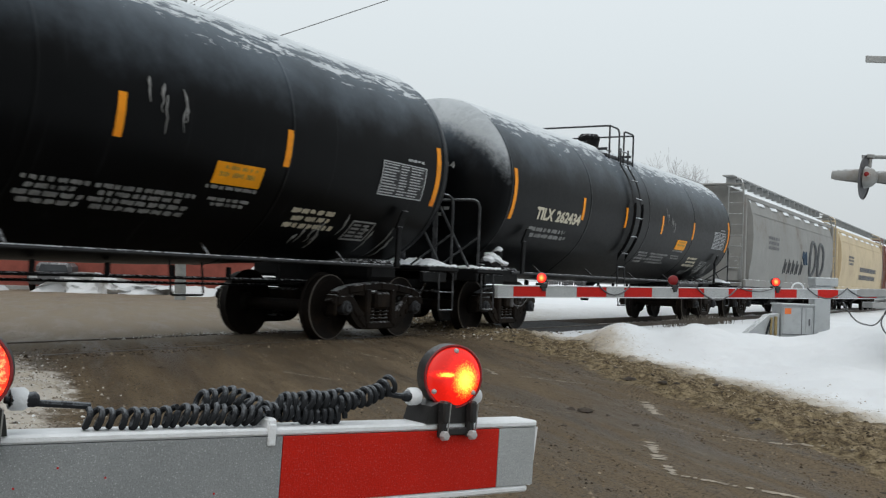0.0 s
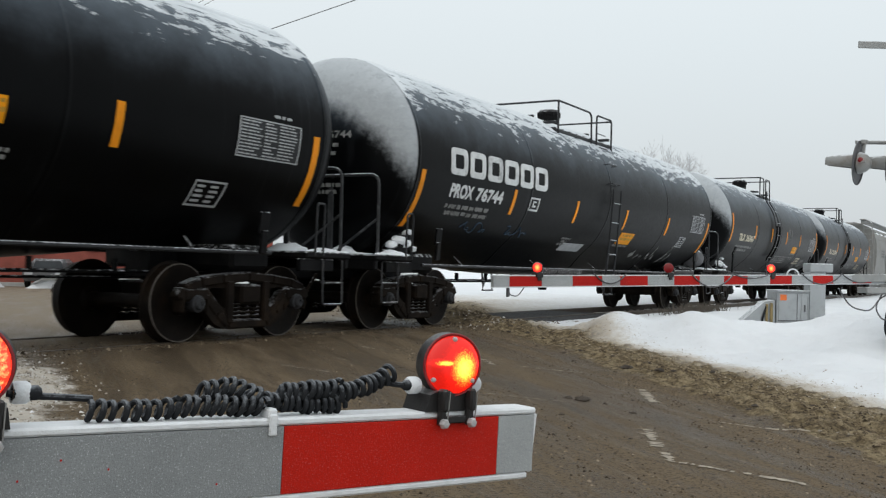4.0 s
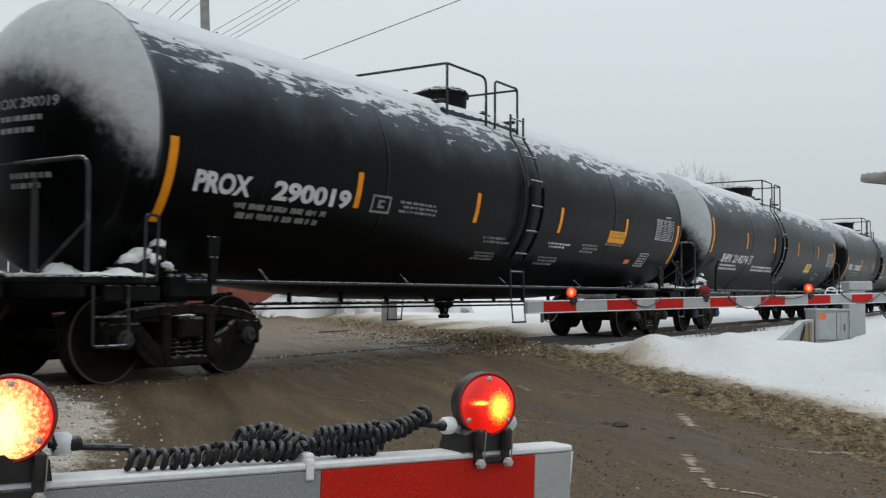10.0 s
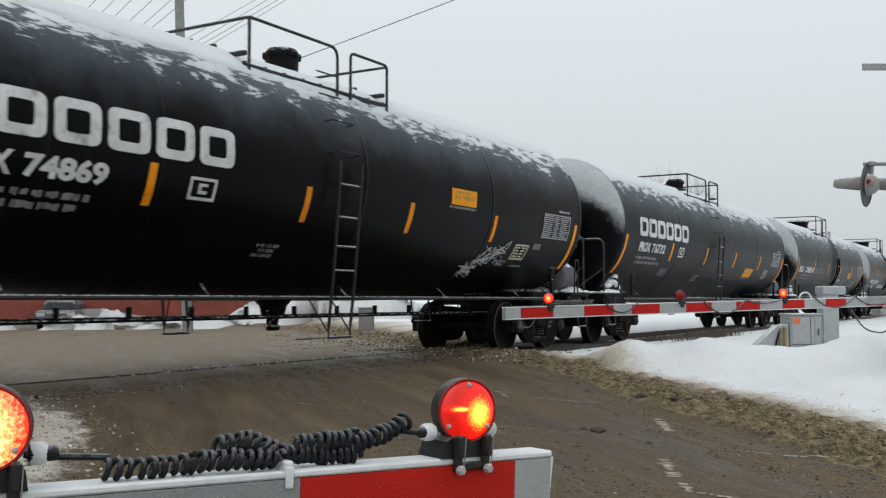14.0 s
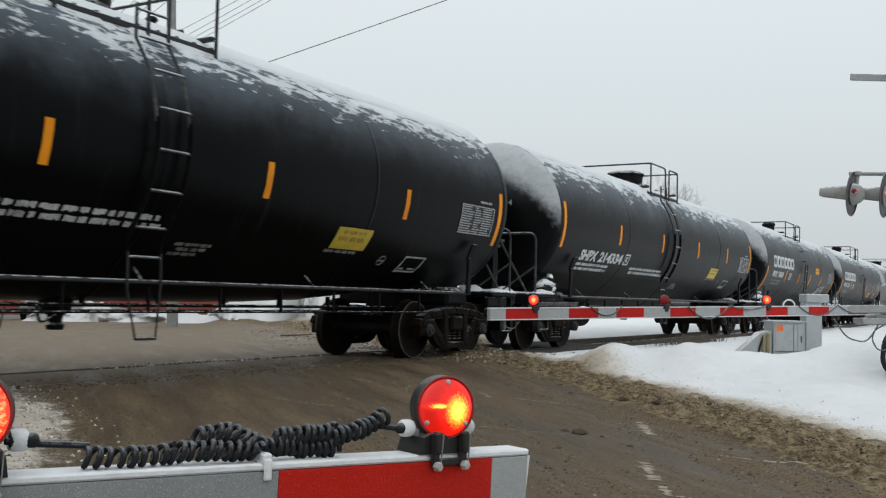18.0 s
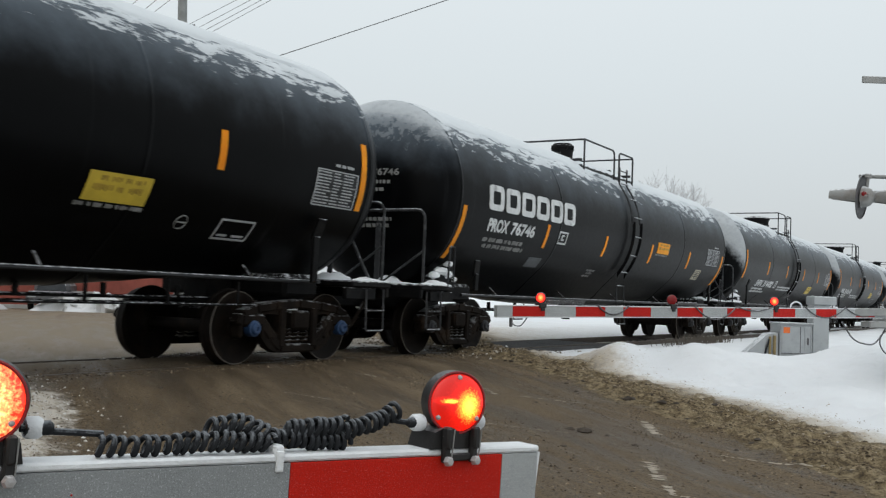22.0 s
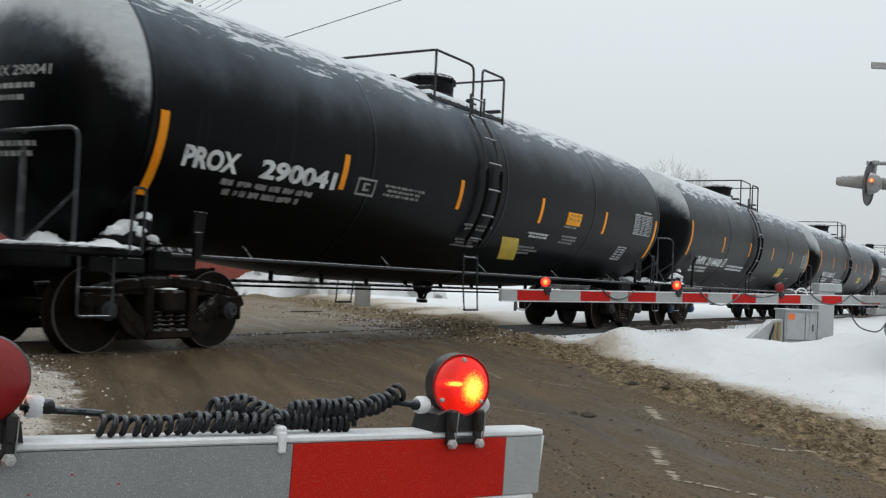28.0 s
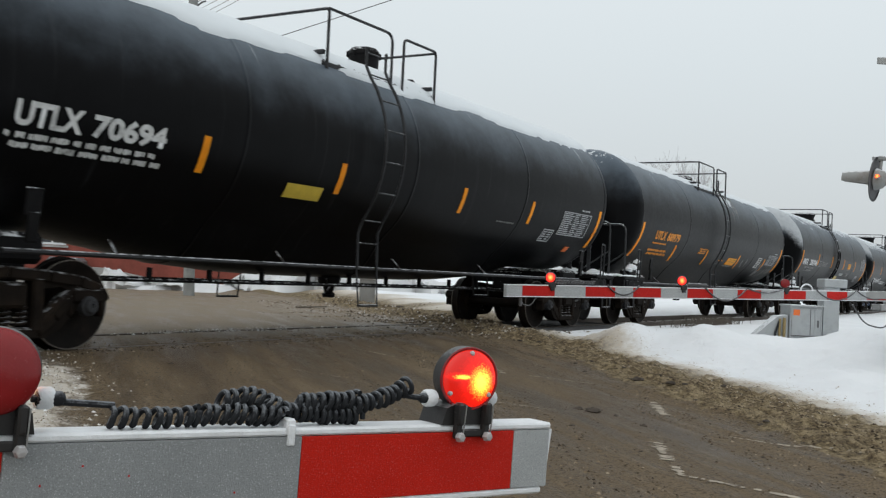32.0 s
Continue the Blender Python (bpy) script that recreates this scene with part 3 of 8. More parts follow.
# ---- mesh helpers ----
class Build:
    """Gathers faces for one mesh."""

    def __init__(self):
        self.v, self.f = [], []

    def add(self, verts, faces, m=None):
        k = len(self.v)
        self.v += [tuple(m @ Vector(p)) if m is not None else tuple(p) for p in verts]
        self.f += [tuple(i + k for i in f) for f in faces]
        return self

    def box(self, c, s, ch=0.0, m=None):
        """A box with centre c and size s, its edges chamfered by ch."""
        h = [x / 2 for x in s]
        ch = min(ch, min(h) * 0.6)
        if ch <= 0:
            vs = [(c[0] + sx * h[0], c[1] + sy * h[1], c[2] + sz * h[2]) for sx in (-1, 1) for sy in (-1, 1) for sz in (-1, 1)]
            return self.add(vs, [(0, 1, 3, 2), (4, 6, 7, 5), (0, 4, 5, 1), (2, 3, 7, 6), (0, 2, 6, 4), (1, 5, 7, 3)], m)
        vs, ix = [], {}
        for sx in (-1, 1):
            for sy in (-1, 1):
                for sz in (-1, 1):
                    for ax in range(3):
                        d = [h[0] - ch, h[1] - ch, h[2] - ch]
                        d[ax] = h[ax]
                        ix[sx, sy, sz, ax] = len(vs)
                        vs.append((c[0] + sx * d[0], c[1] + sy * d[1], c[2] + sz * d[2]))
        fs = []
        sg = (-1, 1)
        for ax in range(3):
            o = [a for a in range(3) if a != ax]
            for s0 in sg:
                q = []
                for a, b in ((-1, -1), (1, -1), (1, 1), (-1, 1)):
                    k = [0, 0, 0]
                    k[ax], k[o[0]], k[o[1]] = s0, a, b
                    q.append(ix[k[0], k[1], k[2], ax])
                fs.append(tuple(q))
            for a in sg:
                for b in sg:
                    k1, k2 = [0, 0, 0], [0, 0, 0]
                    k1[ax], k2[ax] = -1, 1
                    k1[o[0]] = k2[o[0]] = a
                    k1[o[1]] = k2[o[1]] = b
                    fs.append((ix[*k1, o[0]], ix[*k2, o[0]], ix[*k2, o[1]], ix[*k1, o[1]]))
        for sx in sg:
            for sy in sg:
                for sz in sg:
                    fs.append(tuple(ix[sx, sy, sz, a] for a in range(3)))
        return self.add(vs, fs, m)

    def lathe(self, profile, seg=24, m=None, close=True):
        """Turns (radius, height) pairs round the z axis."""
        vs, fs, n = [], [], len(profile)
        for i in range(seg):
            a = 2 * math.pi * i / seg
            vs += [(r * math.cos(a), r * math.sin(a), z) for r, z in profile]
        for i in range(seg):
            j = (i + 1) % seg
            for k in range(n - 1):
                fs.append((i * n + k, j * n + k, j * n + k + 1, i * n + k + 1))
        if close:
            for k, flip in ((0, True), (n - 1, False)):
                if profile[k][0] > 1e-6:
                    ring = [i * n + k for i in range(seg)]
                    fs.append(tuple(reversed(ring)) if flip else tuple(ring))
        return self.add(vs, fs, m)

    def tube(self, pts, r, seg=8, ends=True, loop=False):
        """A pipe along points."""
        pts = [Vector(p) for p in pts]
        n = len(pts)
        vs, fs, side = [], [], None
        for i, p in enumerate(pts):
            a = pts[i - 1] if i or loop else p
            b = pts[(i + 1) % n] if i < n - 1 or loop else p
            t = (b - a).normalized()
            if side is None:
                side = t.orthogonal().normalized()
            side = (side - t * side.dot(t))
            side = side.normalized() if side.length > 1e-6 else t.orthogonal().normalized()
            up = t.cross(side)
            rr = r[i] if isinstance(r, (list, tuple)) else r
            vs += [p + (side * math.cos(2 * math.pi * k / seg) + up * math.sin(2 * math.pi * k / seg)) * rr for k in range(seg)]
        for i in range(n if loop else n - 1):
            j = (i + 1) % n
            for k in range(seg):
                q = (k + 1) % seg
                fs.append((i * seg + k, i * seg + q, j * seg + q, j * seg + k))
        if ends and not loop:
            fs.append(tuple(reversed(range(seg))))
            fs.append(tuple((n - 1) * seg + k for k in range(seg)))
        return self.add(vs, fs)

    def bar(self, a, b, w, h, ch=0.0):
        """A bar of section w x h from a to b."""
        a, b = Vector(a), Vector(b)
        d = b - a
        m = Matrix.Translation((a + b) / 2) @ d.to_track_quat("X", "Z").to_matrix().to_4x4()
        return self.box((0, 0, 0), (d.length, w, h), ch, m)

    def plate(self, outline, thick, m=None):
        """An outline in the xz plane, extruded to both sides along y."""
        n = len(outline)
        vs = [(x, -thick / 2, z) for x, z in outline] + [(x, thick / 2, z) for x, z in outline]
        fs = [tuple(range(n)), tuple(reversed(range(n, 2 * n)))]
        fs += [((i + 1) % n, i, n + i, n + (i + 1) % n) for i in range(n)]
        return self.add(vs, fs, m)

    def mesh(self, name, mat, angle=40):
        me = bpy.data.meshes.new(name)
        me.from_pydata(self.v, [], self.f)
        me.materials.append(mat)
        me.polygons.foreach_set("use_smooth", [True] * len(me.polygons))
        me.set_sharp_from_angle(angle=radians(angle))
        me.update()
        return me


def part(name, bd, mat, parent, label="", at=None):
    """One mesh object under a thing or a part."""
    ob = new(name, bd.mesh(name, MAT[mat] if isinstance(mat, str) else mat) if isinstance(bd, Build) else bd)
    ob.parent = parent
    if at is not None:
        ob.matrix_basis = at
    if label:
        tagged(ob, label)
    if name in ("print", "small_print", "head_print"):
        tagged(ob, kind="stuff")
    return ob


def thing(name, m, label, category, group="", kind=""):
    ob = new(name)
    ob.empty_display_size = 0.2
    ob.matrix_basis = m
    return tagged(ob, label, category, group, kind)


def solid(name, bd, mat, label="", category="", group="", kind="", m=None):
    ob = new(name, bd.mesh(name, MAT[mat]))
    if m is not None:
        ob.matrix_basis = m
    return tagged(ob, label, category, group, kind)


def bend(pts, r=0.12, steps=4):
    """Rounds the corners of a polyline."""
    pts = [Vector(p) for p in pts]
    out = [pts[0]]
    for a, b, c in zip(pts, pts[1:], pts[2:]):
        k = min(r, (a - b).length * 0.45, (c - b).length * 0.45)
        p, q = b + (a - b).normalized() * k, b + (c - b).normalized() * k
        for i in range(steps + 1):
            t = i / steps
            out.append(p * (1 - t) ** 2 + b * 2 * t * (1 - t) + q * t ** 2)
    out.append(pts[-1])
    return out


def value_noise(x, y, seed=0):
    """Smooth noise from 0 to 1 on arrays."""
    xi, yi = np.floor(x), np.floor(y)
    fx, fy = x - xi, y - yi
    fx, fy = fx * fx * (3 - 2 * fx), fy * fy * (3 - 2 * fy)

    def h(a, b):
        s = np.sin(a * 127.1 + b * 311.7 + seed * 74.7) * 43758.5453
        return s - np.floor(s)

    return (h(xi, yi) * (1 - fx) + h(xi + 1, yi) * fx) * (1 - fy) + (h(xi, yi + 1) * (1 - fx) + h(xi + 1, yi + 1) * fx) * fy


def fractal(x, y, seed=0, octaves=4):
    s, a, t = 0, 1.0, 0
    for i in range(octaves):
        s, t = s + a * value_noise(x * 2 ** i, y * 2 ** i, seed + i * 7), t + a
        a *= 0.5
    return s / t


# ---- ground: one sheet to the horizon ----
def step(v, lo, hi):
    t = np.clip((v - lo) / (hi - lo), 0, 1)
    return t * t * (3 - 2 * t)


EDGE_Y = (0, 4, 8.2, 9.9, 12.6, 15.6, 17.3, 20, 23, 28, 36, 45, 60, 120)
EDGE_ROAD = (4.4, 3.7, 2.9, 2.55, 1.85, 1.0, 0.3, -0.5, -1.7, -3.5, -6.0, -10.0, -20, -65)
EDGE_SNOW = (6.2, 5.3, 4.45, 4.0, 3.05, 2.15, 1.75, 1.4, 0.5, -1.4, -3.9, -7.9, -18, -63)
EDGE_LEFT = (-0.5, -1.8, -3.25, -4.4, -7.6, -10.5, -12, -14.5, -17, -21, -27, -34, -46, -95)


def lay(x, y):
    """Height and the two masks of the ground at arrays x, y."""
    s = x * SIDE.x + y * SIDE.y                                    # 8.44 at the near rail
    base = -0.052 * np.logaddexp(0, (7.4 - np.minimum(s, 40)) * 3) / 3
    base = np.maximum(base, -0.9)
    base = base - 0.012 * np.clip(s - 12, 0, 30)
    wob = (fractal(x * 0.8, y * 0.8, 3) - 0.5) * 0.9
    xr, xs, xl = (np.interp(y, EDGE_Y, e) for e in (EDGE_ROAD, EDGE_SNOW, EDGE_LEFT))
    right = step(xr + wob * 0.6 - x, -0.25, 0.45)
    left = step(x - xl + wob, -0.5, 0.9)
    road = right * left
    beyond = step(s, 8.9, 10.4)
    dirt = step(xs + beyond * 1.6 + wob * (0.9 + beyond) - x, -1.05 - beyond, 0.85 + beyond * 1.6) * step(x - xl + 3.2 + wob * 2, -1.0, 1.6)
    dirt_left = np.where(x < xl + 0.4, 0.50, 1.0)
    dirt = dirt * dirt_left
    near = np.exp(-((x - 2) ** 2 + (y - 12) ** 2) / 900)
    lump = fractal(x * 3.3, y * 3.3, 11) - 0.5
    small = fractal(x * 8.0, y * 8.0, 5, 3) - 0.5
    berm = (1 - right) * step(xs + 0.9 - x, 0, 1.2) * left
    z = base + berm * (0.055 + lump * 0.11 + small * 0.14) * near
    z += (1 - left) * (0.05 + lump * 0.14 + small * 0.06) * near
    # ploughed mounds beside the crossing
    ax, ay, bx, by = 2.5, 15.9, 9.5, 14.2
    t = np.clip(((x - ax) * (bx - ax) + (y - ay) * (by - ay)) / ((bx - ax) ** 2 + (by - ay) ** 2), 0, 1)
    d = np.hypot(x - ax - t * (bx - ax), (y - ay - t * (by - ay)))
    ridge = 0.30 * np.exp(-((x - 2.75) / 0.55) ** 2 - ((y - 15.2) / 0.5) ** 2) + 0.25 * np.exp(-((x - 3.9) / 0.5) ** 2 - ((y - 14.7) / 0.4) ** 2)
    ridge += np.exp(-(d / 1.35) ** 2) * (0.14 + 0.44 * step(t, 0.05, 0.7)) * (0.8 + 0.5 * fractal(x * 0.9, y * 0.9, 21))
    off = step(x - xs, -0.1, 1.6)
    z += ridge * step(x - xs, -0.6, 0.9) * step(8.44 - 1.6 - s, 0.0, 0.9)
    z += off * (0.10 + 0.10 * (fractal(x * 0.5, y * 0.5, 31) - 0.3)) * step(np.abs(s - 9.2), 1.7, 3.2) * (1 + 0 * x)
    drift = off * step(16.5 - y, 0, 3) * step(y, 3, 6)
    z += drift * ((fractal(x * 0.75, y * 1.3, 61) - 0.5) * 0.34 + (fractal(x * 2.6, y * 3.4, 63) - 0.5) * 0.15 + (fractal(x * 6.5, y * 7.5, 67, 3) - 0.5) * 0.05)
    # snow banks beyond the tracks, beside the road
    far = step(s, 13, 15) * (1 - road) * step(np.minimum(np.abs(x - xs), np.abs(x - xl)), 0.0, 2.0)
    z += far * 0.35 * fractal(x * 0.25, y * 0.25, 41) * np.exp(-np.minimum(np.abs(x - xs), np.abs(x - xl)) / 9)
    # track bed: bare and dark between the rails away from the road
    bed = step(1.25 - np.abs(s - 9.2), -0.35, 0.25)
    u = (x - RAIL.x) * TRACK.x + (y - RAIL.y) * TRACK.y
    off_road = step(x - xs, -0.8, 0.6) + step(xl - x, -0.5, 1.5)
    z -= bed * np.clip(off_road, 0, 1) * 0.13
    dirt = np.maximum(dirt, bed * np.clip(off_road, 0, 1) * (0.22 + 0.5 * np.exp(-np.maximum(u - 4, 0) / 7)))
    dirt = np.maximum(dirt, (0.16 + 0.50 * np.exp(-np.maximum(x - xs, 0) / 3.0)) * step(s, 9.6, 10.6) * step(18.5 - s, 0.0, 3.0) * np.exp(-np.maximum(u - 6, 0) / 40))
    z -= step(2.4 - np.abs(s - 15.2), 0, 0.8) * np.clip(off_road, 0, 1) * 0.06
    # ruts and polish of the asphalt
    z += road * (fractal(x * 1.2, y * 1.2, 51) - 0.5) * 0.02
    # wheel-worn flangeways on the crossing
    for r in (8.44 + 0.08, 9.95 - 0.08):
        z -= np.exp(-((s - r) / 0.045) ** 2) * 0.05
    return z, road, dirt


def axis(marks, steps, reach):
    mid_ = [x for lo, hi, w in zip(marks, marks[1:], steps) for x in np.arange(lo, hi - 1e-6, w)] + [marks[-1]]
    a, b, k = [], [], steps[0]
    x0, x1 = marks[0], marks[-1]
    while x1 < reach:
        k *= 1.22
        x0, x1 = x0 - k, x1 + k
        a.append(x0)
        b.append(x1)
    return np.array(a[::-1] + mid_ + b)


gx, gy = axis((-13.0, -4.0, 5.5, 11.0), (0.10, 0.05, 0.10), 3000), axis((1.5, 5.0, 18.0, 27.0), (0.10, 0.05, 0.10), 3000)
GX, GY = np.meshgrid(gx, gy)
GZ, GR, GD = lay(GX, GY)
nx, ny = len(gx), len(gy)
g_mesh = bpy.data.meshes.new("ground")
co = np.stack([GX, GY, GZ], -1).reshape(-1, 3)
ids = np.arange(nx * ny).reshape(ny, nx)
quads = np.stack([ids[:-1, :-1], ids[:-1, 1:], ids[1:, 1:], ids[1:, :-1]], -1).reshape(-1, 4)
g_mesh.vertices.add(len(co))
g_mesh.vertices.foreach_set("co", co.ravel())
g_mesh.loops.add(quads.size)
g_mesh.loops.foreach_set("vertex_index", quads.ravel())
g_mesh.polygons.add(len(quads))
g_mesh.polygons.foreach_set("loop_start", np.arange(0, quads.size, 4))
g_mesh.update(calc_edges=True)
for nm, arr in (("road", GR), ("dirt", GD)):
    at_ = g_mesh.attributes.new(nm, "FLOAT", "POINT")
    at_.data.foreach_set("value", arr.ravel().astype(np.float32))
g_mesh.polygons.foreach_set("use_smooth", [True] * len(quads))
g_mesh.materials.append(MAT["ground"])
tagged(new("ground", g_mesh), "snow-covered ground with a slushy brown road over the tracks", "ground", kind="structure")


def height(x, y):
    return float(lay(np.array([x]), np.array([y]))[0][0])


def on_track(u, v, z=0.0):
    """The place u metres along and v metres across from the near rail."""
    return RAIL + TRACK * u + SIDE * v + Vector((0, 0, z))


# ---- rails, ties, road markings ----
track_m = Matrix.Translation(RAIL) @ pose(0, 0, 0, 0, 0, TURN)
RAIL_PROFILE = [(-0.036, 0.0), (0.036, 0.0), (0.036, -0.035), (0.010, -0.050), (0.010, -0.145), (0.075, -0.165), (0.075, -0.172),
                (-0.075, -0.172), (-0.075, -0.165), (-0.010, -0.145), (-0.010, -0.050), (-0.036, -0.035)]


def rail(name, v, z, lo, hi, label):
    b = Build()
    n = len(RAIL_PROFILE)
    b.add([(u, v + p, z + q) for u in (lo, hi) for p, q in RAIL_PROFILE],
          [tuple(range(n)), tuple(reversed(range(n, 2 * n)))] + [((i + 1) % n, i, n + i, n + (i + 1) % n) for i in range(n)])
    return solid(name, b, "steel", label, "rail", "rails", "structure", track_m)


for v_ in (0.0, GAUGE):
    rail("rail", v_, 0.004, -60, 400, "worn steel rail set in the slushy crossing")
for v_ in (6.0, 6.0 + GAUGE):
    rail("rail", v_, -0.02, 7.0, 400, "snow-dusted steel rail of the second track")
ties = thing("track_ties", track_m, "dark wooden ties half buried in snow between the rails", "ties", kind="structure")
tie_b = Build().box((0, GAUGE / 2, -0.245), (0.23, 2.6, 0.17), 0.02)
tie_mesh = tie_b.mesh("tie", MAT["tie"])
for i in range(60):
    part("tie", tie_mesh, None, ties, at=pose(5.2 + i * 0.56, random.uniform(-0.05, 0.05), random.uniform(-0.012, 0.02), 0, 0, random.uniform(-1.5, 1.5)))


def draped(pts, width, lift=0.005, seed=1, gaps=0.25):
    """A worn painted line that follows the ground: a strip of short pieces with ragged sides and bare gaps."""
    rnd = random.Random(seed)
    b = Build()
    a, c = Vector((*pts[0], 0)), Vector((*pts[1], 0))
    d = (c - a)
    side = Vector((-d.y, d.x, 0)).normalized() * width / 2
    n = max(6, int(d.length / 0.025))
    row = []
    for i in range(n + 1):
        p = a + d * (i / n)
        w0, w1 = rnd.uniform(0.1, 1.1), rnd.uniform(0.1, 1.1)
        q0, q1 = p + side * w0, p - side * w1
        row.append([(q0.x, q0.y, height(q0.x, q0.y) + lift), (q1.x, q1.y, height(q1.x, q1.y) + lift)])
    for i in range(n):
        if rnd.random() < gaps:
            continue
        b.add([row[i][0], row[i][1], row[i + 1][1], row[i + 1][0]], [(0, 1, 2, 3)])
    return b


for k_, (p_, q_, w_, g_) in enumerate([((2.09, 9.75), (2.04, 8.95), 0.13, 0.3), ((1.66, 7.55), (1.60, 6.9), 0.13, 0.35), ((1.60, 6.75), (1.58, 6.4), 0.09, 0.45),
                                  ((1.56, 6.44), (2.3, 6.02), 0.07, 0.3), ((0.98, 11.01), (1.70, 10.81), 0.05, 0.25), ((0.49, 8.81), (1.23, 8.63), 0.04, 0.35),
                                  ((2.35, 8.11), (3.0, 7.79), 0.045, 0.25), ((-1.10, 12.24), (-0.50, 11.6), 0.05, 0.3), ((-1.55, 9.84), (-0.88, 9.48), 0.05, 0.35),
                                  ((-0.2, 11.5), (0.35, 11.15), 0.04, 0.4), ((3.0, 7.78), (3.3, 7.6), 0.035, 0.5), ((0.62, 11.45), (0.72, 11.0), 0.10, 0.45)]):
    solid("road_marking", draped((p_, q_), w_, seed=k_, gaps=g_), "paint_line", "worn pale road paint on wet asphalt", "road marking", "road markings", "structure")


def clod(x, y, s, seed):
    rnd = random.Random(seed)
    b = Build()
    prof = [(0.0, 0.0), (0.9, 0.0), (1.0, 0.25), (0.75, 0.6), (0.35, 0.8), (0.0, 0.85)]
    b.lathe(prof, 9, close=False)
    b.v = [(px * s * (0.8 + 0.6 * rnd.random()), py * s * (0.6 + 0.5 * rnd.random()), pz * s * 0.55 * (0.7 + 0.6 * rnd.random())) for px, py, pz in b.v]
    return solid("slush_clod", b, "clod", "frozen clod of brown slush on the road", "clod", "slush clods on the road", m=pose(x, y, height(x, y) - 0.004, 0, 0, rnd.uniform(0, 360)))


clod(1.37, 8.83, 0.085, 1)
clod(1.26, 8.90, 0.05, 2)
clod(1.55, 8.70, 0.03, 3)
rnd_ = random.Random(4)
for i in range(70):
    yy = rnd_.uniform(6.0, 17)
    xx = float(np.interp(yy, EDGE_Y, EDGE_ROAD)) + rnd_.gauss(0.1, 0.45)
    clod(xx, yy, abs(rnd_.gauss(0.02, 0.014)) + 0.012, 10 + i)
for i in range(40):
    yy = rnd_.uniform(5.0, 12)
    clod(rnd_.uniform(-3.4, 2.2), yy, abs(rnd_.gauss(0.012, 0.008)) + 0.008, 200 + i)


def crumb_field(count, place, lo, hi, seed):
    """Many small lumps, joined: each a lopsided pyramid pressed into the ground."""
    rnd = np.random.default_rng(seed)
    xy = place(rnd, count)
    z = lay(xy[:, 0], xy[:, 1])[0]
    sz = lo + (hi - lo) * rnd.random(count) ** 2.5
    ang = rnd.random((count, 5)) * 0.7 + np.arange(5) * 2 * math.pi / 5
    rad = sz[:, None] * (0.7 + 0.6 * rnd.random((count, 5)))
    vs = np.zeros((count, 6, 3))
    vs[:, :5, 0], vs[:, :5, 1] = xy[:, :1] + rad * np.cos(ang), xy[:, 1:] + rad * np.sin(ang)
    vs[:, :5, 2] = (z - 0.3 * sz)[:, None]
    vs[:, 5, 0], vs[:, 5, 1], vs[:, 5, 2] = xy[:, 0] + sz * 0.3 * (rnd.random(count) - 0.5), xy[:, 1], z + sz * (0.25 + 0.35 * rnd.random(count))
    base = np.arange(count) * 6
    fs = [(b + i, b + (i + 1) % 5, b + 5) for b in base for i in range(5)]
    me = bpy.data.meshes.new("slush_crumbs")
    me.from_pydata(vs.reshape(-1, 3).tolist(), [], fs)
    me.materials.append(MAT["crumbs"])
    return me


def on_berm(rnd, n):
    y = 6.0 + 13.5 * rnd.random(n) ** 1.2
    a, b = np.interp(y, EDGE_Y, EDGE_ROAD), np.interp(y, EDGE_Y, EDGE_SNOW)
    k = np.clip(rnd.normal(0.38, 0.30, n), -0.45, 1.3)
    return np.stack([a + (b - a) * k, y], -1)


def on_road(rnd, n):
    y = 5.0 + 10.5 * rnd.random(n)
    a, b = np.interp(y, EDGE_Y, EDGE_LEFT), np.interp(y, EDGE_Y, EDGE_ROAD)
    lane = np.where(rnd.random(n) < 0.55, rnd.exponential(0.22, n), rnd.random(n))
    return np.stack([b - (b - a) * np.clip(lane, 0, 1), y], -1)


def in_lanes(rnd, n):
    """Tread prints: crumbs in lines along the road."""
    y = 5.0 + 11.0 * rnd.random(n)
    b = np.interp(y, EDGE_Y, EDGE_ROAD)
    lane = rnd.choice([0.45, 0.62, 0.80, 1.95, 2.10, 2.28, 2.45, 3.3, 3.5], n)
    row = np.round(y / 0.11) * 0.11
    return np.stack([b - lane + rnd.normal(0, 0.035, n) + 0.02 * (row - y), row + rnd.normal(0, 0.018, n)], -1)


def on_left(rnd, n):
    y = 4.5 + 6.0 * rnd.random(n)
    return np.stack([np.interp(y, EDGE_Y, EDGE_LEFT) + rnd.normal(-0.25, 0.36, n), y], -1)


tagged(new("tread_crumbs", crumb_field(4600, in_lanes, 0.006, 0.023, 3)), "lines of dark crumbs left by tyre treads", "slush", kind="stuff")
lumps = crumb_field(3200, on_left, 0.006, 0.028, 4)
lumps.materials[0] = MAT["pale_crumbs"]
tagged(new("snow_crumbs", lumps), "dirty snow crumbs at the road's other edge", "snow", kind="stuff")
tagged(new("slush_crumbs", crumb_field(13000, on_berm, 0.005, 0.019, 1)), "brown crumbs of frozen slush along the road's edge", "slush", kind="stuff")


def on_snow_edge(rnd, n):
    """Tan grit thrown onto the snow beside the road."""
    y = 6.0 + 10.0 * rnd.random(n)
    return np.stack([np.interp(y, EDGE_Y, EDGE_SNOW) + rnd.normal(-0.15, 0.40, n) + rnd.exponential(0.15, n), y], -1)


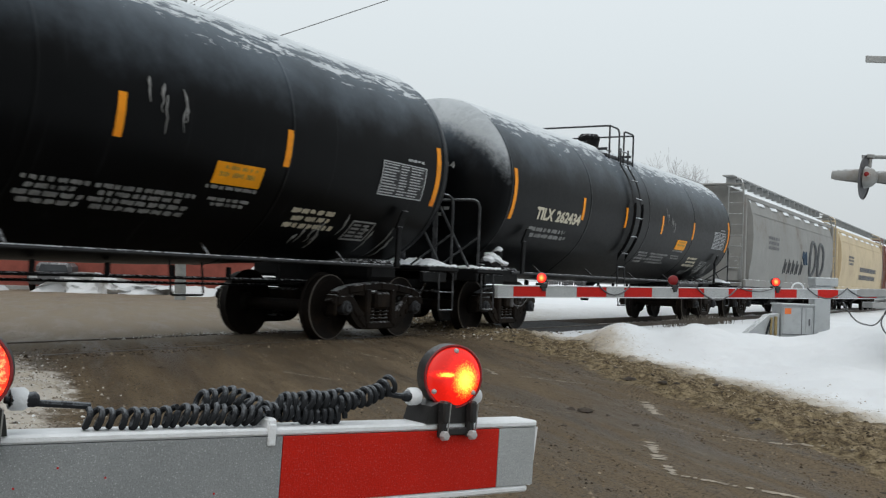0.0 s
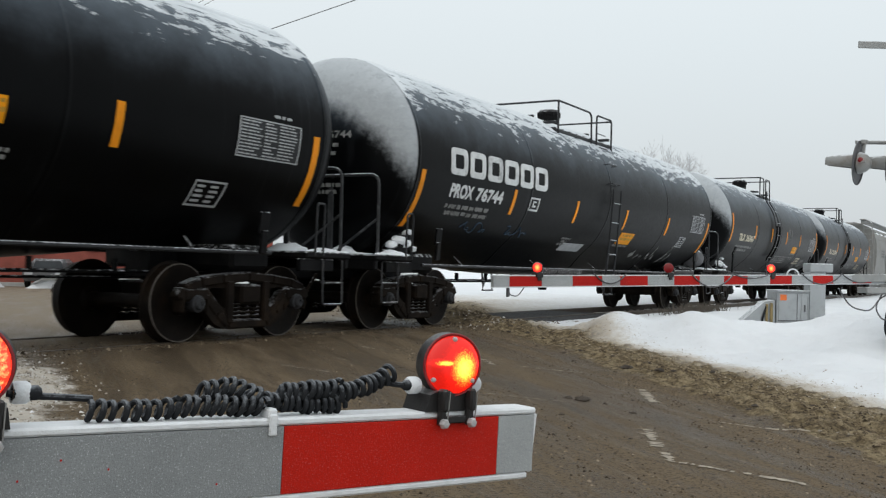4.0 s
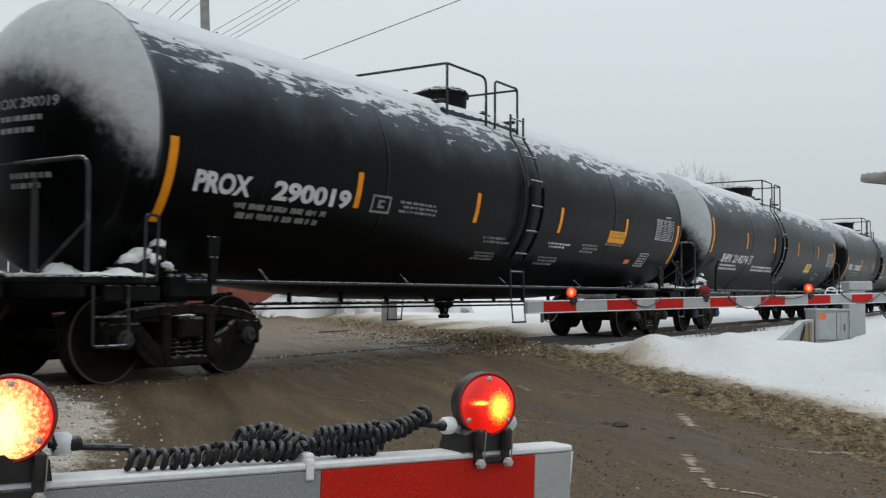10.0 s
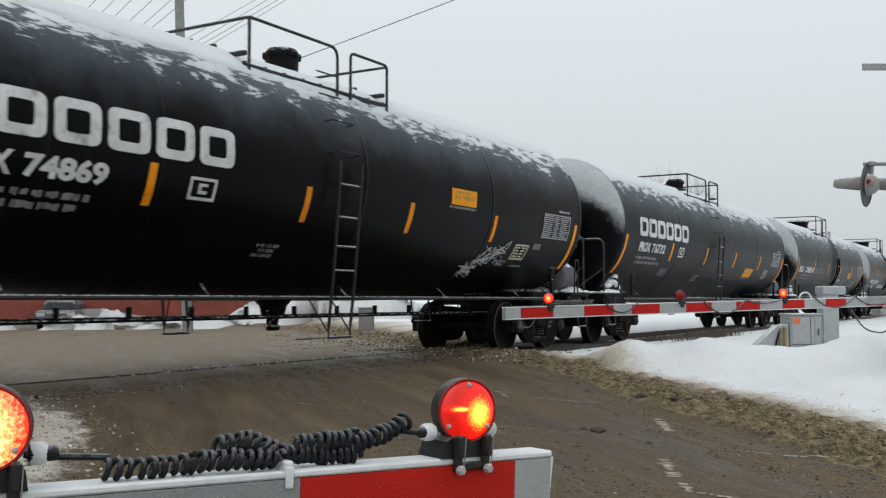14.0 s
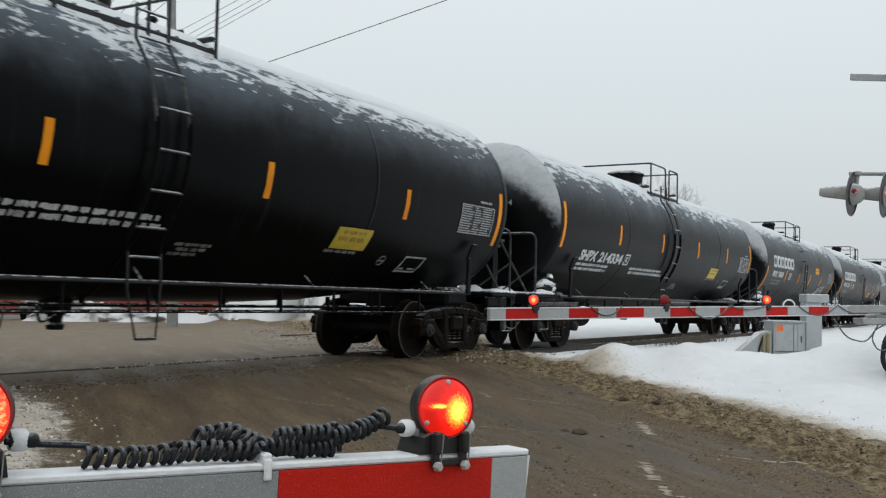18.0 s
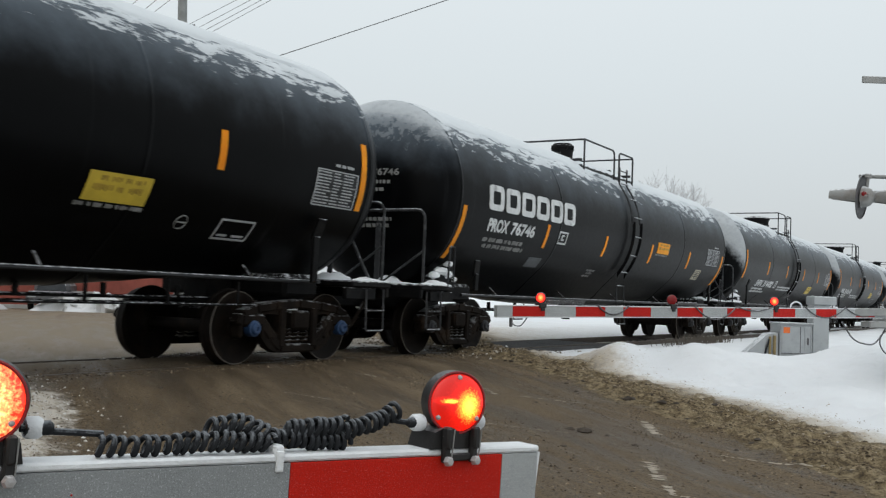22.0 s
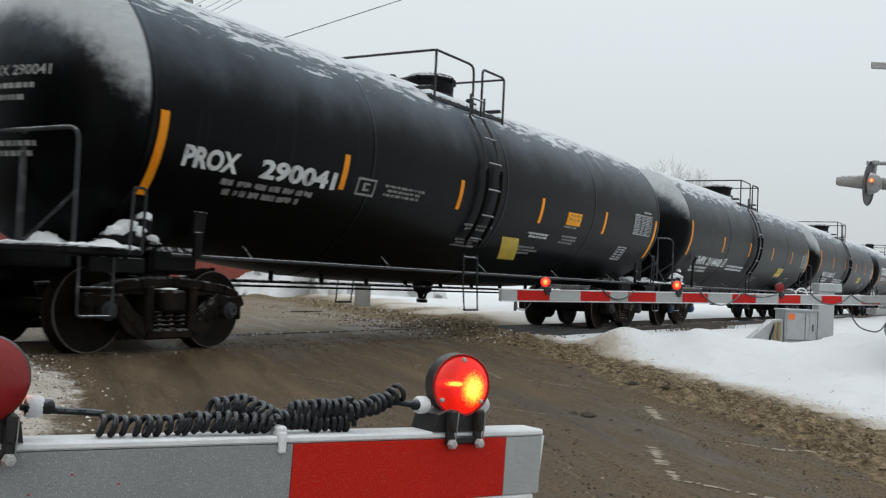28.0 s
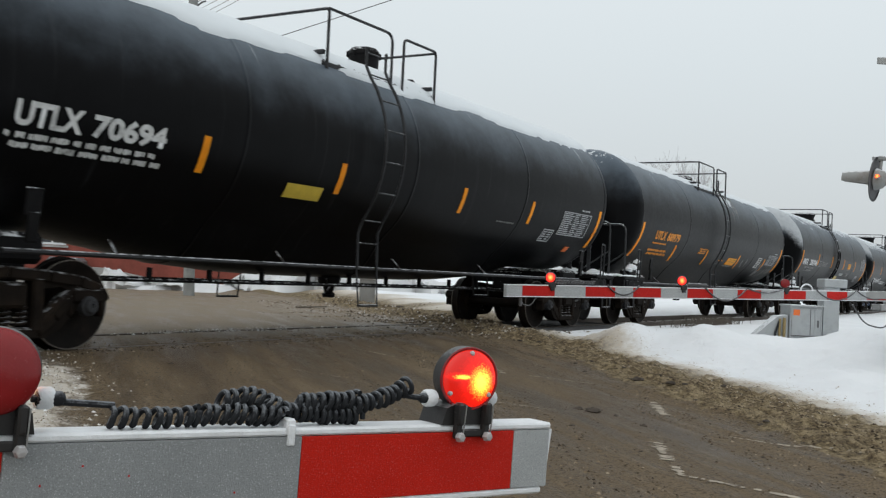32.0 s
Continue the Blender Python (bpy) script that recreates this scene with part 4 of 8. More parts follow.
def by_rail(rnd, n):
    """Trodden slush in front of and between the rails on the crossing."""
    u = -9.0 + 13.0 * rnd.random(n)
    v = np.where(rnd.random(n) < 0.7, rnd.normal(-0.28, 0.16, n), rnd.normal(0.35, 0.14, n))
    return np.stack([RAIL.x + TRACK.x * u + SIDE.x * v, RAIL.y + TRACK.y * u + SIDE.y * v], -1)


def dirt_left_of_road(rnd, n):
    y = 4.5 + 6.5 * rnd.random(n)
    return np.stack([np.interp(y, EDGE_Y, EDGE_LEFT) + rnd.normal(0.1, 0.55, n), y], -1)


grit = crumb_field(4200, on_snow_edge, 0.004, 0.016, 13)
grit.materials[0] = MAT["tan_crumbs"]
tagged(new("edge_grit", grit), "tan grit thrown onto the snow beside the road", "slush", kind="stuff")
tagged(new("rail_crumbs", crumb_field(2600, by_rail, 0.008, 0.034, 11)), "dark crumbs of slush trodden along the rail", "slush", kind="stuff")
tagged(new("edge_crumbs", crumb_field(3600, dirt_left_of_road, 0.004, 0.014, 12)), "dark grit in the icy snow beside the road", "slush", kind="stuff")


def on_far_edge(rnd, n):
    """Churned slush on the road's edge beyond the near rail."""
    y = 15.5 + 15.0 * rnd.random(n) ** 1.2
    x = np.interp(y, EDGE_Y, EDGE_ROAD) + rnd.normal(0.8, 1.0, n)
    s = x * SIDE.x + y * SIDE.y
    keep = (np.abs(s - 8.44) > 0.12) & (np.abs(s - 9.95) > 0.12) & (s > 7.2)
    return np.stack([np.where(keep, x, x - 3.0 * SIDE.x * -1), np.where(keep, y, y + 3.0)], -1)


tagged(new("far_slush_crumbs", crumb_field(5200, on_far_edge, 0.012, 0.060, 7)), "churned brown slush beyond the near rail", "slush", kind="stuff")
pale_far = crumb_field(1700, on_far_edge, 0.012, 0.05, 8)
pale_far.materials[0] = MAT["pale_crumbs"]
tagged(new("far_snow_crumbs", pale_far), "pale lumps of snow churned into the slush", "snow", kind="stuff")
tagged(new("road_crumbs", crumb_field(4600, on_road, 0.005, 0.018, 2)), "small dark crumbs scattered over the wet road", "slush", kind="stuff")


def on_far_rail(rnd, n):
    """Snow packed against the far rail."""
    u = np.where(rnd.random(n) < 0.6, rnd.uniform(-3.2, -0.6, n), rnd.uniform(-4.0, 2.0, n))
    v = GAUGE + rnd.normal(-0.055, 0.022, n)
    return np.stack([RAIL.x + TRACK.x * u + SIDE.x * v, RAIL.y + TRACK.y * u + SIDE.y * v], -1)


packed = crumb_field(420, on_far_rail, 0.012, 0.030, 15)
packed.vertices.foreach_get("co", co_ := np.zeros(len(packed.vertices) * 3))
co_[2::3] += 0.035
packed.vertices.foreach_set("co", co_)
packed.materials[0] = MAT["pale_crumbs"]
tagged(new("rail_snow", packed), "thin line of snow packed beside the far rail", "snow", kind="stuff")
cross = thing("crossing_panel", track_m, "dark rubber panel between the rails, dark slabs for the wet, shaded strip beside them", "crossing panel", kind="structure")
for i in range(3):
    part("panel", Build().box((4.2 + i * 2.05, GAUGE / 2, -0.045), (2.02, GAUGE - 0.18, 0.08), 0.01), "rubber_panel", cross)
    # dark slabs added in place of the wet, shaded strip along the rail
    part("panel", Build().box((4.6 + i * 2.05, -0.42, -0.045), (2.02, 0.68, 0.08), 0.01), "rubber_panel", cross)


# ---- the train ----
R, ZC, WB, GAP = 1.53, 2.60, 1.778, 2.40       # tank radius and axis height, wheelbase, axle to axle over a coupling
CARS = []                                       # (thing, start along the track)
WHEELS = []                                     # (wheelset, place in its truck)


def on_tank(x, h, lift=0.006):
    """A point of the tank's near side, h metres of arc above its axis, in the tank's space."""
    a = h / R
    return (x, -(R + lift) * math.cos(a), (R + lift) * math.sin(a))


def arc(z):
    """Arc above the axis for a height z above the rail."""
    return R * math.asin(max(-0.99, min(0.99, (z - ZC) / R)))


def patch(x0, x1, z0, z1, lift=0.006, slant=0.0, n=5):
    """A thin sheet on the tank's side."""
    b = Build()
    h0, h1 = arc(z0), arc(z1)
    vs = []
    for i in range(n + 1):
        h = h0 + (h1 - h0) * i / n
        k = slant * i / n
        vs += [on_tank(x0 + k, h, lift), on_tank(x1 + k, h, lift)]
    for i in range(n + 1):
        h = h0 + (h1 - h0) * i / n
        k = slant * i / n
        vs += [on_tank(x0 + k, h, lift - 0.02), on_tank(x1 + k, h, lift - 0.02)]
    fs = [(2 * i, 2 * i + 1, 2 * i + 3, 2 * i + 2) for i in range(n)]
    o = 2 * (n + 1)
    fs += [(2 * i, 2 * i + 2, o + 2 * i + 2, o + 2 * i) for i in range(n)] + [(2 * i + 1, o + 2 * i + 1, o + 2 * i + 3, 2 * i + 3) for i in range(n)]
    fs += [(0, o, o + 1, 1), (2 * n, 2 * n + 1, o + 2 * n + 1, o + 2 * n)]
    return b.add(vs, fs)


def merge(*bs):
    b = Build()
    for k in bs:
        b.add(k.v, k.f)
    return b


def small_print(x0, x1, rows, z0, z1, seed=0, lift=0.007):
    """Lines of lettering too small to read, as bars with word gaps."""
    rnd = random.Random(seed)
    b = Build()
    hs = (z1 - z0) / rows
    for r in range(rows):
        x = x0 + (0.0 if r % 2 == 0 else 0.08)
        end = x1 - rnd.random() * 0.25 * (x1 - x0)
        while x < end - 0.05:
            letters, cw = rnd.randint(2, 7), hs * 0.62 * rnd.uniform(0.50, 0.62)
            for _ in range(letters):
                if x + cw > end:
                    break
                top, low = rnd.choice((0.0, 0.0, 0.08)), rnd.choice((0.62, 0.62, 0.50))
                k = patch(x, x + cw * rnd.uniform(0.55, 0.85), z1 - hs * r - hs * low, z1 - hs * r - hs * top, lift, n=1)
                b.add(k.v, k.f)
                x += cw
            x += cw * rnd.uniform(0.6, 1.6) + 0.01
    return b


def lettering(text, x0, x1, z0, z1, lift=0.009, bold=0.02):
    """Readable lettering, bent onto the tank's side."""
    cu = bpy.data.curves.new("lettering", "FONT")
    cu.body, cu.size, cu.offset, cu.resolution_u = text, 1.0, bold, 3
    tmp = bpy.data.objects.new("lettering", cu)
    scene.collection.objects.link(tmp)
    bpy.context.view_layer.update()
    me = bpy.data.meshes.new_from_object(tmp.evaluated_get(bpy.context.evaluated_depsgraph_get()))
    bpy.data.objects.remove(tmp)
    bpy.data.curves.remove(cu)
    xs, ys = [v.co.x for v in me.vertices], [v.co.y for v in me.vertices]
    lx, hx, ly, hy = min(xs), max(xs), min(ys), max(ys)
    h0, h1 = arc(z0), arc(z1)
    for v in me.vertices:
        v.co = on_tank(x0 + (v.co.x - lx) / (hx - lx) * (x1 - x0), h0 + (v.co.y - ly) / (hy - ly) * (h1 - h0), lift)
    return me


def ring_mark(x0, x1, z0, z1, t=0.03, fill=False):
    """A square outline with a bar inside, as on the tank's side."""
    tz = t * 0.9
    b = merge(patch(x0, x1, z0, z0 + tz, n=1), patch(x0, x1, z1 - tz, z1, n=1), patch(x0, x0 + t, z0 + tz, z1 - tz, n=2), patch(x1 - t, x1, z0 + tz, z1 - tz, n=2))
    w, h = x1 - x0, z1 - z0
    return merge(b, patch(x0 + w * 0.34, x0 + w * 0.66, z0 + h * 0.28, z0 + h * 0.42, n=1), patch(x0 + w * 0.34, x0 + w * 0.45, z0 + h * 0.42, z0 + h * 0.74, n=1),
                 patch(x0 + w * 0.45, x0 + w * 0.66, z0 + h * 0.62, z0 + h * 0.74, n=1))


def table_mark(x0, x1, z0, z1, seed=1, t=0.022, lines=4):
    """A small stencilled table: an outline, a middle bar and lines of print."""
    rnd = random.Random(seed)
    tz, w, h = t * 0.85, x1 - x0, z1 - z0
    b = merge(patch(x0, x1, z0, z0 + tz, n=1), patch(x0, x1, z1 - tz, z1, n=1), patch(x0, x0 + t, z0 + tz, z1 - tz, n=2), patch(x1 - t, x1, z0 + tz, z1 - tz, n=2))
    for r in range(lines):
        za = z0 + h * (0.17 + 0.19 * r)
        for c0, c1 in ((0.12, 0.46), (0.54, 0.88)):
            b = merge(b, patch(x0 + w * c0, x0 + w * (c1 - rnd.uniform(0.0, 0.14)), za, za + h * 0.085, n=1))
    return b


def smears(tank, places, seed, mat="grey_ink"):
    """Frozen splashes: thin ragged streaks that run down the shell."""
    rnd = random.Random(seed)
    for x0, x1, z0, z1, count in places:
        for i in range(count):
            x, zt = rnd.uniform(x0, x1), rnd.uniform(z0 + 0.3 * (z1 - z0), z1)
            ln = rnd.uniform(0.3, 0.9) * (zt - z0) + 0.06
            pts = [on_tank(x + rnd.uniform(-0.03, 0.03), arc(zt - ln * k / 5), 0.001) for k in range(6)]
            part("frost_splash", Build().tube(pts, [0.004, rnd.uniform(0.010, 0.028), rnd.uniform(0.008, 0.020), 0.010, 0.006, 0.003], 5), mat, tank, "frozen splash on the shell")


def block_mark(x0, x1, z0, z1):
    """A plain hollow block of the owner's mark, its corners rounded."""
    t, tz, c, cz = 0.125, 0.10, 0.10, 0.075
    h0, h1 = arc(z0), arc(z1)

    def ring(xa, xb, ha, hb, cx, ch):
        q = []
        for px, ph, sx, sh, a0 in ((xb, hb, -1, -1, 0), (xa, hb, 1, -1, 90), (xa, ha, 1, 1, 180), (xb, ha, -1, 1, 270)):
            for k in range(4):
                a = radians(a0 + 30 * k)
                q.append((px + sx * cx + cx * math.cos(a), ph + sh * ch + ch * math.sin(a)))
            nxt = {0: (xa + cx, hb), 90: (xa, ha + ch), 180: (xb - cx, ha), 270: (xb, hb - ch)}[a0]
            q += [(q[-1][0] + (nxt[0] - q[-1][0]) * f, q[-1][1] + (nxt[1] - q[-1][1]) * f) for f in (0.33, 0.67)]
        return q

    out, inn = ring(x0, x1, h0, h1, c, cz), ring(x0 + t, x1 - t, h0 + tz, h1 - tz, 0.04, 0.03)
    n = len(out)
    vs = [on_tank(x, h, 0.008) for x, h in out + inn] + [on_tank(x, h, -0.01) for x, h in out + inn]
    fs = []
    for i in range(n):
        j = (i + 1) % n
        fs += [(i, j, n + j, n + i), (2 * n + i, 2 * n + j, j, i), (n + i, n + j, 3 * n + j, 3 * n + i)]
    return Build().add(vs, fs)


def data_panel(x0, x1, z0, z1, seed):
    """A ruled table: thin lines of print in columns inside a border."""
    rnd = random.Random(seed)
    b = Build()
    rows, cols = 11, (0.03, 0.40, 0.64, 0.97)
    w, hs = x1 - x0, (z1 - z0 - 0.04) / 11
    for r in range(rows):
        zt = z1 - 0.02 - hs * r
        for c0, c1 in zip(cols, cols[1:]):
            x, end = x0 + w * c0, x0 + w * (c1 - rnd.uniform(0.02, 0.12))
            while x < end - 0.02:
                wd = min(rnd.uniform(0.04, 0.15), end - x)
                k = patch(x, x + wd, zt - hs * 0.66, zt - hs * 0.26, 0.011, n=1)
                b.add(k.v, k.f)
                x += wd + 0.018
    return b


def tank_mesh(half, belly):
    """The shell: a cylinder with dished heads and a belly that sags towards the middle."""
    b = Build()
    seg, depth = 56, 0.72
    st = [(-half - depth * math.sin(a), math.cos(a)) for a in np.linspace(math.pi / 2, 0, 11)]
    seams = (-half + 0.03, -half * 0.5, 0.0, half * 0.5, half - 0.03)
    line = [(x, 1.0) for x in np.linspace(-half, half, 17)[1:-1] if min(abs(x - s) for s in seams) > 0.08]
    line += [(s + dx, kk) for s in seams for dx, kk in ((-0.045, 1.0), (-0.022, 1.0), (-0.008, 1.004), (0.008, 1.004), (0.022, 1.0), (0.045, 1.0))]
    st += sorted(line)
    st += [(half + depth * math.sin(a), math.cos(a)) for a in np.linspace(0, math.pi / 2, 11)]
    vs, fs = [], []
    for x, k in st:
        r = R * max(k, 0.001)
        sag = 1 + belly * max(0.0, 1 - (abs(x) / (half - 2.2)) ** 4) if abs(x) < half - 2.2 else 1.0
        for i in range(seg):
            a = 2 * math.pi * i / seg
            z = r * math.sin(a)
            k2 = min(1.0, max(0.0, (-z / R - 0.80) / 0.18))
            vs.append((x, r * math.cos(a), z * (1 + (sag - 1) * k2 * k2 * (3 - 2 * k2))))
    n = len(st)
    for j in range(n - 1):
        for i in range(seg):
            q = (i + 1) % seg
            fs.append((j * seg + i, j * seg + q, (j + 1) * seg + q, (j + 1) * seg + i))
    b.add(vs, fs)
    return b


def snow_cap(half, thick, reach, seed):
    """A ragged cover of snow along the crown; where it thins out it runs down into the shell."""
    xs, an = np.arange(-half, half + 0.01, 0.14), np.linspace(-52, 52, 40)
    XX, AA = np.meshgrid(xs, an)
    arcs = np.radians(AA) * R
    n = fractal(XX * 0.55 + seed * 13.0, arcs * 1.8, seed, 5) - 0.5
    rag = fractal(XX * 2.4 + seed * 5.0, arcs * 5.0, seed + 3, 3) - 0.5
    cover = np.radians(reach) * R - np.abs(arcs) + n * 0.36 + rag * 0.26
    t = np.clip(cover / 0.22, -1, 1)
    rr = R + np.where(t > 0, 0.004 + thick * (1 - (1 - t) ** 2), -0.05)
    rr = rr + np.where(t > 0, (fractal(XX * 1.3, arcs * 2.0, seed + 9) - 0.5) * thick * 0.8, 0)
    end = np.clip((half - np.abs(XX)) / 0.3, 0, 1)
    rr = np.where(end < 0.05, R - 0.05, rr)
    P = np.stack([XX, rr * np.sin(np.radians(AA)), rr * np.cos(np.radians(AA))], -1).reshape(-1, 3)
    nx_, ny_ = len(xs), len(an)
    b = Build()
    sunk = (rr < R - 0.03).reshape(-1)
    fs = []
    for j in range(ny_ - 1):
        for i in range(nx_ - 1):
            q = (j * nx_ + i, j * nx_ + i + 1, (j + 1) * nx_ + i + 1, (j + 1) * nx_ + i)
            if not all(sunk[k] for k in q):
                fs.append(q)
    return b.add([tuple(p) for p in P], fs)


def wheelset():
    b = Build()
    prof = [(0.0, -1.10), (0.075, -1.10), (0.085, -0.86), (0.14, -0.845), (0.15, -0.80), (0.33, -0.775), (0.395, -0.815), (0.452, -0.82), (0.457, -0.75),
            (0.459, -0.70), (0.478, -0.69), (0.485, -0.665), (0.44, -0.66), (0.39, -0.685), (0.30, -0.71), (0.15, -0.69), (0.13, -0.66), (0.085, -0.64), (0.085, 0.0)]
    prof = prof + [(r, -z) for r, z in reversed(prof[:-1])]
    b.lathe(prof, 30, pose(0, 0, 0, 90, 0, 0), close=False)
    return b


def side_frame():
    b = Build()
    top = [(-1.12, 0.50), (-1.05, 0.62), (-0.80, 0.70), (-0.45, 0.74), (0, 0.77), (0.45, 0.74), (0.80, 0.70), (1.05, 0.62), (1.12, 0.50)]
    for p, q in zip(top, top[1:]):
        b.bar((p[0], 0, p[1]), (q[0], 0, q[1]), 0.17, 0.12, 0.02)
    low = [(-0.70, 0.52), (-0.52, 0.34), (-0.34, 0.20), (0.34, 0.20), (0.52, 0.34), (0.70, 0.52)]
    for p, q in zip(low, low[1:]):
        b.bar((p[0], 0, p[1]), (q[0], 0, q[1]), 0.16, 0.11, 0.02)
    for s in (-1, 1):
        b.box((s * 0.32, 0, 0.47), (0.13, 0.18, 0.52), 0.02)
        b.bar((s * 0.80, 0, 0.66), (s * 0.36, 0, 0.24), 0.15, 0.13, 0.03)
        b.box((s * 0.889, 0, 0.56), (0.40, 0.19, 0.16), 0.03)
        b.box((s * 1.08, 0, 0.46), (0.07, 0.16, 0.22), 0.02)
        b.box((s * 0.70, 0, 0.46), (0.06, 0.16, 0.22), 0.02)
        b.plate([(s * p, q) for p, q in [(0.28, 0.62), (0.28, 0.77), (0.80, 0.72), (1.10, 0.62), (1.10, 0.48), (0.80, 0.55), (0.60, 0.64)][::s]], 0.10)
        b.plate([(s * p, q) for p, q in [(0.27, 0.16), (0.27, 0.34), (0.42, 0.40), (0.74, 0.58), (0.84, 0.48), (0.58, 0.22), (0.42, 0.15)][::s]], 0.12)
    return b


def coil_spring(x, r=0.062, z0=0.26, z1=0.47, turns=4.5, wire=0.017):
    n = int(turns * 10)
    return Build().tube([(x + r * math.cos(2 * math.pi * i / 10), r * math.sin(2 * math.pi * i / 10), z0 + (z1 - z0) * i / n) for i in range(n + 1)], wire, 6)


SF, WS, SPR = side_frame().mesh("side_frame", MAT["frame"]), wheelset().mesh("wheelset", MAT["wheel"]), coil_spring(0.0).mesh("coil_spring", MAT["frame"])
CAPM = Build().lathe([(0.0, 0.045), (0.022, 0.045), (0.026, 0.060), (0.060, 0.060), (0.072, 0.050), (0.078, 0.025), (0.100, 0.018), (0.100, -0.08)], 16, pose(0, 0, 0, 90, 0, 0), close=False).mesh("bearing_cap", MAT["cap"])


def truck(parent, x):
    b = Build().box((0, 0, 0.56), (0.36, 2.25, 0.24), 0.03).box((0, 0, 0.72), (0.5, 0.5, 0.14), 0.03)
    for s in (-1, 1):
        b.bar((s * 0.42, -0.85, 0.42), (s * 0.42, 0.85, 0.42), 0.10, 0.14, 0.02)
        for k in (-1, 1):
            b.box((s * 0.41, k * 0.755, 0.44), (0.05, 0.11, 0.26), 0.01)
    tr = part("truck", b, "frame", parent, "rust-brown cast steel truck", pose(x, 0, 0))
    for s in (-1, 1):
        part("side_frame", SF, None, tr, at=pose(0, s * 1.0, 0))
        for dx in (-0.17, 0.0, 0.17):
            part("coil_spring", SPR, None, tr, at=pose(dx, s * 1.0, 0))
        w = part("wheelset", WS, None, tr, "dark steel wheels on an axle", pose(s * WB / 2, 0, 0.457))
        for k in (-1, 1):
            part("bearing_cap", CAPM, None, tr, at=pose(s * WB / 2, k * 1.10, 0.457, 0, 0, 0 if k < 0 else 180))
    return tr


def end_gear(car, s, half, lt, kind):
    """Platform, railing, coupler and brake rigging at one end; s: -1 rear, 1 front."""
    e = half + 0.35                                     # platform middle
    face = lt / 2 + WB / 2 + GAP / 2
    b = Build().box((s * e, 0, 1.06), (0.95, 2.75, 0.09), 0.02)
    b.box((s * (e + 0.42), 0, 0.99), (0.10, 2.7, 0.22), 0.02)
    for k in (-1, 1):
        b.box((s * (e - 0.2), k * 1.3, 0.93), (0.7, 0.07, 0.16), 0.01)
    plat = part("end_platform", b, "black", car, "snow-dusted steel end platform")
    rnd = random.Random(int(half * 10) + s)
    for i in range(4):
        sn = Build().lathe([(0.0, 0.0), (0.24, 0.0), (0.20, 0.05), (0.10, 0.09), (0.0, 0.10)], 10,
                           Matrix.Diagonal((rnd.uniform(0.7, 1.5), rnd.uniform(0.5, 1.6), rnd.uniform(0.5, 1.5), 1)), close=False)
        sn.v = [(px * rnd.uniform(0.75, 1.2), py * rnd.uniform(0.75, 1.2), pz * rnd.uniform(0.6, 1.25)) for px, py, pz in sn.v]
        part("snow_lump", sn, "snow", plat, "small heap of snow", pose(s * (e + rnd.uniform(-0.3, 0.3)), -1.1 + i * 0.6 + rnd.uniform(-0.15, 0.15), 1.10, 0, 0, rnd.uniform(0, 90)))
    xr = s * (e + 0.33)
    rl = Build().tube(bend([(xr, -1.30, 1.0), (xr, -1.30, 2.24), (xr, 1.30, 2.24), (xr, 1.30, 1.0)], 0.16), 0.022)
    rl.tube([(xr, -1.30, 1.62), (xr, -0.55, 1.12)], 0.016, 6)
    part("end_railing", rl, "rail_frost", plat, "bent pipe railing")
    part("stanchion", Build().bar((xr - s * 0.05, -0.42, 1.02), (xr - s * 0.05, -0.42, 2.20), 0.09, 0.035, 0.008).box((xr - s * 0.05, -0.42, 2.215), (0.07, 0.14, 0.03), 0.01), "rail_frost", plat, "flat steel stanchion")
    if kind in "ST":                                    # a slanting brace beside the stanchion
        part("brace", Build().bar((xr - s * 0.02, -0.48, 2.20), (xr - s * 0.02, -1.12, 1.10), 0.05, 0.03, 0.006), "rail_frost", plat, "slanting flat brace")
    else:
        part("grab_iron", Build().tube(bend([(s * (e - 0.30), -1.37, 1.05), (s * (e - 0.30), -1.39, 1.72), (s * (e - 0.30) + 0.16, -1.39, 1.72), (s * (e - 0.30) + 0.16, -1.37, 1.05)], 0.05, 3), 0.016, 7), "rail_black", plat)
    for y0, y1, x, w in ((-1.37, -1.37, e, 0.92), (-1.30, 1.30, e + 0.44, 0.12)):      # snow lying along the platform's edges
        n_ = 14
        if y0 == y1:
            pts = [(s * (x + w * (i / (n_ - 1) - 0.5)), y0 + 0.03 + rnd.uniform(-0.012, 0.012), 1.108) for i in range(n_)]
        else:
            pts = [(s * (x + rnd.uniform(-0.02, 0.02)), y0 + (y1 - y0) * i / (n_ - 1), 1.106) for i in range(n_)]
        rid = Build().tube(pts, [0.006] + [rnd.uniform(0.014, 0.034) for _ in range(n_ - 2)] + [0.006], 7)
        part("snow_ridge", rid, "snow", plat, "thin ridge of snow")
    for k in (-1, 1):
        st = Build()
        x0, x1 = s * (e + 0.30), s * (e - 0.12)
        st.tube(bend([(x0, k * 1.36, 1.0), (x0, k * 1.37, 0.42), (x1, k * 1.37, 0.42), (x1, k * 1.36, 1.0)], 0.04, 3), 0.014, 6)
        st.tube([(x0, k * 1.37, 0.70), (x1, k * 1.37, 0.70)], 0.012, 6)
        part("corner_step", st, "rail_frost", plat, "bent bar corner steps")
    c = Build().box((s * (face - 0.55), 0, 0.87), (0.75, 0.20, 0.22), 0.03).box((s * (face - 0.14), 0.03, 0.88), (0.26, 0.30, 0.30), 0.06)
    c.box((s * (face - 0.02), -0.07, 0.88), (0.14, 0.12, 0.27), 0.04)
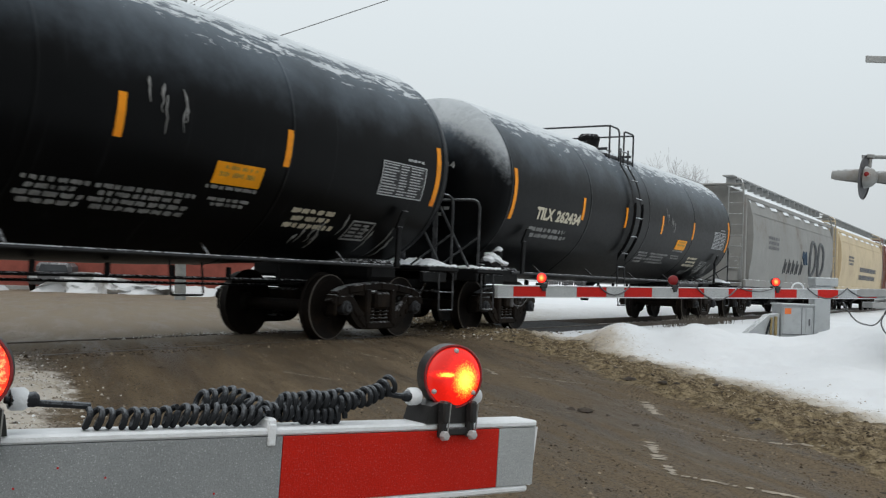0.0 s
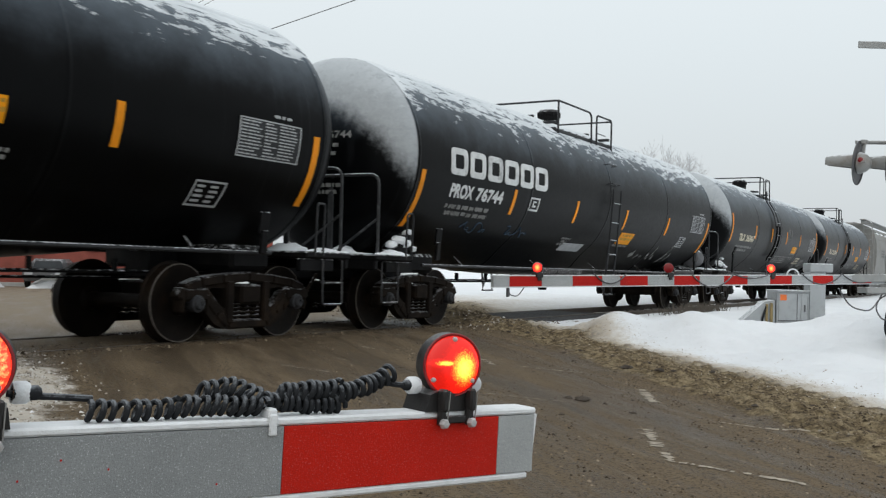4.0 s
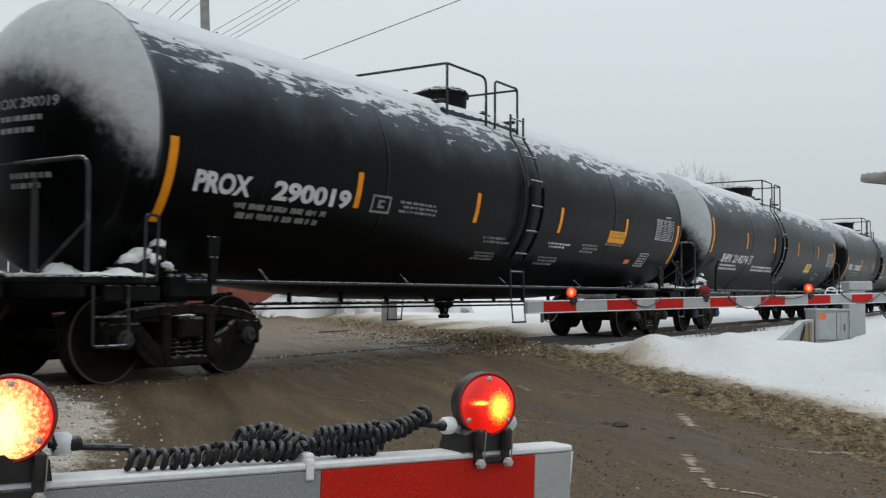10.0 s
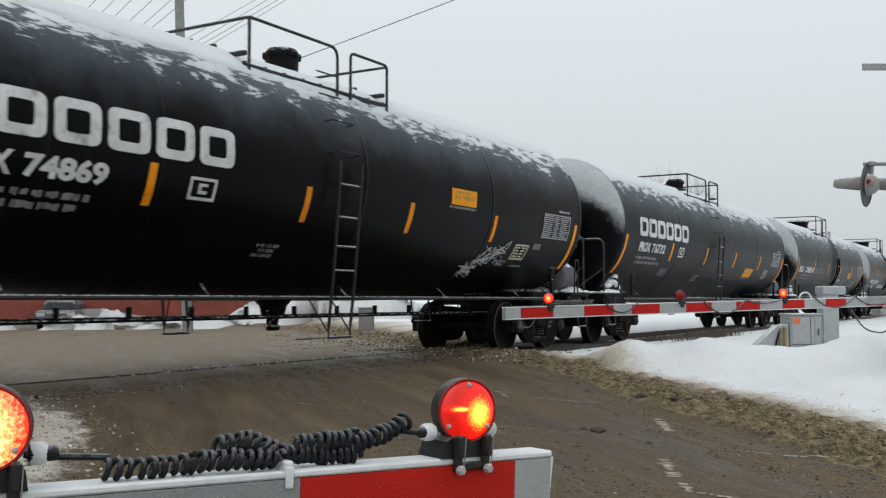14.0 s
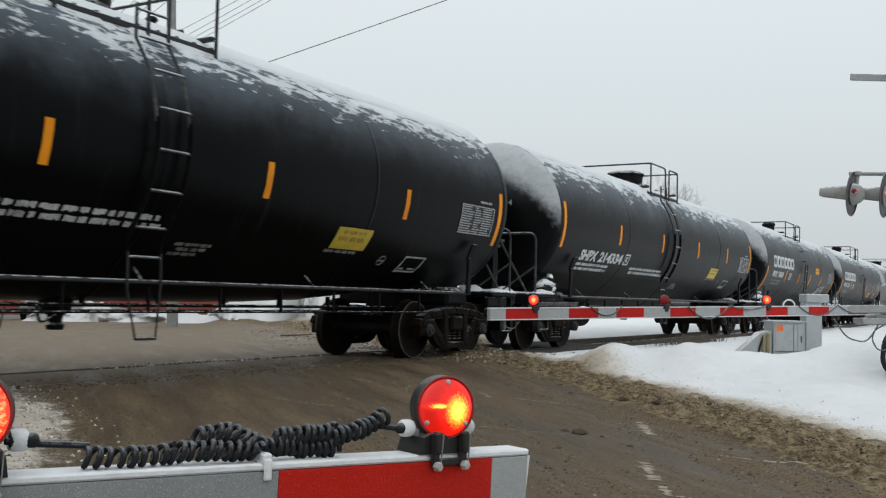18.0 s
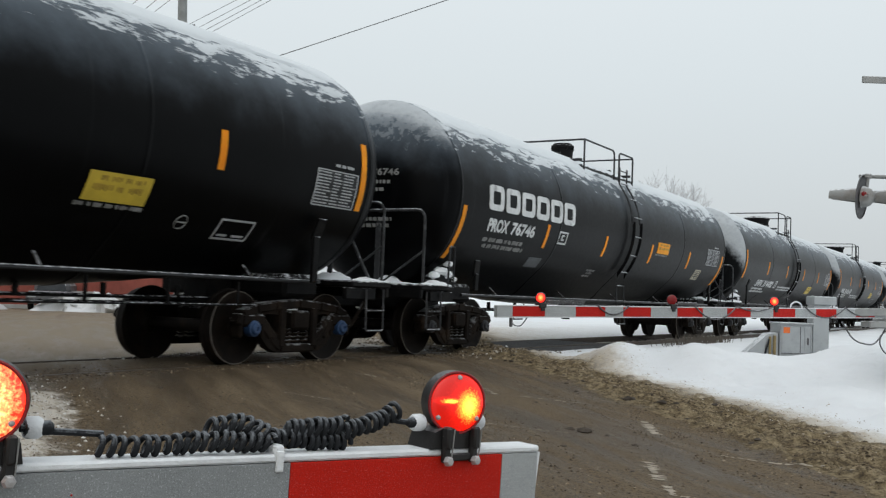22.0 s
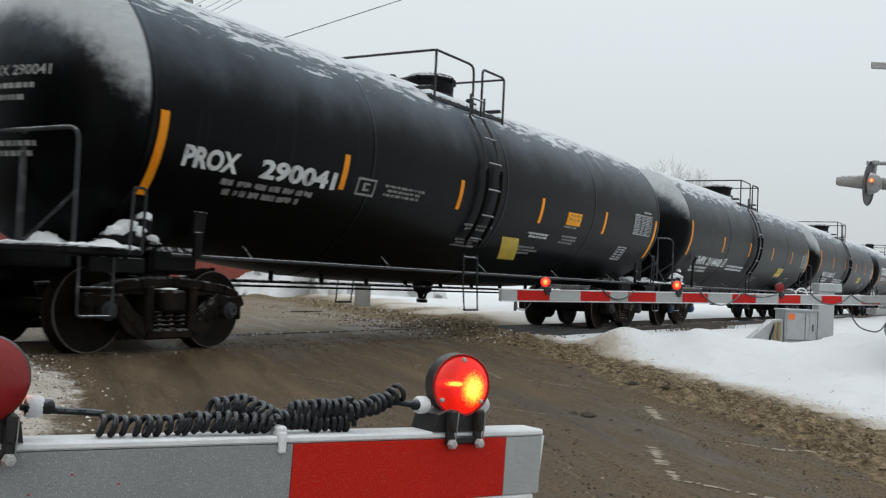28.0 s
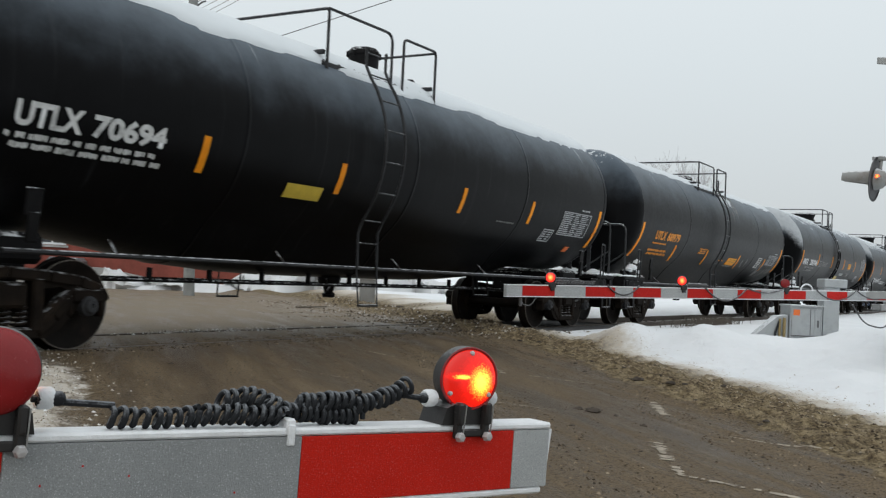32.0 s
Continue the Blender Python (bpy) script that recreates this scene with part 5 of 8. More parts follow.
    c.tube(bend([(s * (face - 0.4), -0.35, 0.80), (s * (face - 0.1), -0.34, 0.45), (s * (face + 0.0), -0.30, 0.38)], 0.1), 0.03, 6)
    part("coupler", c, "frame", car, "rusty knuckle coupler with an air hose")
    sl = Build().box((s * (lt / 2 + 0.75), 0, 0.90), (3.1, 0.42, 0.34), 0.02)
    sl.box((s * lt / 2, 0, 1.0), (0.7, 2.2, 0.30), 0.05)
    for k in (-1, 1):                                   # a saddle leg under a pad welded to the shell
        xs_ = s * (half - 0.92)
        top_z = 1.86 if kind in "ST" else 1.55
        leg = Build().bar((xs_, k * 1.33, 1.05), (xs_, k * 1.35, top_z - 0.22), 0.12, 0.045, 0.01)
        leg.bar((xs_, k * 1.33, top_z - 0.26), (xs_, k * (1.44 if top_z > 1.8 else 1.36), top_z), 0.18, 0.035, 0.01)
        part("saddle_leg", leg, "black", car, "saddle leg and pad on the shell")
    part("stub_sill", sl, "black", car, "black stub sill and tank saddle")
    return plat


def tank_car(kind, lt, half, steps, x0, x1, lad_x, man, zt, gap):
    """A tank car with all parts but its lettering. steps: kind of ladder; lt: between truck centres; x0, x1: the walk platform; man: manway place, radius, height."""
    name_label = "black tank car"
    car = thing("tank_car", Matrix.Identity(4), name_label, "tank car", "tank cars of the freight train")
    tank = part("tank", tank_mesh(half, 0.15 if half > 7.5 else 0.24 if kind in "OU" else 0.09), "tank", car, "black cylindrical tank with dished ends", pose(0, 0, ZC))
    for s in (-1, 1):
        truck(car, s * lt / 2)
    plats = [end_gear(car, s, half, lt, kind) for s in (-1, 1)]
    # hand brake: wheel and gear at the rear end
    bw = Build().tube([(0.21 * math.cos(a), 0, 0.21 * math.sin(a)) for a in np.linspace(0, 2 * math.pi, 20, False)], 0.015, 6, loop=True)
    for a in (0, 60, 120):
        c_, s_ = 0.2 * math.cos(radians(a)), 0.2 * math.sin(radians(a))
        bw.tube([(-c_, 0, -s_), (c_, 0, s_)], 0.011, 5)
    bw.box((0, 0.12, -0.05), (0.22, 0.16, 0.40), 0.03)
    part("brake_wheel", bw, "black", plats[0], "spoked hand-brake wheel", pose(-half - 0.55, 0.72, 1.85, 0, 0, 90))
    # valve cluster under a cap of snow by the rear platform
    vc = Build()
    for (x, y, z, sx, sy, sz) in ((-half + 0.10, -1.12, 1.22, 0.34, 0.22, 0.20), (-half + 0.34, -1.10, 1.30, 0.16, 0.20, 0.30), (-half - 0.06, -1.10, 1.20, 0.14, 0.26, 0.14)):
        vc.box((x, y, z), (sx, sy, sz), 0.04)
    vc.tube([(-half - 0.3, -1.12, 1.16), (-half + 0.6, -1.12, 1.16)], 0.025, 7)
    valve = part("brake_valve", vc, "black", plats[0], "brake valve cluster capped with snow")
    vs_, rv = Build(), random.Random(int(half * 100) + ord(kind))
    for x, z, r, sx in ((-half + 0.06, 1.30, 0.13, 1.2), (-half + 0.22, 1.27, 0.11, 1.4), (-half + 0.35, 1.44, 0.09, 0.8), (-half - 0.08, 1.25, 0.10, 1.1), (-half + 0.42, 1.20, 0.09, 1.3)):
        lump = Build().lathe([(0, -0.25), (0.7, -0.25), (1.0, 0.05), (0.9, 0.35), (0.5, 0.62), (0, 0.70)], 11, close=False)
        tilt = pose(x, -1.12 - rv.uniform(0, 0.08), z, rv.uniform(-18, 18), rv.uniform(-22, 22), rv.uniform(0, 360)) @ Matrix.Diagonal((r * sx, r, r, 1))
        vs_.add([(p[0] * rv.uniform(0.75, 1.2), p[1] * rv.uniform(0.75, 1.2), p[2] * rv.uniform(0.8, 1.2)) for p in lump.v], lump.f, tilt)
    part("snow_lump", vs_, "snow", valve, "lump of snow")
    # platform round the manway
    y0 = -1.05
    xm, xg = x1 - gap - 0.30, x1 - gap
    g = Build()
    for k in (-1, 1):
        g.box(((x0 + x1) / 2, k * 0.98, 3.79), (x1 - x0 + 0.1, 0.07, 0.07), 0.008)
        g.box(((x0 + x1) / 2, k * 0.72, 3.86), (x1 - x0 + 0.1, 0.05, 0.05), 0.008)
        for i in range(9):
            xx = x0 + (x1 - x0) * i / 8
            g.box((xx, k * 0.85, 3.83), (0.03, 0.30, 0.03))
    for x in (x0, x1):
        g.box((x, 0, 3.95), (0.06, 2.0, 0.06), 0.01)
        g.box((x, 0, 4.10), (0.06, 1.0, 0.05), 0.01)
    top = part("walk_platform", g, "rail_black", car, "steel grating round the manway")
    rr = 0.021
    part("railing", Build().tube(bend([(x0, y0, 3.72), (x0, y0, zt), (x0, -y0, zt), (x0, -y0, 3.72)], 0.05), rr, 7), "rail_black", top, "pipe railing across the rear")
    part("railing", Build().tube(bend([(x0, y0, zt), (xm, y0, zt), (xm, y0, 3.72)], 0.16), rr, 7), "rail_black", top, "pipe railing")
    part("railing", Build().tube(bend([(x0, -y0, zt), (xm, -y0, zt), (xm, -y0, 3.72)], 0.16), rr, 7), "rail_black", top, "pipe railing")
    part("railing", Build().tube(bend([(xg, y0, 3.72), (xg, y0, zt), (x1, y0, zt), (x1, y0, 3.70)], 0.08), rr, 7), "rail_black", top, "pipe railing")
    part("railing", Build().tube(bend([(x1, y0, zt - 0.02), (x1, -y0, zt - 0.02), (x1, -y0, 3.72)], 0.05), rr, 7), "rail_black", top, "pipe railing across the front")
    mx, mr, mh = man
    m = Build().lathe([(0.0, mh), (mr * 0.93, mh), (mr * 1.05, mh - 0.03), (mr * 1.07, mh - 0.07), (mr, mh - 0.08), (mr * 0.96, 0.10), (mr * 1.15, 0.0), (mr * 1.15, -0.14)], 28, close=False)
    for i in range(8):
        a = 2 * math.pi * i / 8
        m.box((mr * 1.03 * math.cos(a), mr * 1.03 * math.sin(a), mh - 0.06), (0.05, 0.05, 0.10), 0.01)
    man_ = part("manway", m, "black", car, "round black manway housing", pose(mx, 0, 4.05))
    part("lid", Build().lathe([(0.0, 0.05), (mr * 0.85, 0.04), (mr * 0.98, 0.0), (0.0, 0.0)], 24, close=False).box((mr * 0.9, 0.12, 0.02), (0.18, 0.12, 0.10), 0.02), "black", man_, "bolted manway lid", pose(0, 0, mh))
    for x, y, h in () if kind in "LT" else ((mx + 0.85, 0.3, 0.24), (mx + 1.05, -0.2, 0.18), (mx - 1.05, 0.1, 0.22), (mx + 1.25, 0.25, 0.14)):
        v = Build().lathe([(0.0, h), (0.05, h), (0.08, h * 0.8), (0.055, h * 0.7), (0.06, 0.0), (0.10, -0.02), (0.10, -0.1)], 12, pose(x, y, 4.10 - 0.1 * abs(y)), close=False)
        part("relief_valve", v, "black", car, "small valve on the crown")
    # side ladder, following the shell, with a step below
    for k in (-1, 1):
        w = 0.23

        def rung_at(h, off=0.11):
            """Height h of arc above the axis, off metres clear of the shell; below the sill it hangs straight."""
            a = h / R
            y = max((R + off) * math.cos(a), 1.24)
            if steps == "L" and h < 0:
                return k * (R + off + 0.13 * math.sin(a)), ZC + (R + off) * math.sin(a)
            return k * y, ZC + (R + off) * math.sin(a)

        hs = [1.42 - 0.40 * i for i in range(8)]
        lo_h, hi_h = (-1.38, 0.10) if steps == "L" else (-1.38, 1.55)
        lad = None
        # most: deep side plates below, slim bars above
        for x in (-w, w):
            if steps in "SPT":
                hh = np.linspace(0.14, -1.38, 14)
                q = Build()
                for h in hh:
                    for off in (0.060, 0.125):
                        q.v += [(x - 0.007, *rung_at(h, off)), (x + 0.007, *rung_at(h, off))]
                q.f += [(4 * i + e0, 4 * i + e1, 4 * i + 4 + e1, 4 * i + 4 + e0) for i in range(13) for e0, e1 in ((0, 1), (1, 3), (3, 2), (2, 0))]
                q.f += [(0, 2, 3, 1), (52, 53, 55, 54)]
                mat_ = "black"
            else:
                pts = [(x, *rung_at(h)) for h in np.linspace(hi_h, lo_h, 16)]
                pts += [(x, k * 1.46, 0.60)] if steps == "L" else [(x, k * 1.24, 1.30), (x, k * 1.25, 0.96)]
                q, mat_ = Build().tube(pts, 0.022, 6), "rail_black"
            if lad is None:
                lad = part("ladder", q, mat_, car, "steel side ladder up to the manway", pose(lad_x, 0, 0))
            else:
                part("stringer", q, mat_, lad)
            if steps in "SPT":
                part("stringer", Build().tube([(x, *rung_at(h, 0.06)) for h in np.linspace(1.60, 0.10, 12)], 0.020, 6), "rail_frost", lad, "slim frosted bar over the shell")
                part("stringer", Build().tube([(x, *rung_at(-1.30)), (x, k * 1.25, 1.0)], 0.016, 6), "rail_black", lad)
        for h in hs:
            y, z = rung_at(h)
            yi = k * (abs(y) - 0.13) if abs(y) > 1.3 else y
            loose = steps == "L" and not lo_h - 0.1 < h < hi_h + 0.1
            pts = [(-w, yi, z - 0.01), (-w, y, z), (w, y, z), (w, yi, z - 0.01)] if loose else [(-w, y, z), (w, y, z)]
            part("rung", Build().tube(pts, 0.011, 6), "rail_frost" if steps in "SPT" or steps == "L" and not loose else "rail_black", lad)
            if k < 0 and (steps in "SPT" or steps == "L" and not loose):
                part("rung_snow", Build().box((0, y, z + 0.016), (2 * w - 0.06, 0.013, 0.006), 0.002), "snow", lad)
        slope = 0.10 if steps == "S" else 0.02
        stp = Build().tube(bend([(-0.24, k * 1.24, 1.04), (-0.24 + slope, k * 1.29, 0.47), (0.24 - slope, k * 1.29, 0.47), (0.24, k * 1.24, 1.04)], 0.02, 2), 0.013, 6)
        stp.box((0, k * 1.29, 0.465), (0.46 - 2 * slope, 0.07, 0.03), 0.006)
        if steps == "L":                            # hangs from the stringers, braced back to the pipe
            stp = Build().tube([(-w, k * 1.46, 0.60), (-w, k * 1.46, 0.47), (w, k * 1.46, 0.47), (w, k * 1.46, 0.60)], 0.013, 6).box((0, k * 1.46, 0.465), (2 * w, 0.07, 0.03), 0.006)
            for x in (-w, w):
                stp.tube([(x - 0.12, k * 1.23, 0.96), (x, k * 1.46, 0.52)], 0.011, 5).tube([(x, k * 1.22, 0.97), (x, k * 1.47, 0.97)], 0.014, 5)
        part("stirrup_step", stp, "rail_black", lad)
        # long safety pipe and its hangers
        zp = 0.97 if kind in "LOU" else 1.06
        sp_ = Build().tube([(-lt / 2 - 0.2, k * 1.22, zp), (lt / 2 + 0.2, k * 1.22, zp)], 0.026, 7)
        for i in range(5):
            x = -lt / 2 + 1.1 + i * (lt - 2.2) / 4
            part("pipe_hanger", Build().bar((x, k * 1.22, zp), (x + 0.07, k * 1.0, zp + 0.16), 0.035, 0.015), "frame", car)
        part("side_pipe", sp_, "rail_black", car, "thin safety pipe along the tank's foot")
    # brake piping, reservoir, bottom outlet and rigging under the belly
    zb = 0.71 if kind in "LOU" else 0.80
    ub = Build().tube([(-lt / 2, -0.30, zb), (lt / 2, -0.30, zb)], 0.022, 6).tube([(-lt / 2, 0.42, 0.72), (lt / 2, 0.42, 0.72)], 0.018, 6)
    if kind == "S":
        ub.tube([(-lt / 2 + 0.6, -1.05, 0.74), (lt / 2 - 0.6, -1.05, 0.74)], 0.014, 6)
    for i in range(11):
        x = -lt / 2 + 1.4 + i * (lt - 2.8) / 10
        ub.box((x, -0.30, zb + 0.07), (0.035, 0.06, 0.16))
        if kind == "S":
            ub.box((x + 0.25, -1.05, 0.88), (0.028, 0.03, 0.28))
    part("brake_pipe", ub, "black", car, "brake pipe and hangers under the belly")
    rs = Build().lathe([(0, -0.56), (0.13, -0.56), (0.21, -0.49), (0.22, -0.44), (0.22, 0.44), (0.21, 0.49), (0.13, 0.56), (0, 0.56)], 18, pose(-lt / 2 + 3.6, 0.05, 0.60, 0, 90, 0), close=False)
    rs.box((-lt / 2 + 2.35, 0.0, 0.86), (1.3, 0.5, 0.34), 0.04).box((-lt / 2 + 2.6, -0.3, 0.66), (0.5, 0.30, 0.24), 0.03).box((-lt / 2 + 3.6, 0.05, 0.86), (0.6, 0.1, 0.1), 0.01)
    part("air_reservoir", rs, "black", car, "black air reservoir slung under the tank")
    ov = Build().lathe([(0.0, 0.0), (0.09, 0.0), (0.10, 0.05), (0.07, 0.08), (0.09, 0.16), (0.16, 0.20), (0.19, 0.34), (0.30, 0.46)], 16, pose(-0.1, 0, 0.52), close=False)
    ov.tube(bend([(-0.1, -0.05, 0.70), (-0.5, -0.25, 0.60), (-0.62, -0.35, 0.80)], 0.1), 0.016, 6)
    part("bottom_outlet", ov, "black", car, "bottom outlet valve")
    for x in {"L": (1.9,), "T": (2.2,), "O": (2.5,), "U": (2.5,)}.setdefault(kind, ()):
        fr = Build().tube(bend([(x, -1.0, 1.0), (x, -1.05, 0.62), (x + 0.5, -1.05, 0.62), (x + 0.5, -1.0, 1.0)], 0.03, 2), 0.014, 6)
        part("drop_step", fr, "black", car)
    return car, tank


def mark_common(tank, half, seed, plate, strips, zs, ends, data):
    """Amber strips, grey data panel, warning plate. zs, ends: heights of the short and the tall strips."""
    for x in (-half + 0.18, half - 0.18):
        part("reflector_strip", patch(x - 0.055, x + 0.055, ends[0], ends[1], n=8), "orange", tank, "tall amber reflector strip")
    for x in strips:
        part("reflector_strip", patch(x - 0.05, x + 0.05, zs[0], zs[1]), "orange", tank, "amber reflector strip")
    xa, xb, za, zb = data
    pn = part("data_panel", patch(xa, xb, za, zb), "cap", tank, "grey data panel full of small print")
    wx = 0.018
    part("print", merge(patch(xa, xb, za, za + 0.014, 0.010), patch(xa, xb, zb - 0.014, zb, 0.010), patch(xa, xa + wx, za, zb, 0.010), patch(xb - wx, xb, za, zb, 0.010)), "panel", pn)
    part("print", data_panel(xa, xb, za, zb, seed), "panel", pn)
    part("print", small_print(xb - 0.5, xb, 1, zb + 0.03, zb + 0.09, seed + 3), "panel", pn)
    if plate:
        mat, xa, xb, za, zb = plate
        pl = part("warning_plate", patch(xa, xb, za, zb, 0.008), mat, tank, "yellow warning plate")
        part("print", small_print(xa - 0.05, xb + 0.1, 1, za - 0.08, za - 0.02, seed + 5), "grey_ink", pl)
        w_, h_ = xb - xa, zb - za
        part("print", merge(small_print(xa + w_ * 0.18, xa + w_ * 1.05, 1, za + h_ * 0.60, za + h_ * 0.88, seed + 6, 0.0095), small_print(xa + w_ * 0.10, xa + w_ * 1.10, 1, za + h_ * 0.22, za + h_ * 0.58, seed + 7, 0.0095)), "plate_ink", pl, "worn dark print")


def number(tank, text, mat, x0, x1, z0, z1, bold=0.042):
    word, digits = text.split()
    cut = x0 + (x1 - x0) * (len(word) + 0.15) / len(text)
    for name, words, xa, xb in (("reporting_mark", word, x0, cut), ("number", digits, cut + (x1 - x0) * 0.60 * (text.count(" ")) / len(text), x1)):
        ob = part(name, lettering(words, xa, xb, z0, z1, bold=bold), None, tank, mat.split("_")[0] + " stencilled lettering")
        ob.data.materials.append(MAT[mat])


def head_print(tank, half, seed, text="", ink="grey_ink"):
    """The number and small lettering on the rear head."""
    def on_head(y, z):
        return (-half - 0.72 * math.sqrt(max(0.0, 1 - (y * y + z * z) / (R * R))) - 0.012, y, z)

    me = lettering(text, 0.0, 1.0, ZC, ZC + 0.1)
    for v in me.vertices:                               # from the shell's side to the head, read from behind
        v.co = on_head(0.22 - 0.98 * v.co.x, 0.19 + R * math.asin(max(-1.0, min(1.0, v.co.z / (R + 0.009)))) * 1.1)
    me.flip_normals()
    ob = part("head_number", me, None, tank, "stencilled number on the head")
    ob.data.materials.append(MAT[ink])
    rnd = random.Random(seed)
    b = Build()
    for z, y0, y1 in ((0.06, 0.02, -0.58), (-0.06, 0.02, -0.46), (-0.52, -0.10, -0.62), (-0.62, -0.10, -0.52)):
        y = y0
        while y > y1:
            w = rnd.uniform(0.03, 0.10)
            b.add([on_head(q, zz) for q, zz in ((y, z), (y - w, z), (y - w, z + 0.055), (y, z + 0.055))], [(0, 1, 2, 3)])
            y -= w + 0.022
    part("head_print", b, ink, tank)


def decorate(kind, text, tank, half, seed):
    h = half
    head_print(tank, h, seed, text, "orange_ink" if kind == "O" else "grey_ink")

    def fine(x0, x1, rows, z0, z1, k=0, ink="grey_ink"):
        part("small_print", small_print(x0, x1, rows, z0, z1, seed + k), ink, tank)

    if kind == "S":                                     # white number low on the side
        odd = "482" in text
        zs = (2.10, 2.53) if odd or "468" in text else (2.24, 2.68)
        dz = zs[0] - 2.24
        e = 1.0 if "359" in text else 0.0
        mark_common(tank, h, seed, ("lemon", 3.30, 4.10, 1.75 + dz, 2.03 + dz), (-4.52 - 0.2 * e, -1.47, 1.66 + 0.08 * e, 4.74 + 0.25 * e), zs, (zs[0] - 0.21, zs[1] + 0.24), (6.35 + 0.2 * ("468" in text) + 0.33 * e, 7.45 + 0.12 * ("468" in text) + 0.1 * e, 2.03, 2.49))
        dx = 1.0 if odd else 0.0
        number(tank, text, "white_ink", -6.54 + dx, -4.08 + dx, 1.83 + dz, 2.05 + dz)
        fine(-6.6 + dx, -4.6 + dx, 2, 1.60 + dz, 1.78 + dz, 0, "white_ink")
        fine(-3.30 + dx * 1.25, -0.75 + dx * 1.25, 2, 1.62 + dz * 0.2, 1.80 + dz * 0.2, 1, "white_ink")
        part("square_mark", ring_mark(-3.93 + dx * 1.2, -3.62 + dx * 1.2, 1.83 + dz, 2.07 + dz, 0.03), "white_ink", tank)
        part("square_mark", table_mark(5.30, 5.88, 1.50 + dz, 1.73 + dz, seed, 0.022, 1), "panel", tank)
        part("round_mark", Build().tube([on_tank(4.72 + 0.085 * math.cos(a), arc(1.64 + dz) + 0.09 * math.sin(a), 0.006) for a in np.linspace(0, 2 * math.pi, 18, False)], 0.007, 5, loop=True).tube([on_tank(4.65, arc(1.64 + dz), 0.006), on_tank(4.79, arc(1.64 + dz), 0.006)], 0.010, 5), "grey_ink", tank)
        fine(0.6, 1.2, 3, 1.36, 1.52, 2)
    elif kind == "P":                                   # wide-spaced number at the rear
        low = "0019" in text
        plate = ("gold", 3.75, 4.60, 1.98, 2.21) if low else ("gold", 2.65, 3.30, 2.10, 2.34)
        mark_common(tank, h, seed, plate, (-4.52, -1.50, 1.47, 4.55), (2.04, 2.49), (1.67, 2.53), (6.25, 7.35, 2.15, 2.60))
        number(tank, text.replace(" ", "   "), "white_ink", -7.32, -4.66, 2.01, 2.24)
        fine(-6.65, -4.75, 2, 1.74, 1.95)
        part("square_mark", ring_mark(-4.20, -3.78, 2.01, 2.24, 0.03), "grey_ink", tank)
        fine(-3.55, -2.5, 3, 2.03, 2.21, 1)
        fine(-1.05, -0.1, 2, 1.74, 1.86, 2)
        fine(-1.05, -0.2, 3, 1.48, 1.62, 3)
        fine(1.27, 2.2, 2, 1.76, 1.87, 4, "white_ink")
        fine(1.2, 2.1, 3, 1.46, 1.62, 5)
        fine(2.7, 3.5, 3, 1.72, 1.90, 6)
        part("square_mark", table_mark(5.80, 6.30, 1.56, 1.84, seed), "panel", tank)
        part("paint_patch", patch(5.15, 5.4, 1.60, 1.68, 0.008), "sticker", tank, "faded pink tag") if low else None
        if "0041" in text:
            part("paint_patch", patch(1.35, 2.0, 1.16, 1.73, 0.008, -0.95, 10), "lemon", tank, "slanted yellow paint patch")
    elif kind == "L":                                   # owner's mark in blocks
        short = h < 7.5
        d = 0.75 if short else 0.0
        plate = ("gold", 2.25, 3.02, 2.41, 2.66) if short else ("gold", 1.85, 2.72, 2.17, 2.43) if "746" in text else ("gold", 3.05, 4.0, 1.68, 1.92) if "744" not in text else ("gold", 1.22, 2.07, 1.60, 1.85)
        e = 0.36 if "744" in text else 0.0
        mark_common(tank, h, seed, plate, (-4.45 + d - e * 0.3, -1.48 + d * 0.4 - e * 0.7, 1.48 - d * 0.4 - e, 4.5 - d - e), (1.91, 2.34), (1.55, 2.39), (6.1 - d * 0.7, 7.25 - d * 0.7, 2.08, 2.52))
        w6 = 3.68 / 6
        for i in range(6):
            part("mark_block", block_mark(-6.90 + d + i * w6, -6.90 + d + (i + 0.86) * w6, 2.40, 2.82), "white_ink", tank, "pale hollow block of the owner's mark")
        number(tank, text, "white_ink", -6.80 + d, -5.0 + d, 2.05, 2.27)
        fine(-6.8 + d, -5.05 + d, 2, 1.74, 1.95)
        part("square_mark", ring_mark(-3.92 + d, -3.52 + d, 2.02, 2.26, 0.035), "white_ink", tank)
        fine(-1.75, -1.3, 3, 1.45, 1.62, 1)
        part("square_mark", table_mark(5.48 - d, 6.0 - d, 1.66, 1.92, seed, 0.03 if short or "746" in text else 0.022), "cream_ink" if short or "746" in text else "panel", tank)
        rnd = random.Random(seed)
        if short:
            for i in range(11):
                q = rnd.random()
                x0, z0 = 3.35 + 0.9 * q + rnd.uniform(-0.12, 0.12), 1.40 + 0.36 * q + rnd.uniform(-0.1, 0.1)
                part("scrawl", Build().tube(bend([on_tank(x0 + rnd.uniform(-0.26, 0.26), arc(z0 + rnd.uniform(-0.14, 0.14)), 0.004) for k in range(9)], 0.05, 3), 0.008, 4), "panel", tank, "thin grey spray-paint scrawl")
            part("paint_patch", patch(5.42, 5.70, 1.86, 1.96, 0.008), "tag_brown", tank)
            fine(4.95, 5.5, 1, 1.52, 1.57, 4)
            fine(4.3, 4.7, 2, 1.52, 1.64, 5)
        elif "744" in text:
            smears(tank, ((2.6, 5.8, 1.20, 1.72, 18),), seed)
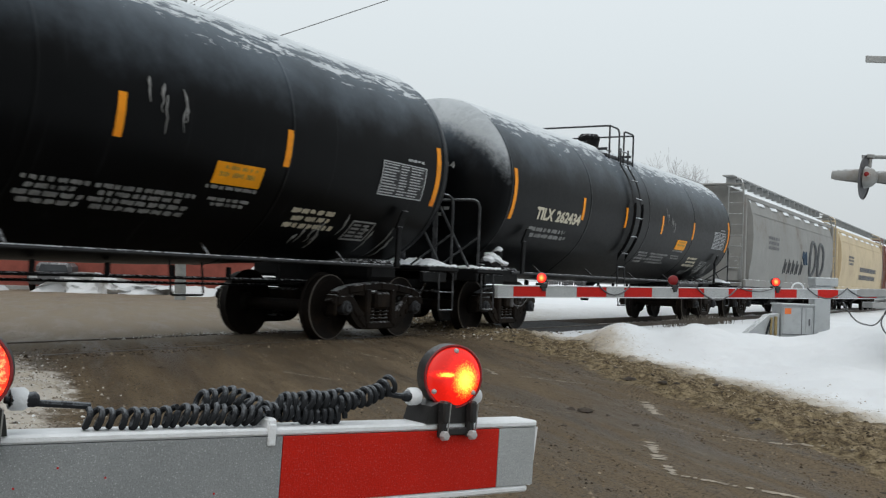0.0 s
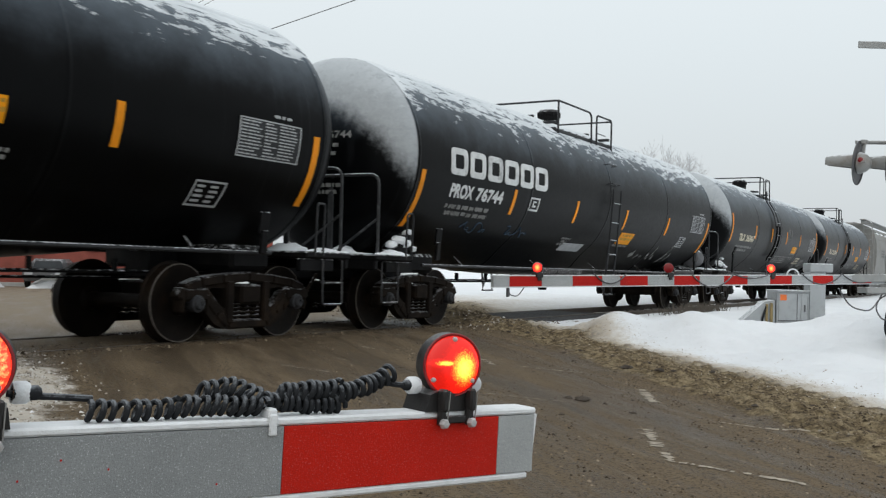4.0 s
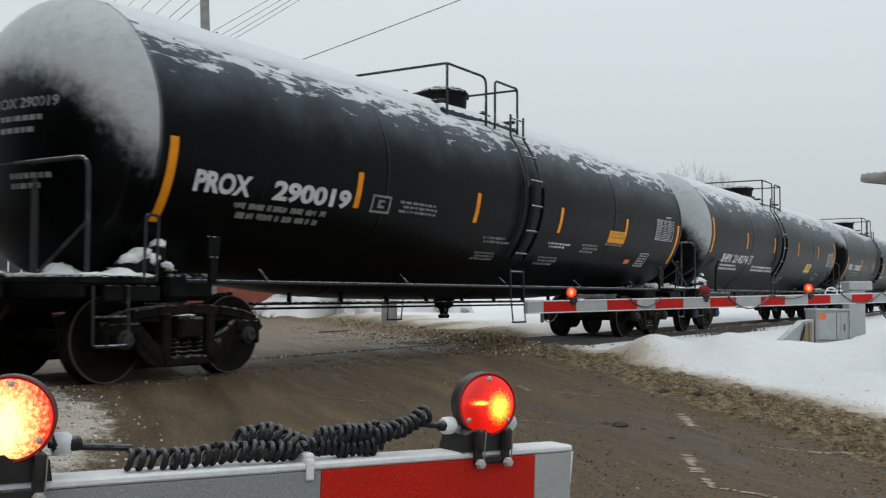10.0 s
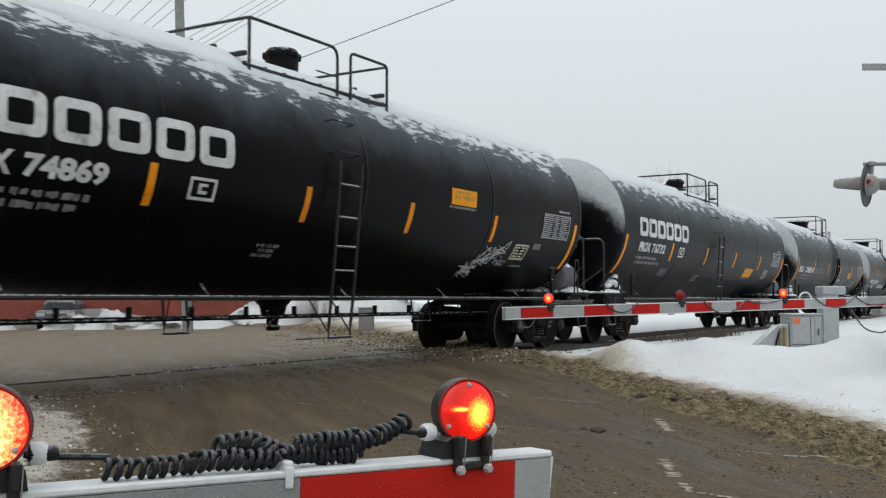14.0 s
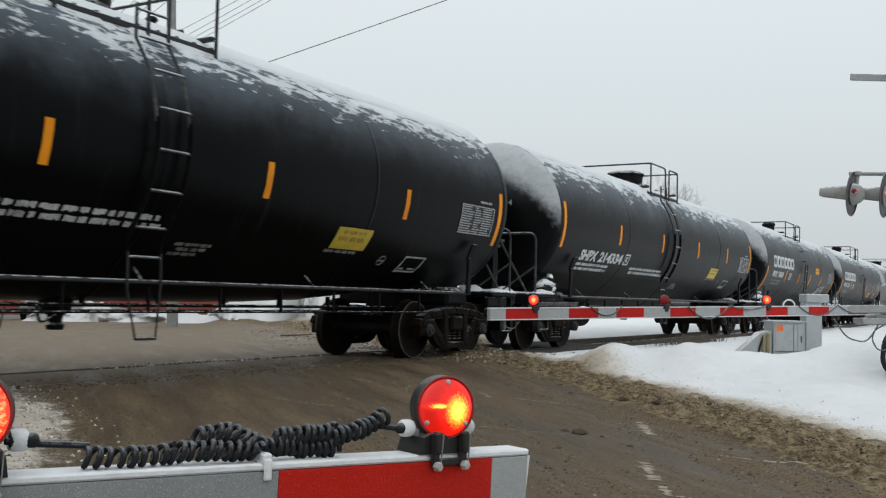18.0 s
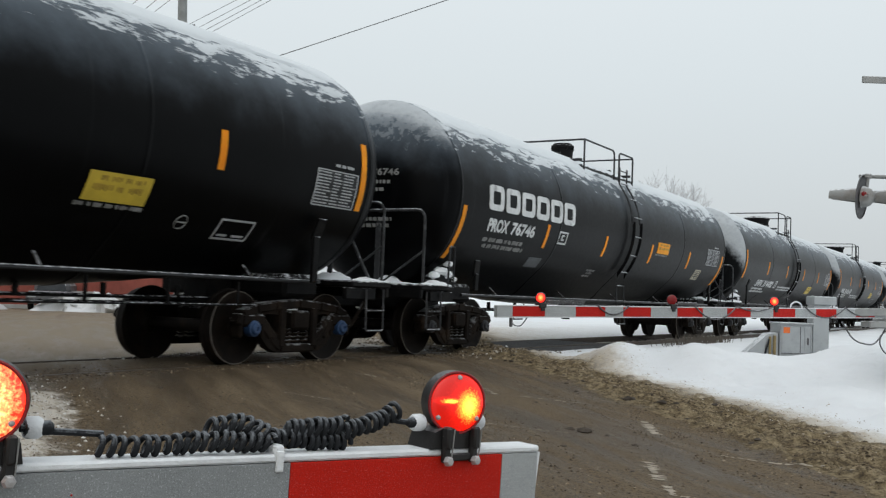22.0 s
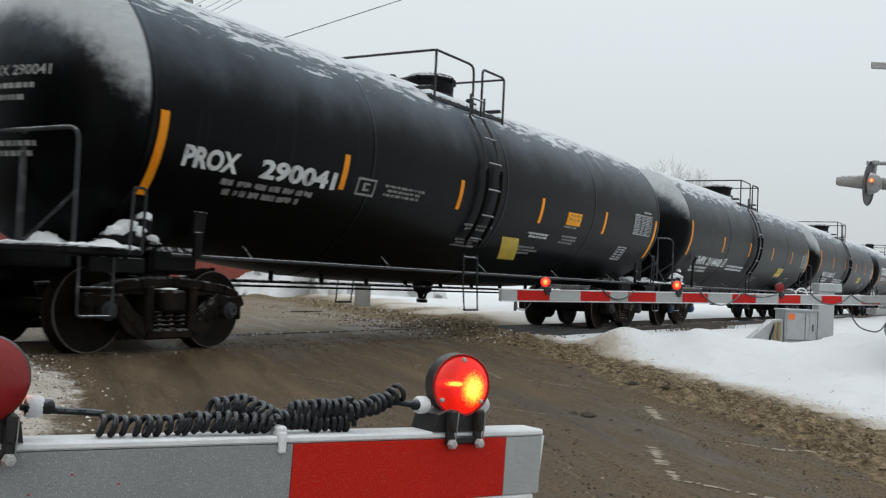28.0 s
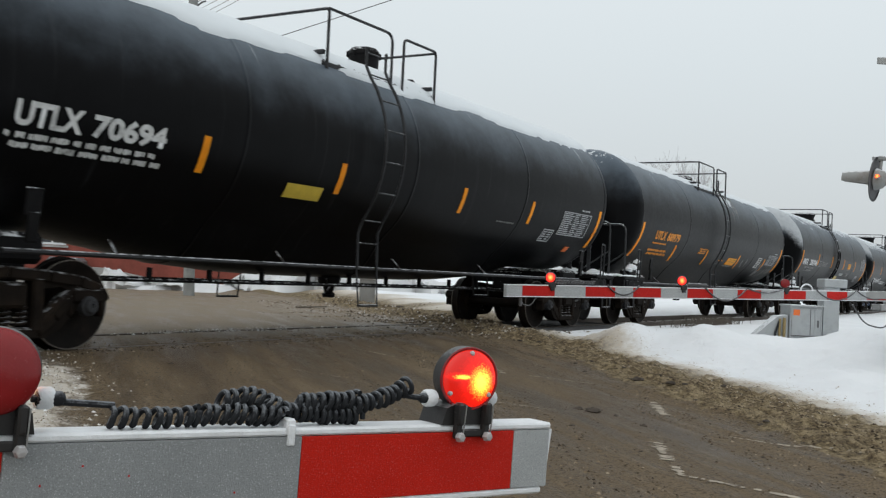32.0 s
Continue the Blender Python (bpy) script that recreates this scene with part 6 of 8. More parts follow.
            part("paint_patch", patch(-1.5, -0.4, 1.30, 1.52, 0.006), "panel", tank, "grey painted-over patch")
            for k in range(2):
                part("scrawl", Build().tube([on_tank(-6.0 + k * 1.6 + 0.02 * i + 0.05 * math.sin(i * 0.61) + 0.05 * math.sin(i * 0.23 + k), arc(1.62) + 0.13 * math.sin(i * 0.37 + k) * math.cos(i * 0.11), 0.006) for i in range(50)], 0.010, 5), "graffiti_blue", tank, "faded blue spray-paint scrawl")
        else:
            part("paint_patch", patch(-4.75, -4.2, 1.55, 1.72, 0.006), "graffiti", tank, "grey painted-over patch")
    elif kind == "T":                                   # cream number, rows of print low on the front half
        mark_common(tank, h, seed, ("gold", 2.42, 3.20, 1.88, 2.12), (-3.95, -1.52, 0.98, 3.55), (2.18, 2.62), (1.99, 2.86), (5.55, 6.68, 2.04, 2.51))
        number(tank, text, "cream_ink", -6.05, -4.02, 2.06, 2.28)
        fine(-6.1, -4.0, 2, 1.70, 1.92)
        for i, (xa, xb, rows) in enumerate(((0.1, 0.9, 4), (0.95, 2.35, 4), (2.5, 3.3, 2), (4.0, 5.1, 3))):
            fine(xa, xb, rows, 1.46 if rows > 2 else 1.62, 1.73, i, "cream_ink" if i == 3 else "grey_ink")
        part("square_mark", table_mark(5.35, 5.9, 1.40, 1.66, seed), "grey_ink", tank)
        smears(tank, ((4.4, 6.6, 1.22, 1.75, 12), (1.2, 2.0, 2.3, 2.9, 5)), seed)
    elif kind == "O":                                   # orange number
        mark_common(tank, h, seed, ("gold", 0.90, 1.80, 1.59, 1.80), (), (2, 2.1), (1.52, 2.34), (5.45, 6.68, 1.74, 2.08))
        for x in (-4.28, -1.47, 1.98, 5.16):
            part("reflector_strip", patch(x + 0.10, x + 0.20, 1.51, 1.92, slant=-0.15), "orange", tank, "slanted amber reflector strip")
        number(tank, text, "orange_ink", -6.05, -4.24, 1.99, 2.21)
        fine(-6.05, -4.8, 1, 1.86, 1.92, 0, "orange_ink")
        fine(-6.1, -4.3, 2, 1.58, 1.75, 3, "orange_ink")
        fine(-2.25, -1.5, 3, 1.78, 1.95, 1, "orange_ink")
        fine(0.0, 0.5, 1, 1.66, 1.70, 2, "orange_ink")
        part("square_mark", table_mark(4.30, 4.74, 1.60, 1.94, seed, 0.03), "white_ink", tank)
        smears(tank, ((4.6, 6.7, 1.25, 1.85, 16), (2.4, 3.4, 1.55, 1.85, 4), (-0.9, 4.4, 1.10, 1.30, 16), (0.5, 1.5, 2.9, 3.9, 5)), seed)
        smears(tank, ((0.1, 1.2, 3.35, 4.0, 26),), seed + 1, "tank_snow")
    elif kind == "U":                                   # white number, plain front half
        mark_common(tank, h, seed, None, (-4.2, -1.72, 1.47, 3.93), (1.88, 2.30), (1.58, 2.37), (5.3, 6.6, 1.77, 2.24))
        number(tank, text, "white_ink", -6.55, -4.77, 2.06, 2.30)
        fine(-6.6, -4.3, 2, 1.82, 2.00, 0, "white_ink")
        part("warning_plate", patch(-2.70, -2.0, 1.75, 1.93, 0.008), "lemon", tank, "worn yellow plate")
        fine(2.8, 3.5, 1, 1.82, 1.86, 1)
        part("square_mark", table_mark(4.72, 5.16, 1.60, 1.84, seed), "panel", tank)
        part("warning_sticker", patch(6.15, 6.33, 1.45, 1.55, 0.008), "sticker", tank, "small red sticker")


LONG, SHORT, HL, HS = 14.0, 12.58, 7.85, 7.20
FLEET = [   # rear axle along the track at the start, kind, number, paint, snow on the crown, its reach
    (2.85, "T", "TILX 262434", "tank_short", 0.05, 26), (-13.80, "T", "TILX 262467", "tank_short", 0.045, 24),
    (-31.90, "L", "PROX 76744", "tank", 0.04, 24), (-49.85, "P", "PROX 290023", "tank_thin", 0.05, 28),
    (-68.02, "S", "SHPX 214274", "tank_heavy", 0.07, 34), (-86.10, "P", "PROX 290019", "tank_heavy", 0.07, 34),
    (-104.19, "L", "PROX 76732", "tank_heavy_thin", 0.06, 38), (-121.0, "L", "PROX 74869", "tank_short_heavy", 0.06, 34),
    (-139.2, "S", "SHPX 214334", "tank", 0.06, 30), (-157.35, "S", "SHPX 214482", "tank", 0.06, 33),
    (-175.6, "L", "PROX 76746", "tank_clean", 0.05, 36), (-193.77, "S", "SHPX 214359", "tank_thin", 0.06, 30),
    (-211.9, "S", "SHPX 214468", "tank_thin", 0.06, 27), (-230.15, "P", "PROX 290041", "tank_patchy", 0.05, 20),
    (-247.35, "O", "UTLX 68979", "tank_short_light", 0.05, 33), (-264.05, "U", "UTLX 70694", "tank_short_light", 0.09, 41),
]
LOOKS = {"S": "black tank car, white number low on its side, snowy crown", "P": "black tank car with a white number and amber plate, snowy crown",
         "L": "black tank car with a large pale owner's mark, snowy crown", "T": "shorter black tank car with a cream number, snow on top",
         "O": "black tank car with an orange number, little snow", "U": "plain black tank car with a white number, thin snow"}
TOPS = {"S": (-1.10, 1.16, -0.63, (-0.10, 0.47, 0.40), 4.55, 0.75), "P": (-1.70, 0.62, -0.65, (-0.15, 0.42, 0.40), 4.53, 0.80),
        "L": (-1.80, 1.17, -0.50, (0.05, 0.24, 0.42), 4.38, 0.90), "T": (-1.50, 0.02, -1.05, (-0.15, 0.24, 0.40), 4.46, 0.62),
        "O": (-1.85, 0.88, -0.80, (-0.10, 0.30, 0.22), 4.52, 0.95), "U": (-1.75, 0.95, -0.90, (0.50, 0.24, 0.46), 4.52, 0.90)}
LADDERS = {"PROX 76744": 0.08, "PROX 76746": 0.05, "PROX 76732": -0.55, "PROX 290023": 0.05, "PROX 290019": 0.25, "SHPX 214482": 0.0}
MANWAYS = {"PROX 76746": -0.62, "PROX 76732": 0.36}
first = {}
for k_, (a1, kind_, num, paint, thick, reach) in enumerate(FLEET):
    lt, half = (SHORT, HS) if "short" in paint else (LONG, HL)
    steps_ = "P" if "76746" in num else kind_
    key = (kind_, lt, steps_)
    if key in first:
        car = copy_thing(first[key], Matrix.Identity(4))
    else:
        car = first[key] = tank_car(kind_, lt, half, steps_, *TOPS[kind_])[0]
    CARS.append((car, a1 + (lt + WB) / 2))
for k_, ((car, _), (a1, kind_, num, paint, thick, reach)) in enumerate(zip(CARS, FLEET)):
    half = HS if "short" in paint else HL
    tank = next(o for o in car.children if o.name.startswith("tank"))
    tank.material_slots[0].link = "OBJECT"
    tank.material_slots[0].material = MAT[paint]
    for o in car.children:
        if o.name.startswith("ladder") and num in LADDERS:
            o.location.x = LADDERS[num]
        if o.name.startswith("manway") and num in MANWAYS:
            o.location.x += MANWAYS[num]
    tagged(car, LOOKS[kind_], "tank car", "tank cars of the freight train")
    part("snow_cover", snow_cap(half - 0.05, thick * 0.5, reach + (9 if 4 <= k_ <= 10 else 6), 3 + k_), "tank_snow", tank, "ragged snow along the crown")
    decorate(kind_, num, tank, half, 20 + k_ * 11)
    if "76732" in num:                             # icicles under the safety pipe beside the ladder
        rnd = random.Random(4)
        for i in range(9):
            part("icicle", Build().lathe([(0, 0.05), (rnd.uniform(0.05, 0.14), 0.035), (0.04, 0.0), (0.012, -rnd.uniform(0.05, 0.12)), (0, -rnd.uniform(0.13, 0.24))], 7, pose(-0.9 + i * 0.27 + rnd.uniform(-0.08, 0.08), -1.23, 0.98), close=False), "ice", car, "rough icicle under the pipe")
    if kind_ == "L" and "76746" not in num:        # a drum on the leading platform, capped with snow
        drum = part("air_drum", Build().lathe([(0, -0.36), (0.17, -0.36), (0.245, -0.31), (0.26, -0.24), (0.26, 0.24), (0.245, 0.31), (0.17, 0.36), (0, 0.36)], 24, pose(0, 0, 0, 0, 90, 0), close=False), "dark_grey", car, "dark air drum", pose(half + 0.35, -0.92, 1.42))
        part("snow_lump", Build().lathe([(0, 0.30), (0.5, 0.26), (0.85, 0.12), (1.0, -0.1)], 16, pose(0.02, 0, 0.19) @ Matrix.Diagonal((0.34, 0.2, 0.35, 1)), close=False), "snow", drum, "cap of snow")
    if kind_ in "OU":                              # a slimmer shell
        tank.scale = (1.0, 0.94, 0.94)
        for o in list(car.children):
            if o.name.startswith(("walk_platform", "manway", "relief_valve")):
                o.location.z -= 0.14
            if o.name.startswith("air_reservoir"):
                bpy.data.objects.remove(o)
    if kind_ in "LPT" or "214274" in num:          # no reservoir on these
        for o in list(car.children):
            if o.name.startswith("air_reservoir"):
                bpy.data.objects.remove(o)
    if "214468" in num:                            # this one carries it behind the leading truck
        for o in car.children:
            if o.name.startswith("air_reservoir"):
                o.rotation_euler.z = math.pi
    if k_ in (4, 11, 12):
        for tr in (o for o in car.children if o.name.startswith("truck")):
            for c in tr.children:
                if c.name.startswith("bearing_cap") and c.location.y < 0:
                    c.material_slots[0].link = "OBJECT"
                    c.material_slots[0].material = MAT["cap_blue"]


def hopper(paint, label, seed, scrawl):
    """A covered hopper: bulging sides, slope sheets, roof walk, end ladders, three bays below."""
    car = thing("hopper_car", Matrix.Identity(4), label, "hopper car", "covered hoppers of the freight train")
    lt, hl = 12.9, 7.35
    prof = [(-1.48, 1.10), (-1.50, 1.5), (-1.58, 2.0), (-1.61, 2.6), (-1.58, 3.2), (-1.46, 3.68), (-1.22, 4.02), (-0.80, 4.22), (0.0, 4.30)]
    prof += [(-y, z) for y, z in reversed(prof[:-1])]
    b = Build()
    n = len(prof)
    xs = [-hl, -hl + 0.02, hl - 0.02, hl]
    sl = 1.3
    vs = []
    for x in np.linspace(-hl, hl, 9):
        vs += [(x, y, z) for y, z in prof]
    fs = []
    for j in range(8):
        for i in range(n - 1):
            fs.append((j * n + i, (j + 1) * n + i, (j + 1) * n + i + 1, j * n + i + 1))
        fs.append((j * n, j * n + n - 1, (j + 1) * n + n - 1, (j + 1) * n))
    fs += [tuple(range(n)), tuple(reversed(range(8 * n, 9 * n)))]
    b.add(vs, fs)
    body = part("body", b, paint, car, "bulging steel hopper body")
    side_ = Build()
    for k in (-1, 1):
        side_.box((0, k * 1.52, 1.13), (2 * hl + 1.4, 0.10, 0.24), 0.02)
        side_.box((0, k * 1.40, 3.86), (2 * hl + 0.6, 0.08, 0.14), 0.02)
        for x in (-hl - 0.55, hl + 0.55):
            side_.box((x, k * 1.45, 2.45), (0.14, 0.12, 2.9), 0.02)
    part("side_sill", side_, paint, car)
    for s in (-1, 1):
        e = Build().plate([(0, 1.2), (0.75, 1.2), (0.05, 2.6), (0, 2.6)], 2.6, pose(s * hl, 0, 0, 0, 0, 0 if s > 0 else 180))
        e.box((s * (hl + 0.62), 0, 1.08), (0.5, 2.9, 0.12), 0.02)
        ends = part("end_slope", e, paint, car)
        lad = Build()
        for y in (-1.42, -0.95):
            lad.tube([(s * (hl + 0.62), y, 1.0), (s * (hl + 0.62), y, 4.15)], 0.018, 6)
        for i in range(9):
            z = 1.25 + i * 0.34
            lad.tube([(s * (hl + 0.62), -1.42, z), (s * (hl + 0.62), -0.95, z)], 0.014, 6)
        part("end_ladder", lad, "grey_paint", car, "steel end ladder")
        rl = Build().tube(bend([(s * (hl + 0.64), -1.42, 3.9), (s * (hl + 0.5), -1.35, 4.35), (s * (hl - 0.1), -1.0, 4.5)], 0.2), 0.025, 6)
        rl.bar((s * (hl + 0.35), -1.3, 4.24), (s * (hl + 0.35), 1.3, 4.24), 0.45, 0.04)
        part("roof_step", rl, paint, car)
    w = Build()
    for y in (-0.85, 0.85):
        w.box((0, y, 4.52), (2 * hl + 0.9, 0.34, 0.04), 0.006)
        for i in range(17):
            w.box((-hl + i * hl / 8, y, 4.40), (0.05, 0.30, 0.22))
    part("roof_walk", w, "grey_paint", car, "grated roof walk on brackets")
    hb = Build()
    for x in (-hl * 0.62, 0, hl * 0.62):
        hb.box((x, 0, 4.36), (3.9, 0.62, 0.12), 0.03)
    part("hatch", hb, paint, car, "long roof hatch")
    bay = Build()
    for x in (-3.6, 0, 3.6):
        bay.add([(x - 1.5, -1.3, 1.2), (x + 1.5, -1.3, 1.2), (x + 1.5, 1.3, 1.2), (x - 1.5, 1.3, 1.2), (x - 0.35, -0.5, 0.42), (x + 0.35, -0.5, 0.42), (x + 0.35, 0.5, 0.42), (x - 0.35, 0.5, 0.42)],
                [(0, 1, 5, 4), (1, 2, 6, 5), (2, 3, 7, 6), (3, 0, 4, 7), (4, 5, 6, 7)])
        bay.box((x, 0, 0.42), (0.9, 0.9, 0.12), 0.02)
    part("discharge_bay", bay, "black", car, "hopper bays below the body")
    cap = Build()
    for k in (-1, 1):
        m_ = 24
        vs = []
        for i in range(m_ + 1):
            x = -hl + 0.1 + (2 * hl - 0.2) * i / m_
            vs += [(x, k * (1.47 - 0.06 * math.sin(i * 1.9)), 3.67), (x, k * 1.20, 4.075 + 0.02 * math.sin(i)), (x, k * 0.80, 4.27)]
        fs = []
        for i in range(m_):
            for j in range(2):
                q = (3 * i + j, 3 * i + j + 1, 3 * i + j + 4, 3 * i + j + 3)
                fs.append(q if k < 0 else tuple(reversed(q)))
        cap.add(vs, fs)
    part("snow_cover", cap, "snow", car, "snow along the roof's shoulders")
    for s in (-1, 1):
        truck(car, s * lt / 2)
        c = Build().box((s * (lt / 2 + 1.5), 0, 0.88), (1.2, 0.2, 0.24), 0.03).box((s * (lt / 2 + 2.0), 0, 0.88), (0.28, 0.3, 0.30), 0.05)
        part("coupler", c, "frame", car, "rusty knuckle coupler")
        part("stub_sill", Build().box((s * (lt / 2), 0, 0.95), (2.6, 0.45, 0.34), 0.02).box((s * lt / 2, 0, 1.06), (0.5, 2.6, 0.2), 0.03), "black", car)
    rnd = random.Random(seed)

    def on_side(x, z):
        return (x, -np.interp(z, [1.1, 1.5, 2.0, 2.6, 3.2, 3.68], [1.48, 1.50, 1.58, 1.61, 1.58, 1.46]) - 0.012, z)

    def bars(x0, x1, rows, z0, z1):
        q = Build()
        hs = (z1 - z0) / rows
        for r in range(rows):
            x = x0
            while x < x1 - 0.1:
                wd = min(rnd.uniform(0.15, 0.4), x1 - x)
                za, zb = z1 - hs * r - hs * 0.6, z1 - hs * r
                q.add([on_side(x, za), on_side(x + wd, za), on_side(x + wd, zb), on_side(x, zb)], [(0, 1, 2, 3)])
                x += wd + 0.08
        return q

    part("small_print", bars(-5.2, -3.6, 3, 2.25, 2.75), "dark_grey", car)
    for i in range(3):
        part("side_seam", Build().bar((-hl, -1.53 - 0.02, 3.36 - i * 0.09), (hl, -1.53 - 0.02, 3.36 - i * 0.09), 0.02, 0.02), paint, car)
    if scrawl:
        for x0, w_, hgt in ((1.9, 1.35, 1.35), (3.6, 1.35, 1.35)):
            loop = [on_side(x0 + w_ * 0.5 * (1 + 0.9 * math.cos(a)), 2.25 + hgt * 0.5 * math.sin(a)) for a in np.linspace(0, 2 * math.pi, 24)]
            part("scrawl", Build().tube(loop, 0.07, 5), "graffiti", car, "large dark spray-painted loop")
        for x0 in (-2.6, -1.9, -1.2, -0.5, 0.3):
            part("scrawl", Build().tube([on_side(x0, 1.55), on_side(x0 + 0.12, 2.05), on_side(x0 + 0.3, 1.6), on_side(x0 + 0.42, 1.95)], 0.03, 5), "graffiti", car, "dark spray-painted scrawl")
        part("scrawl", Build().tube([on_side(0.6 + 0.1 * i, 2.2 + 0.25 * math.sin(i * 1.3)) for i in range(10)], 0.05, 5), "graffiti_blue", car, "blue spray-painted scrawl")
    else:
        part("small_print", bars(-1.5, 4.6, 2, 1.5, 2.3), "dark_grey", car, "faded dark markings")
    return car


for k_, (paint_, lab_, scr_) in enumerate((("hop_grey", "grey covered hopper car with graffiti and a snowy roof", True), ("hop_tan", "tan covered hopper car with a snowy roof", False),
                                         ("hop_brown", "brown covered hopper car with a snowy roof", False), ("hop_grey", "grey covered hopper car far down the train", False))):
    CARS.append((hopper(paint_, lab_, 60 + k_, scr_), 27.1 + k_ * 17.1))


# ---- near crossing gate: an arm that ends before the eye ----
ARM_AZ, ARM_DIP = 37.24, -2.02
near_m = pose(-0.2032, 1.4370, 0.6868, 0, 0, ARM_AZ) @ pose(0, 0, 0, 0, -ARM_DIP, 0)   # origin: top corner of the last red stripe; x to the tip, -y to the eye
T_ARM, H_ARM, STRIPE = 0.050, 0.0985, 0.406


def gate_arm(name, m, stripes, x_tip, height_, thick, label, lip=0.011):
    """A striped arm: a core, sheeting panels on both faces, white edge lips, a slanted tip."""
    arm = thing(name, m, label, "crossing gate", "crossing gates")
    x0 = -stripes * STRIPE
    core = Build().plate([(x0, -height_ + 0.002), (x_tip - 0.012, -height_ + 0.002), (x_tip - 0.002, -0.002), (x0, -0.002)], thick - 0.006, pose(0, thick / 2, 0))
    part("core", core, "galv", arm, "flat aluminium arm core")
    edge = Build()
    edge.box(((x0 + x_tip) / 2, thick / 2, lip / 2), (x_tip - x0, thick + 0.006, lip), 0.003)
    edge.box(((x0 + x_tip - 0.014) / 2, thick / 2, -height_ - lip / 2), (x_tip - 0.014 - x0, thick + 0.006, lip), 0.003)
    edge.plate([(x_tip - 0.013, -height_), (x_tip - 0.008, -height_), (x_tip + 0.002, 0), (x_tip - 0.003, 0)], thick + 0.004, pose(0, thick / 2, 0))
    part("edge_trim", edge, "white_edge", arm, "frosted white edge trim")
    cuts = [x_tip - 0.004, STRIPE] + [STRIPE - STRIPE * (i + 1) for i in range(stripes + 1)]
    red = False
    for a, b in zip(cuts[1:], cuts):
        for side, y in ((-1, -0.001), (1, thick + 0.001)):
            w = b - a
            # the white panel at the tip is paler than the others
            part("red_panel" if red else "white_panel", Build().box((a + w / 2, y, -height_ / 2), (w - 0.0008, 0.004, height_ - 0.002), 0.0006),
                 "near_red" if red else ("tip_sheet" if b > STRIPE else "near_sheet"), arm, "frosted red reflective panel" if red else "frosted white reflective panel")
        red = not red
    return arm


arm = gate_arm("crossing_gate", near_m, 14, 0.492, H_ARM, T_ARM, "lowered crossing gate arm, red and white reflective stripes, frosted")
part("cord_clip", Build().box((0, T_ARM / 2, 0.006), (0.014, T_ARM + 0.012, 0.018), 0.003).box((0, -0.006, -0.008), (0.012, 0.005, 0.030), 0.002), "white_edge", arm, "pale plastic cord clip", pose(-0.020, 0, 0.010))
# the arm's mechanism and mast, behind the eye
base_m = near_m @ pose(-14 * STRIPE, 0.02, -0.05)
bx, by, bz = base_m.translation
nm = thing("signal_mast", pose(bx, by, 0, 0, 0, ARM_AZ), "grey mast and mechanism of the near crossing gate", "signal mast")
part("pole", Build().lathe([(0.0, height(bx, by) - 0.2), (0.075, height(bx, by) - 0.2), (0.075, 3.2), (0.0, 3.2)], 20, pose(-0.3, 0.25, 0), close=False), "grey_paint", nm, "grey steel mast")
part("gate_mechanism", Build().box((-0.30, 0.02, bz), (0.46, 0.36, 0.5), 0.04).box((0.0, 0.02, bz), (0.24, 0.08, 0.12), 0.01), "grey_paint", nm, "grey gate mechanism case")
# the lamp's red reflections on the sheeting, laid on as tiny discs
for x, z in ((-0.31, -0.03), (-0.25, -0.045), (-0.10, -0.075), (-0.36, -0.052), (0.04, -0.088)):
    part("red_speck", Build().lathe([(0.0, 0.0), (0.0016, 0.0), (0.001, 0.0004), (0.0, 0.0006)], 6, pose(x, -0.0035, z, 90, 0, 0), close=False), "red_sheet", arm)


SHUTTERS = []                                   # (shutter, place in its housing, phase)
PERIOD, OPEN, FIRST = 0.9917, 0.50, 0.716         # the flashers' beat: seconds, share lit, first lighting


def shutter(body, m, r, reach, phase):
    """A dull red shutter, added to darken the lamp: it swings round a flasher's bulb, before the one lens, then before
    the other.
    """
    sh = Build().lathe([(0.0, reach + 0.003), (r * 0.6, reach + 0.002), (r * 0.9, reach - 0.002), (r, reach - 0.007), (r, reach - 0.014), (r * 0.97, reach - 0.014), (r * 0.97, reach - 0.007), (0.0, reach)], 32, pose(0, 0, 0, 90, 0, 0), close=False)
    ob = part("flash_shutter", sh, "dull_red", body, "added dull red cover that darkens the flasher", m)
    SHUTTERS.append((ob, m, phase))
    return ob


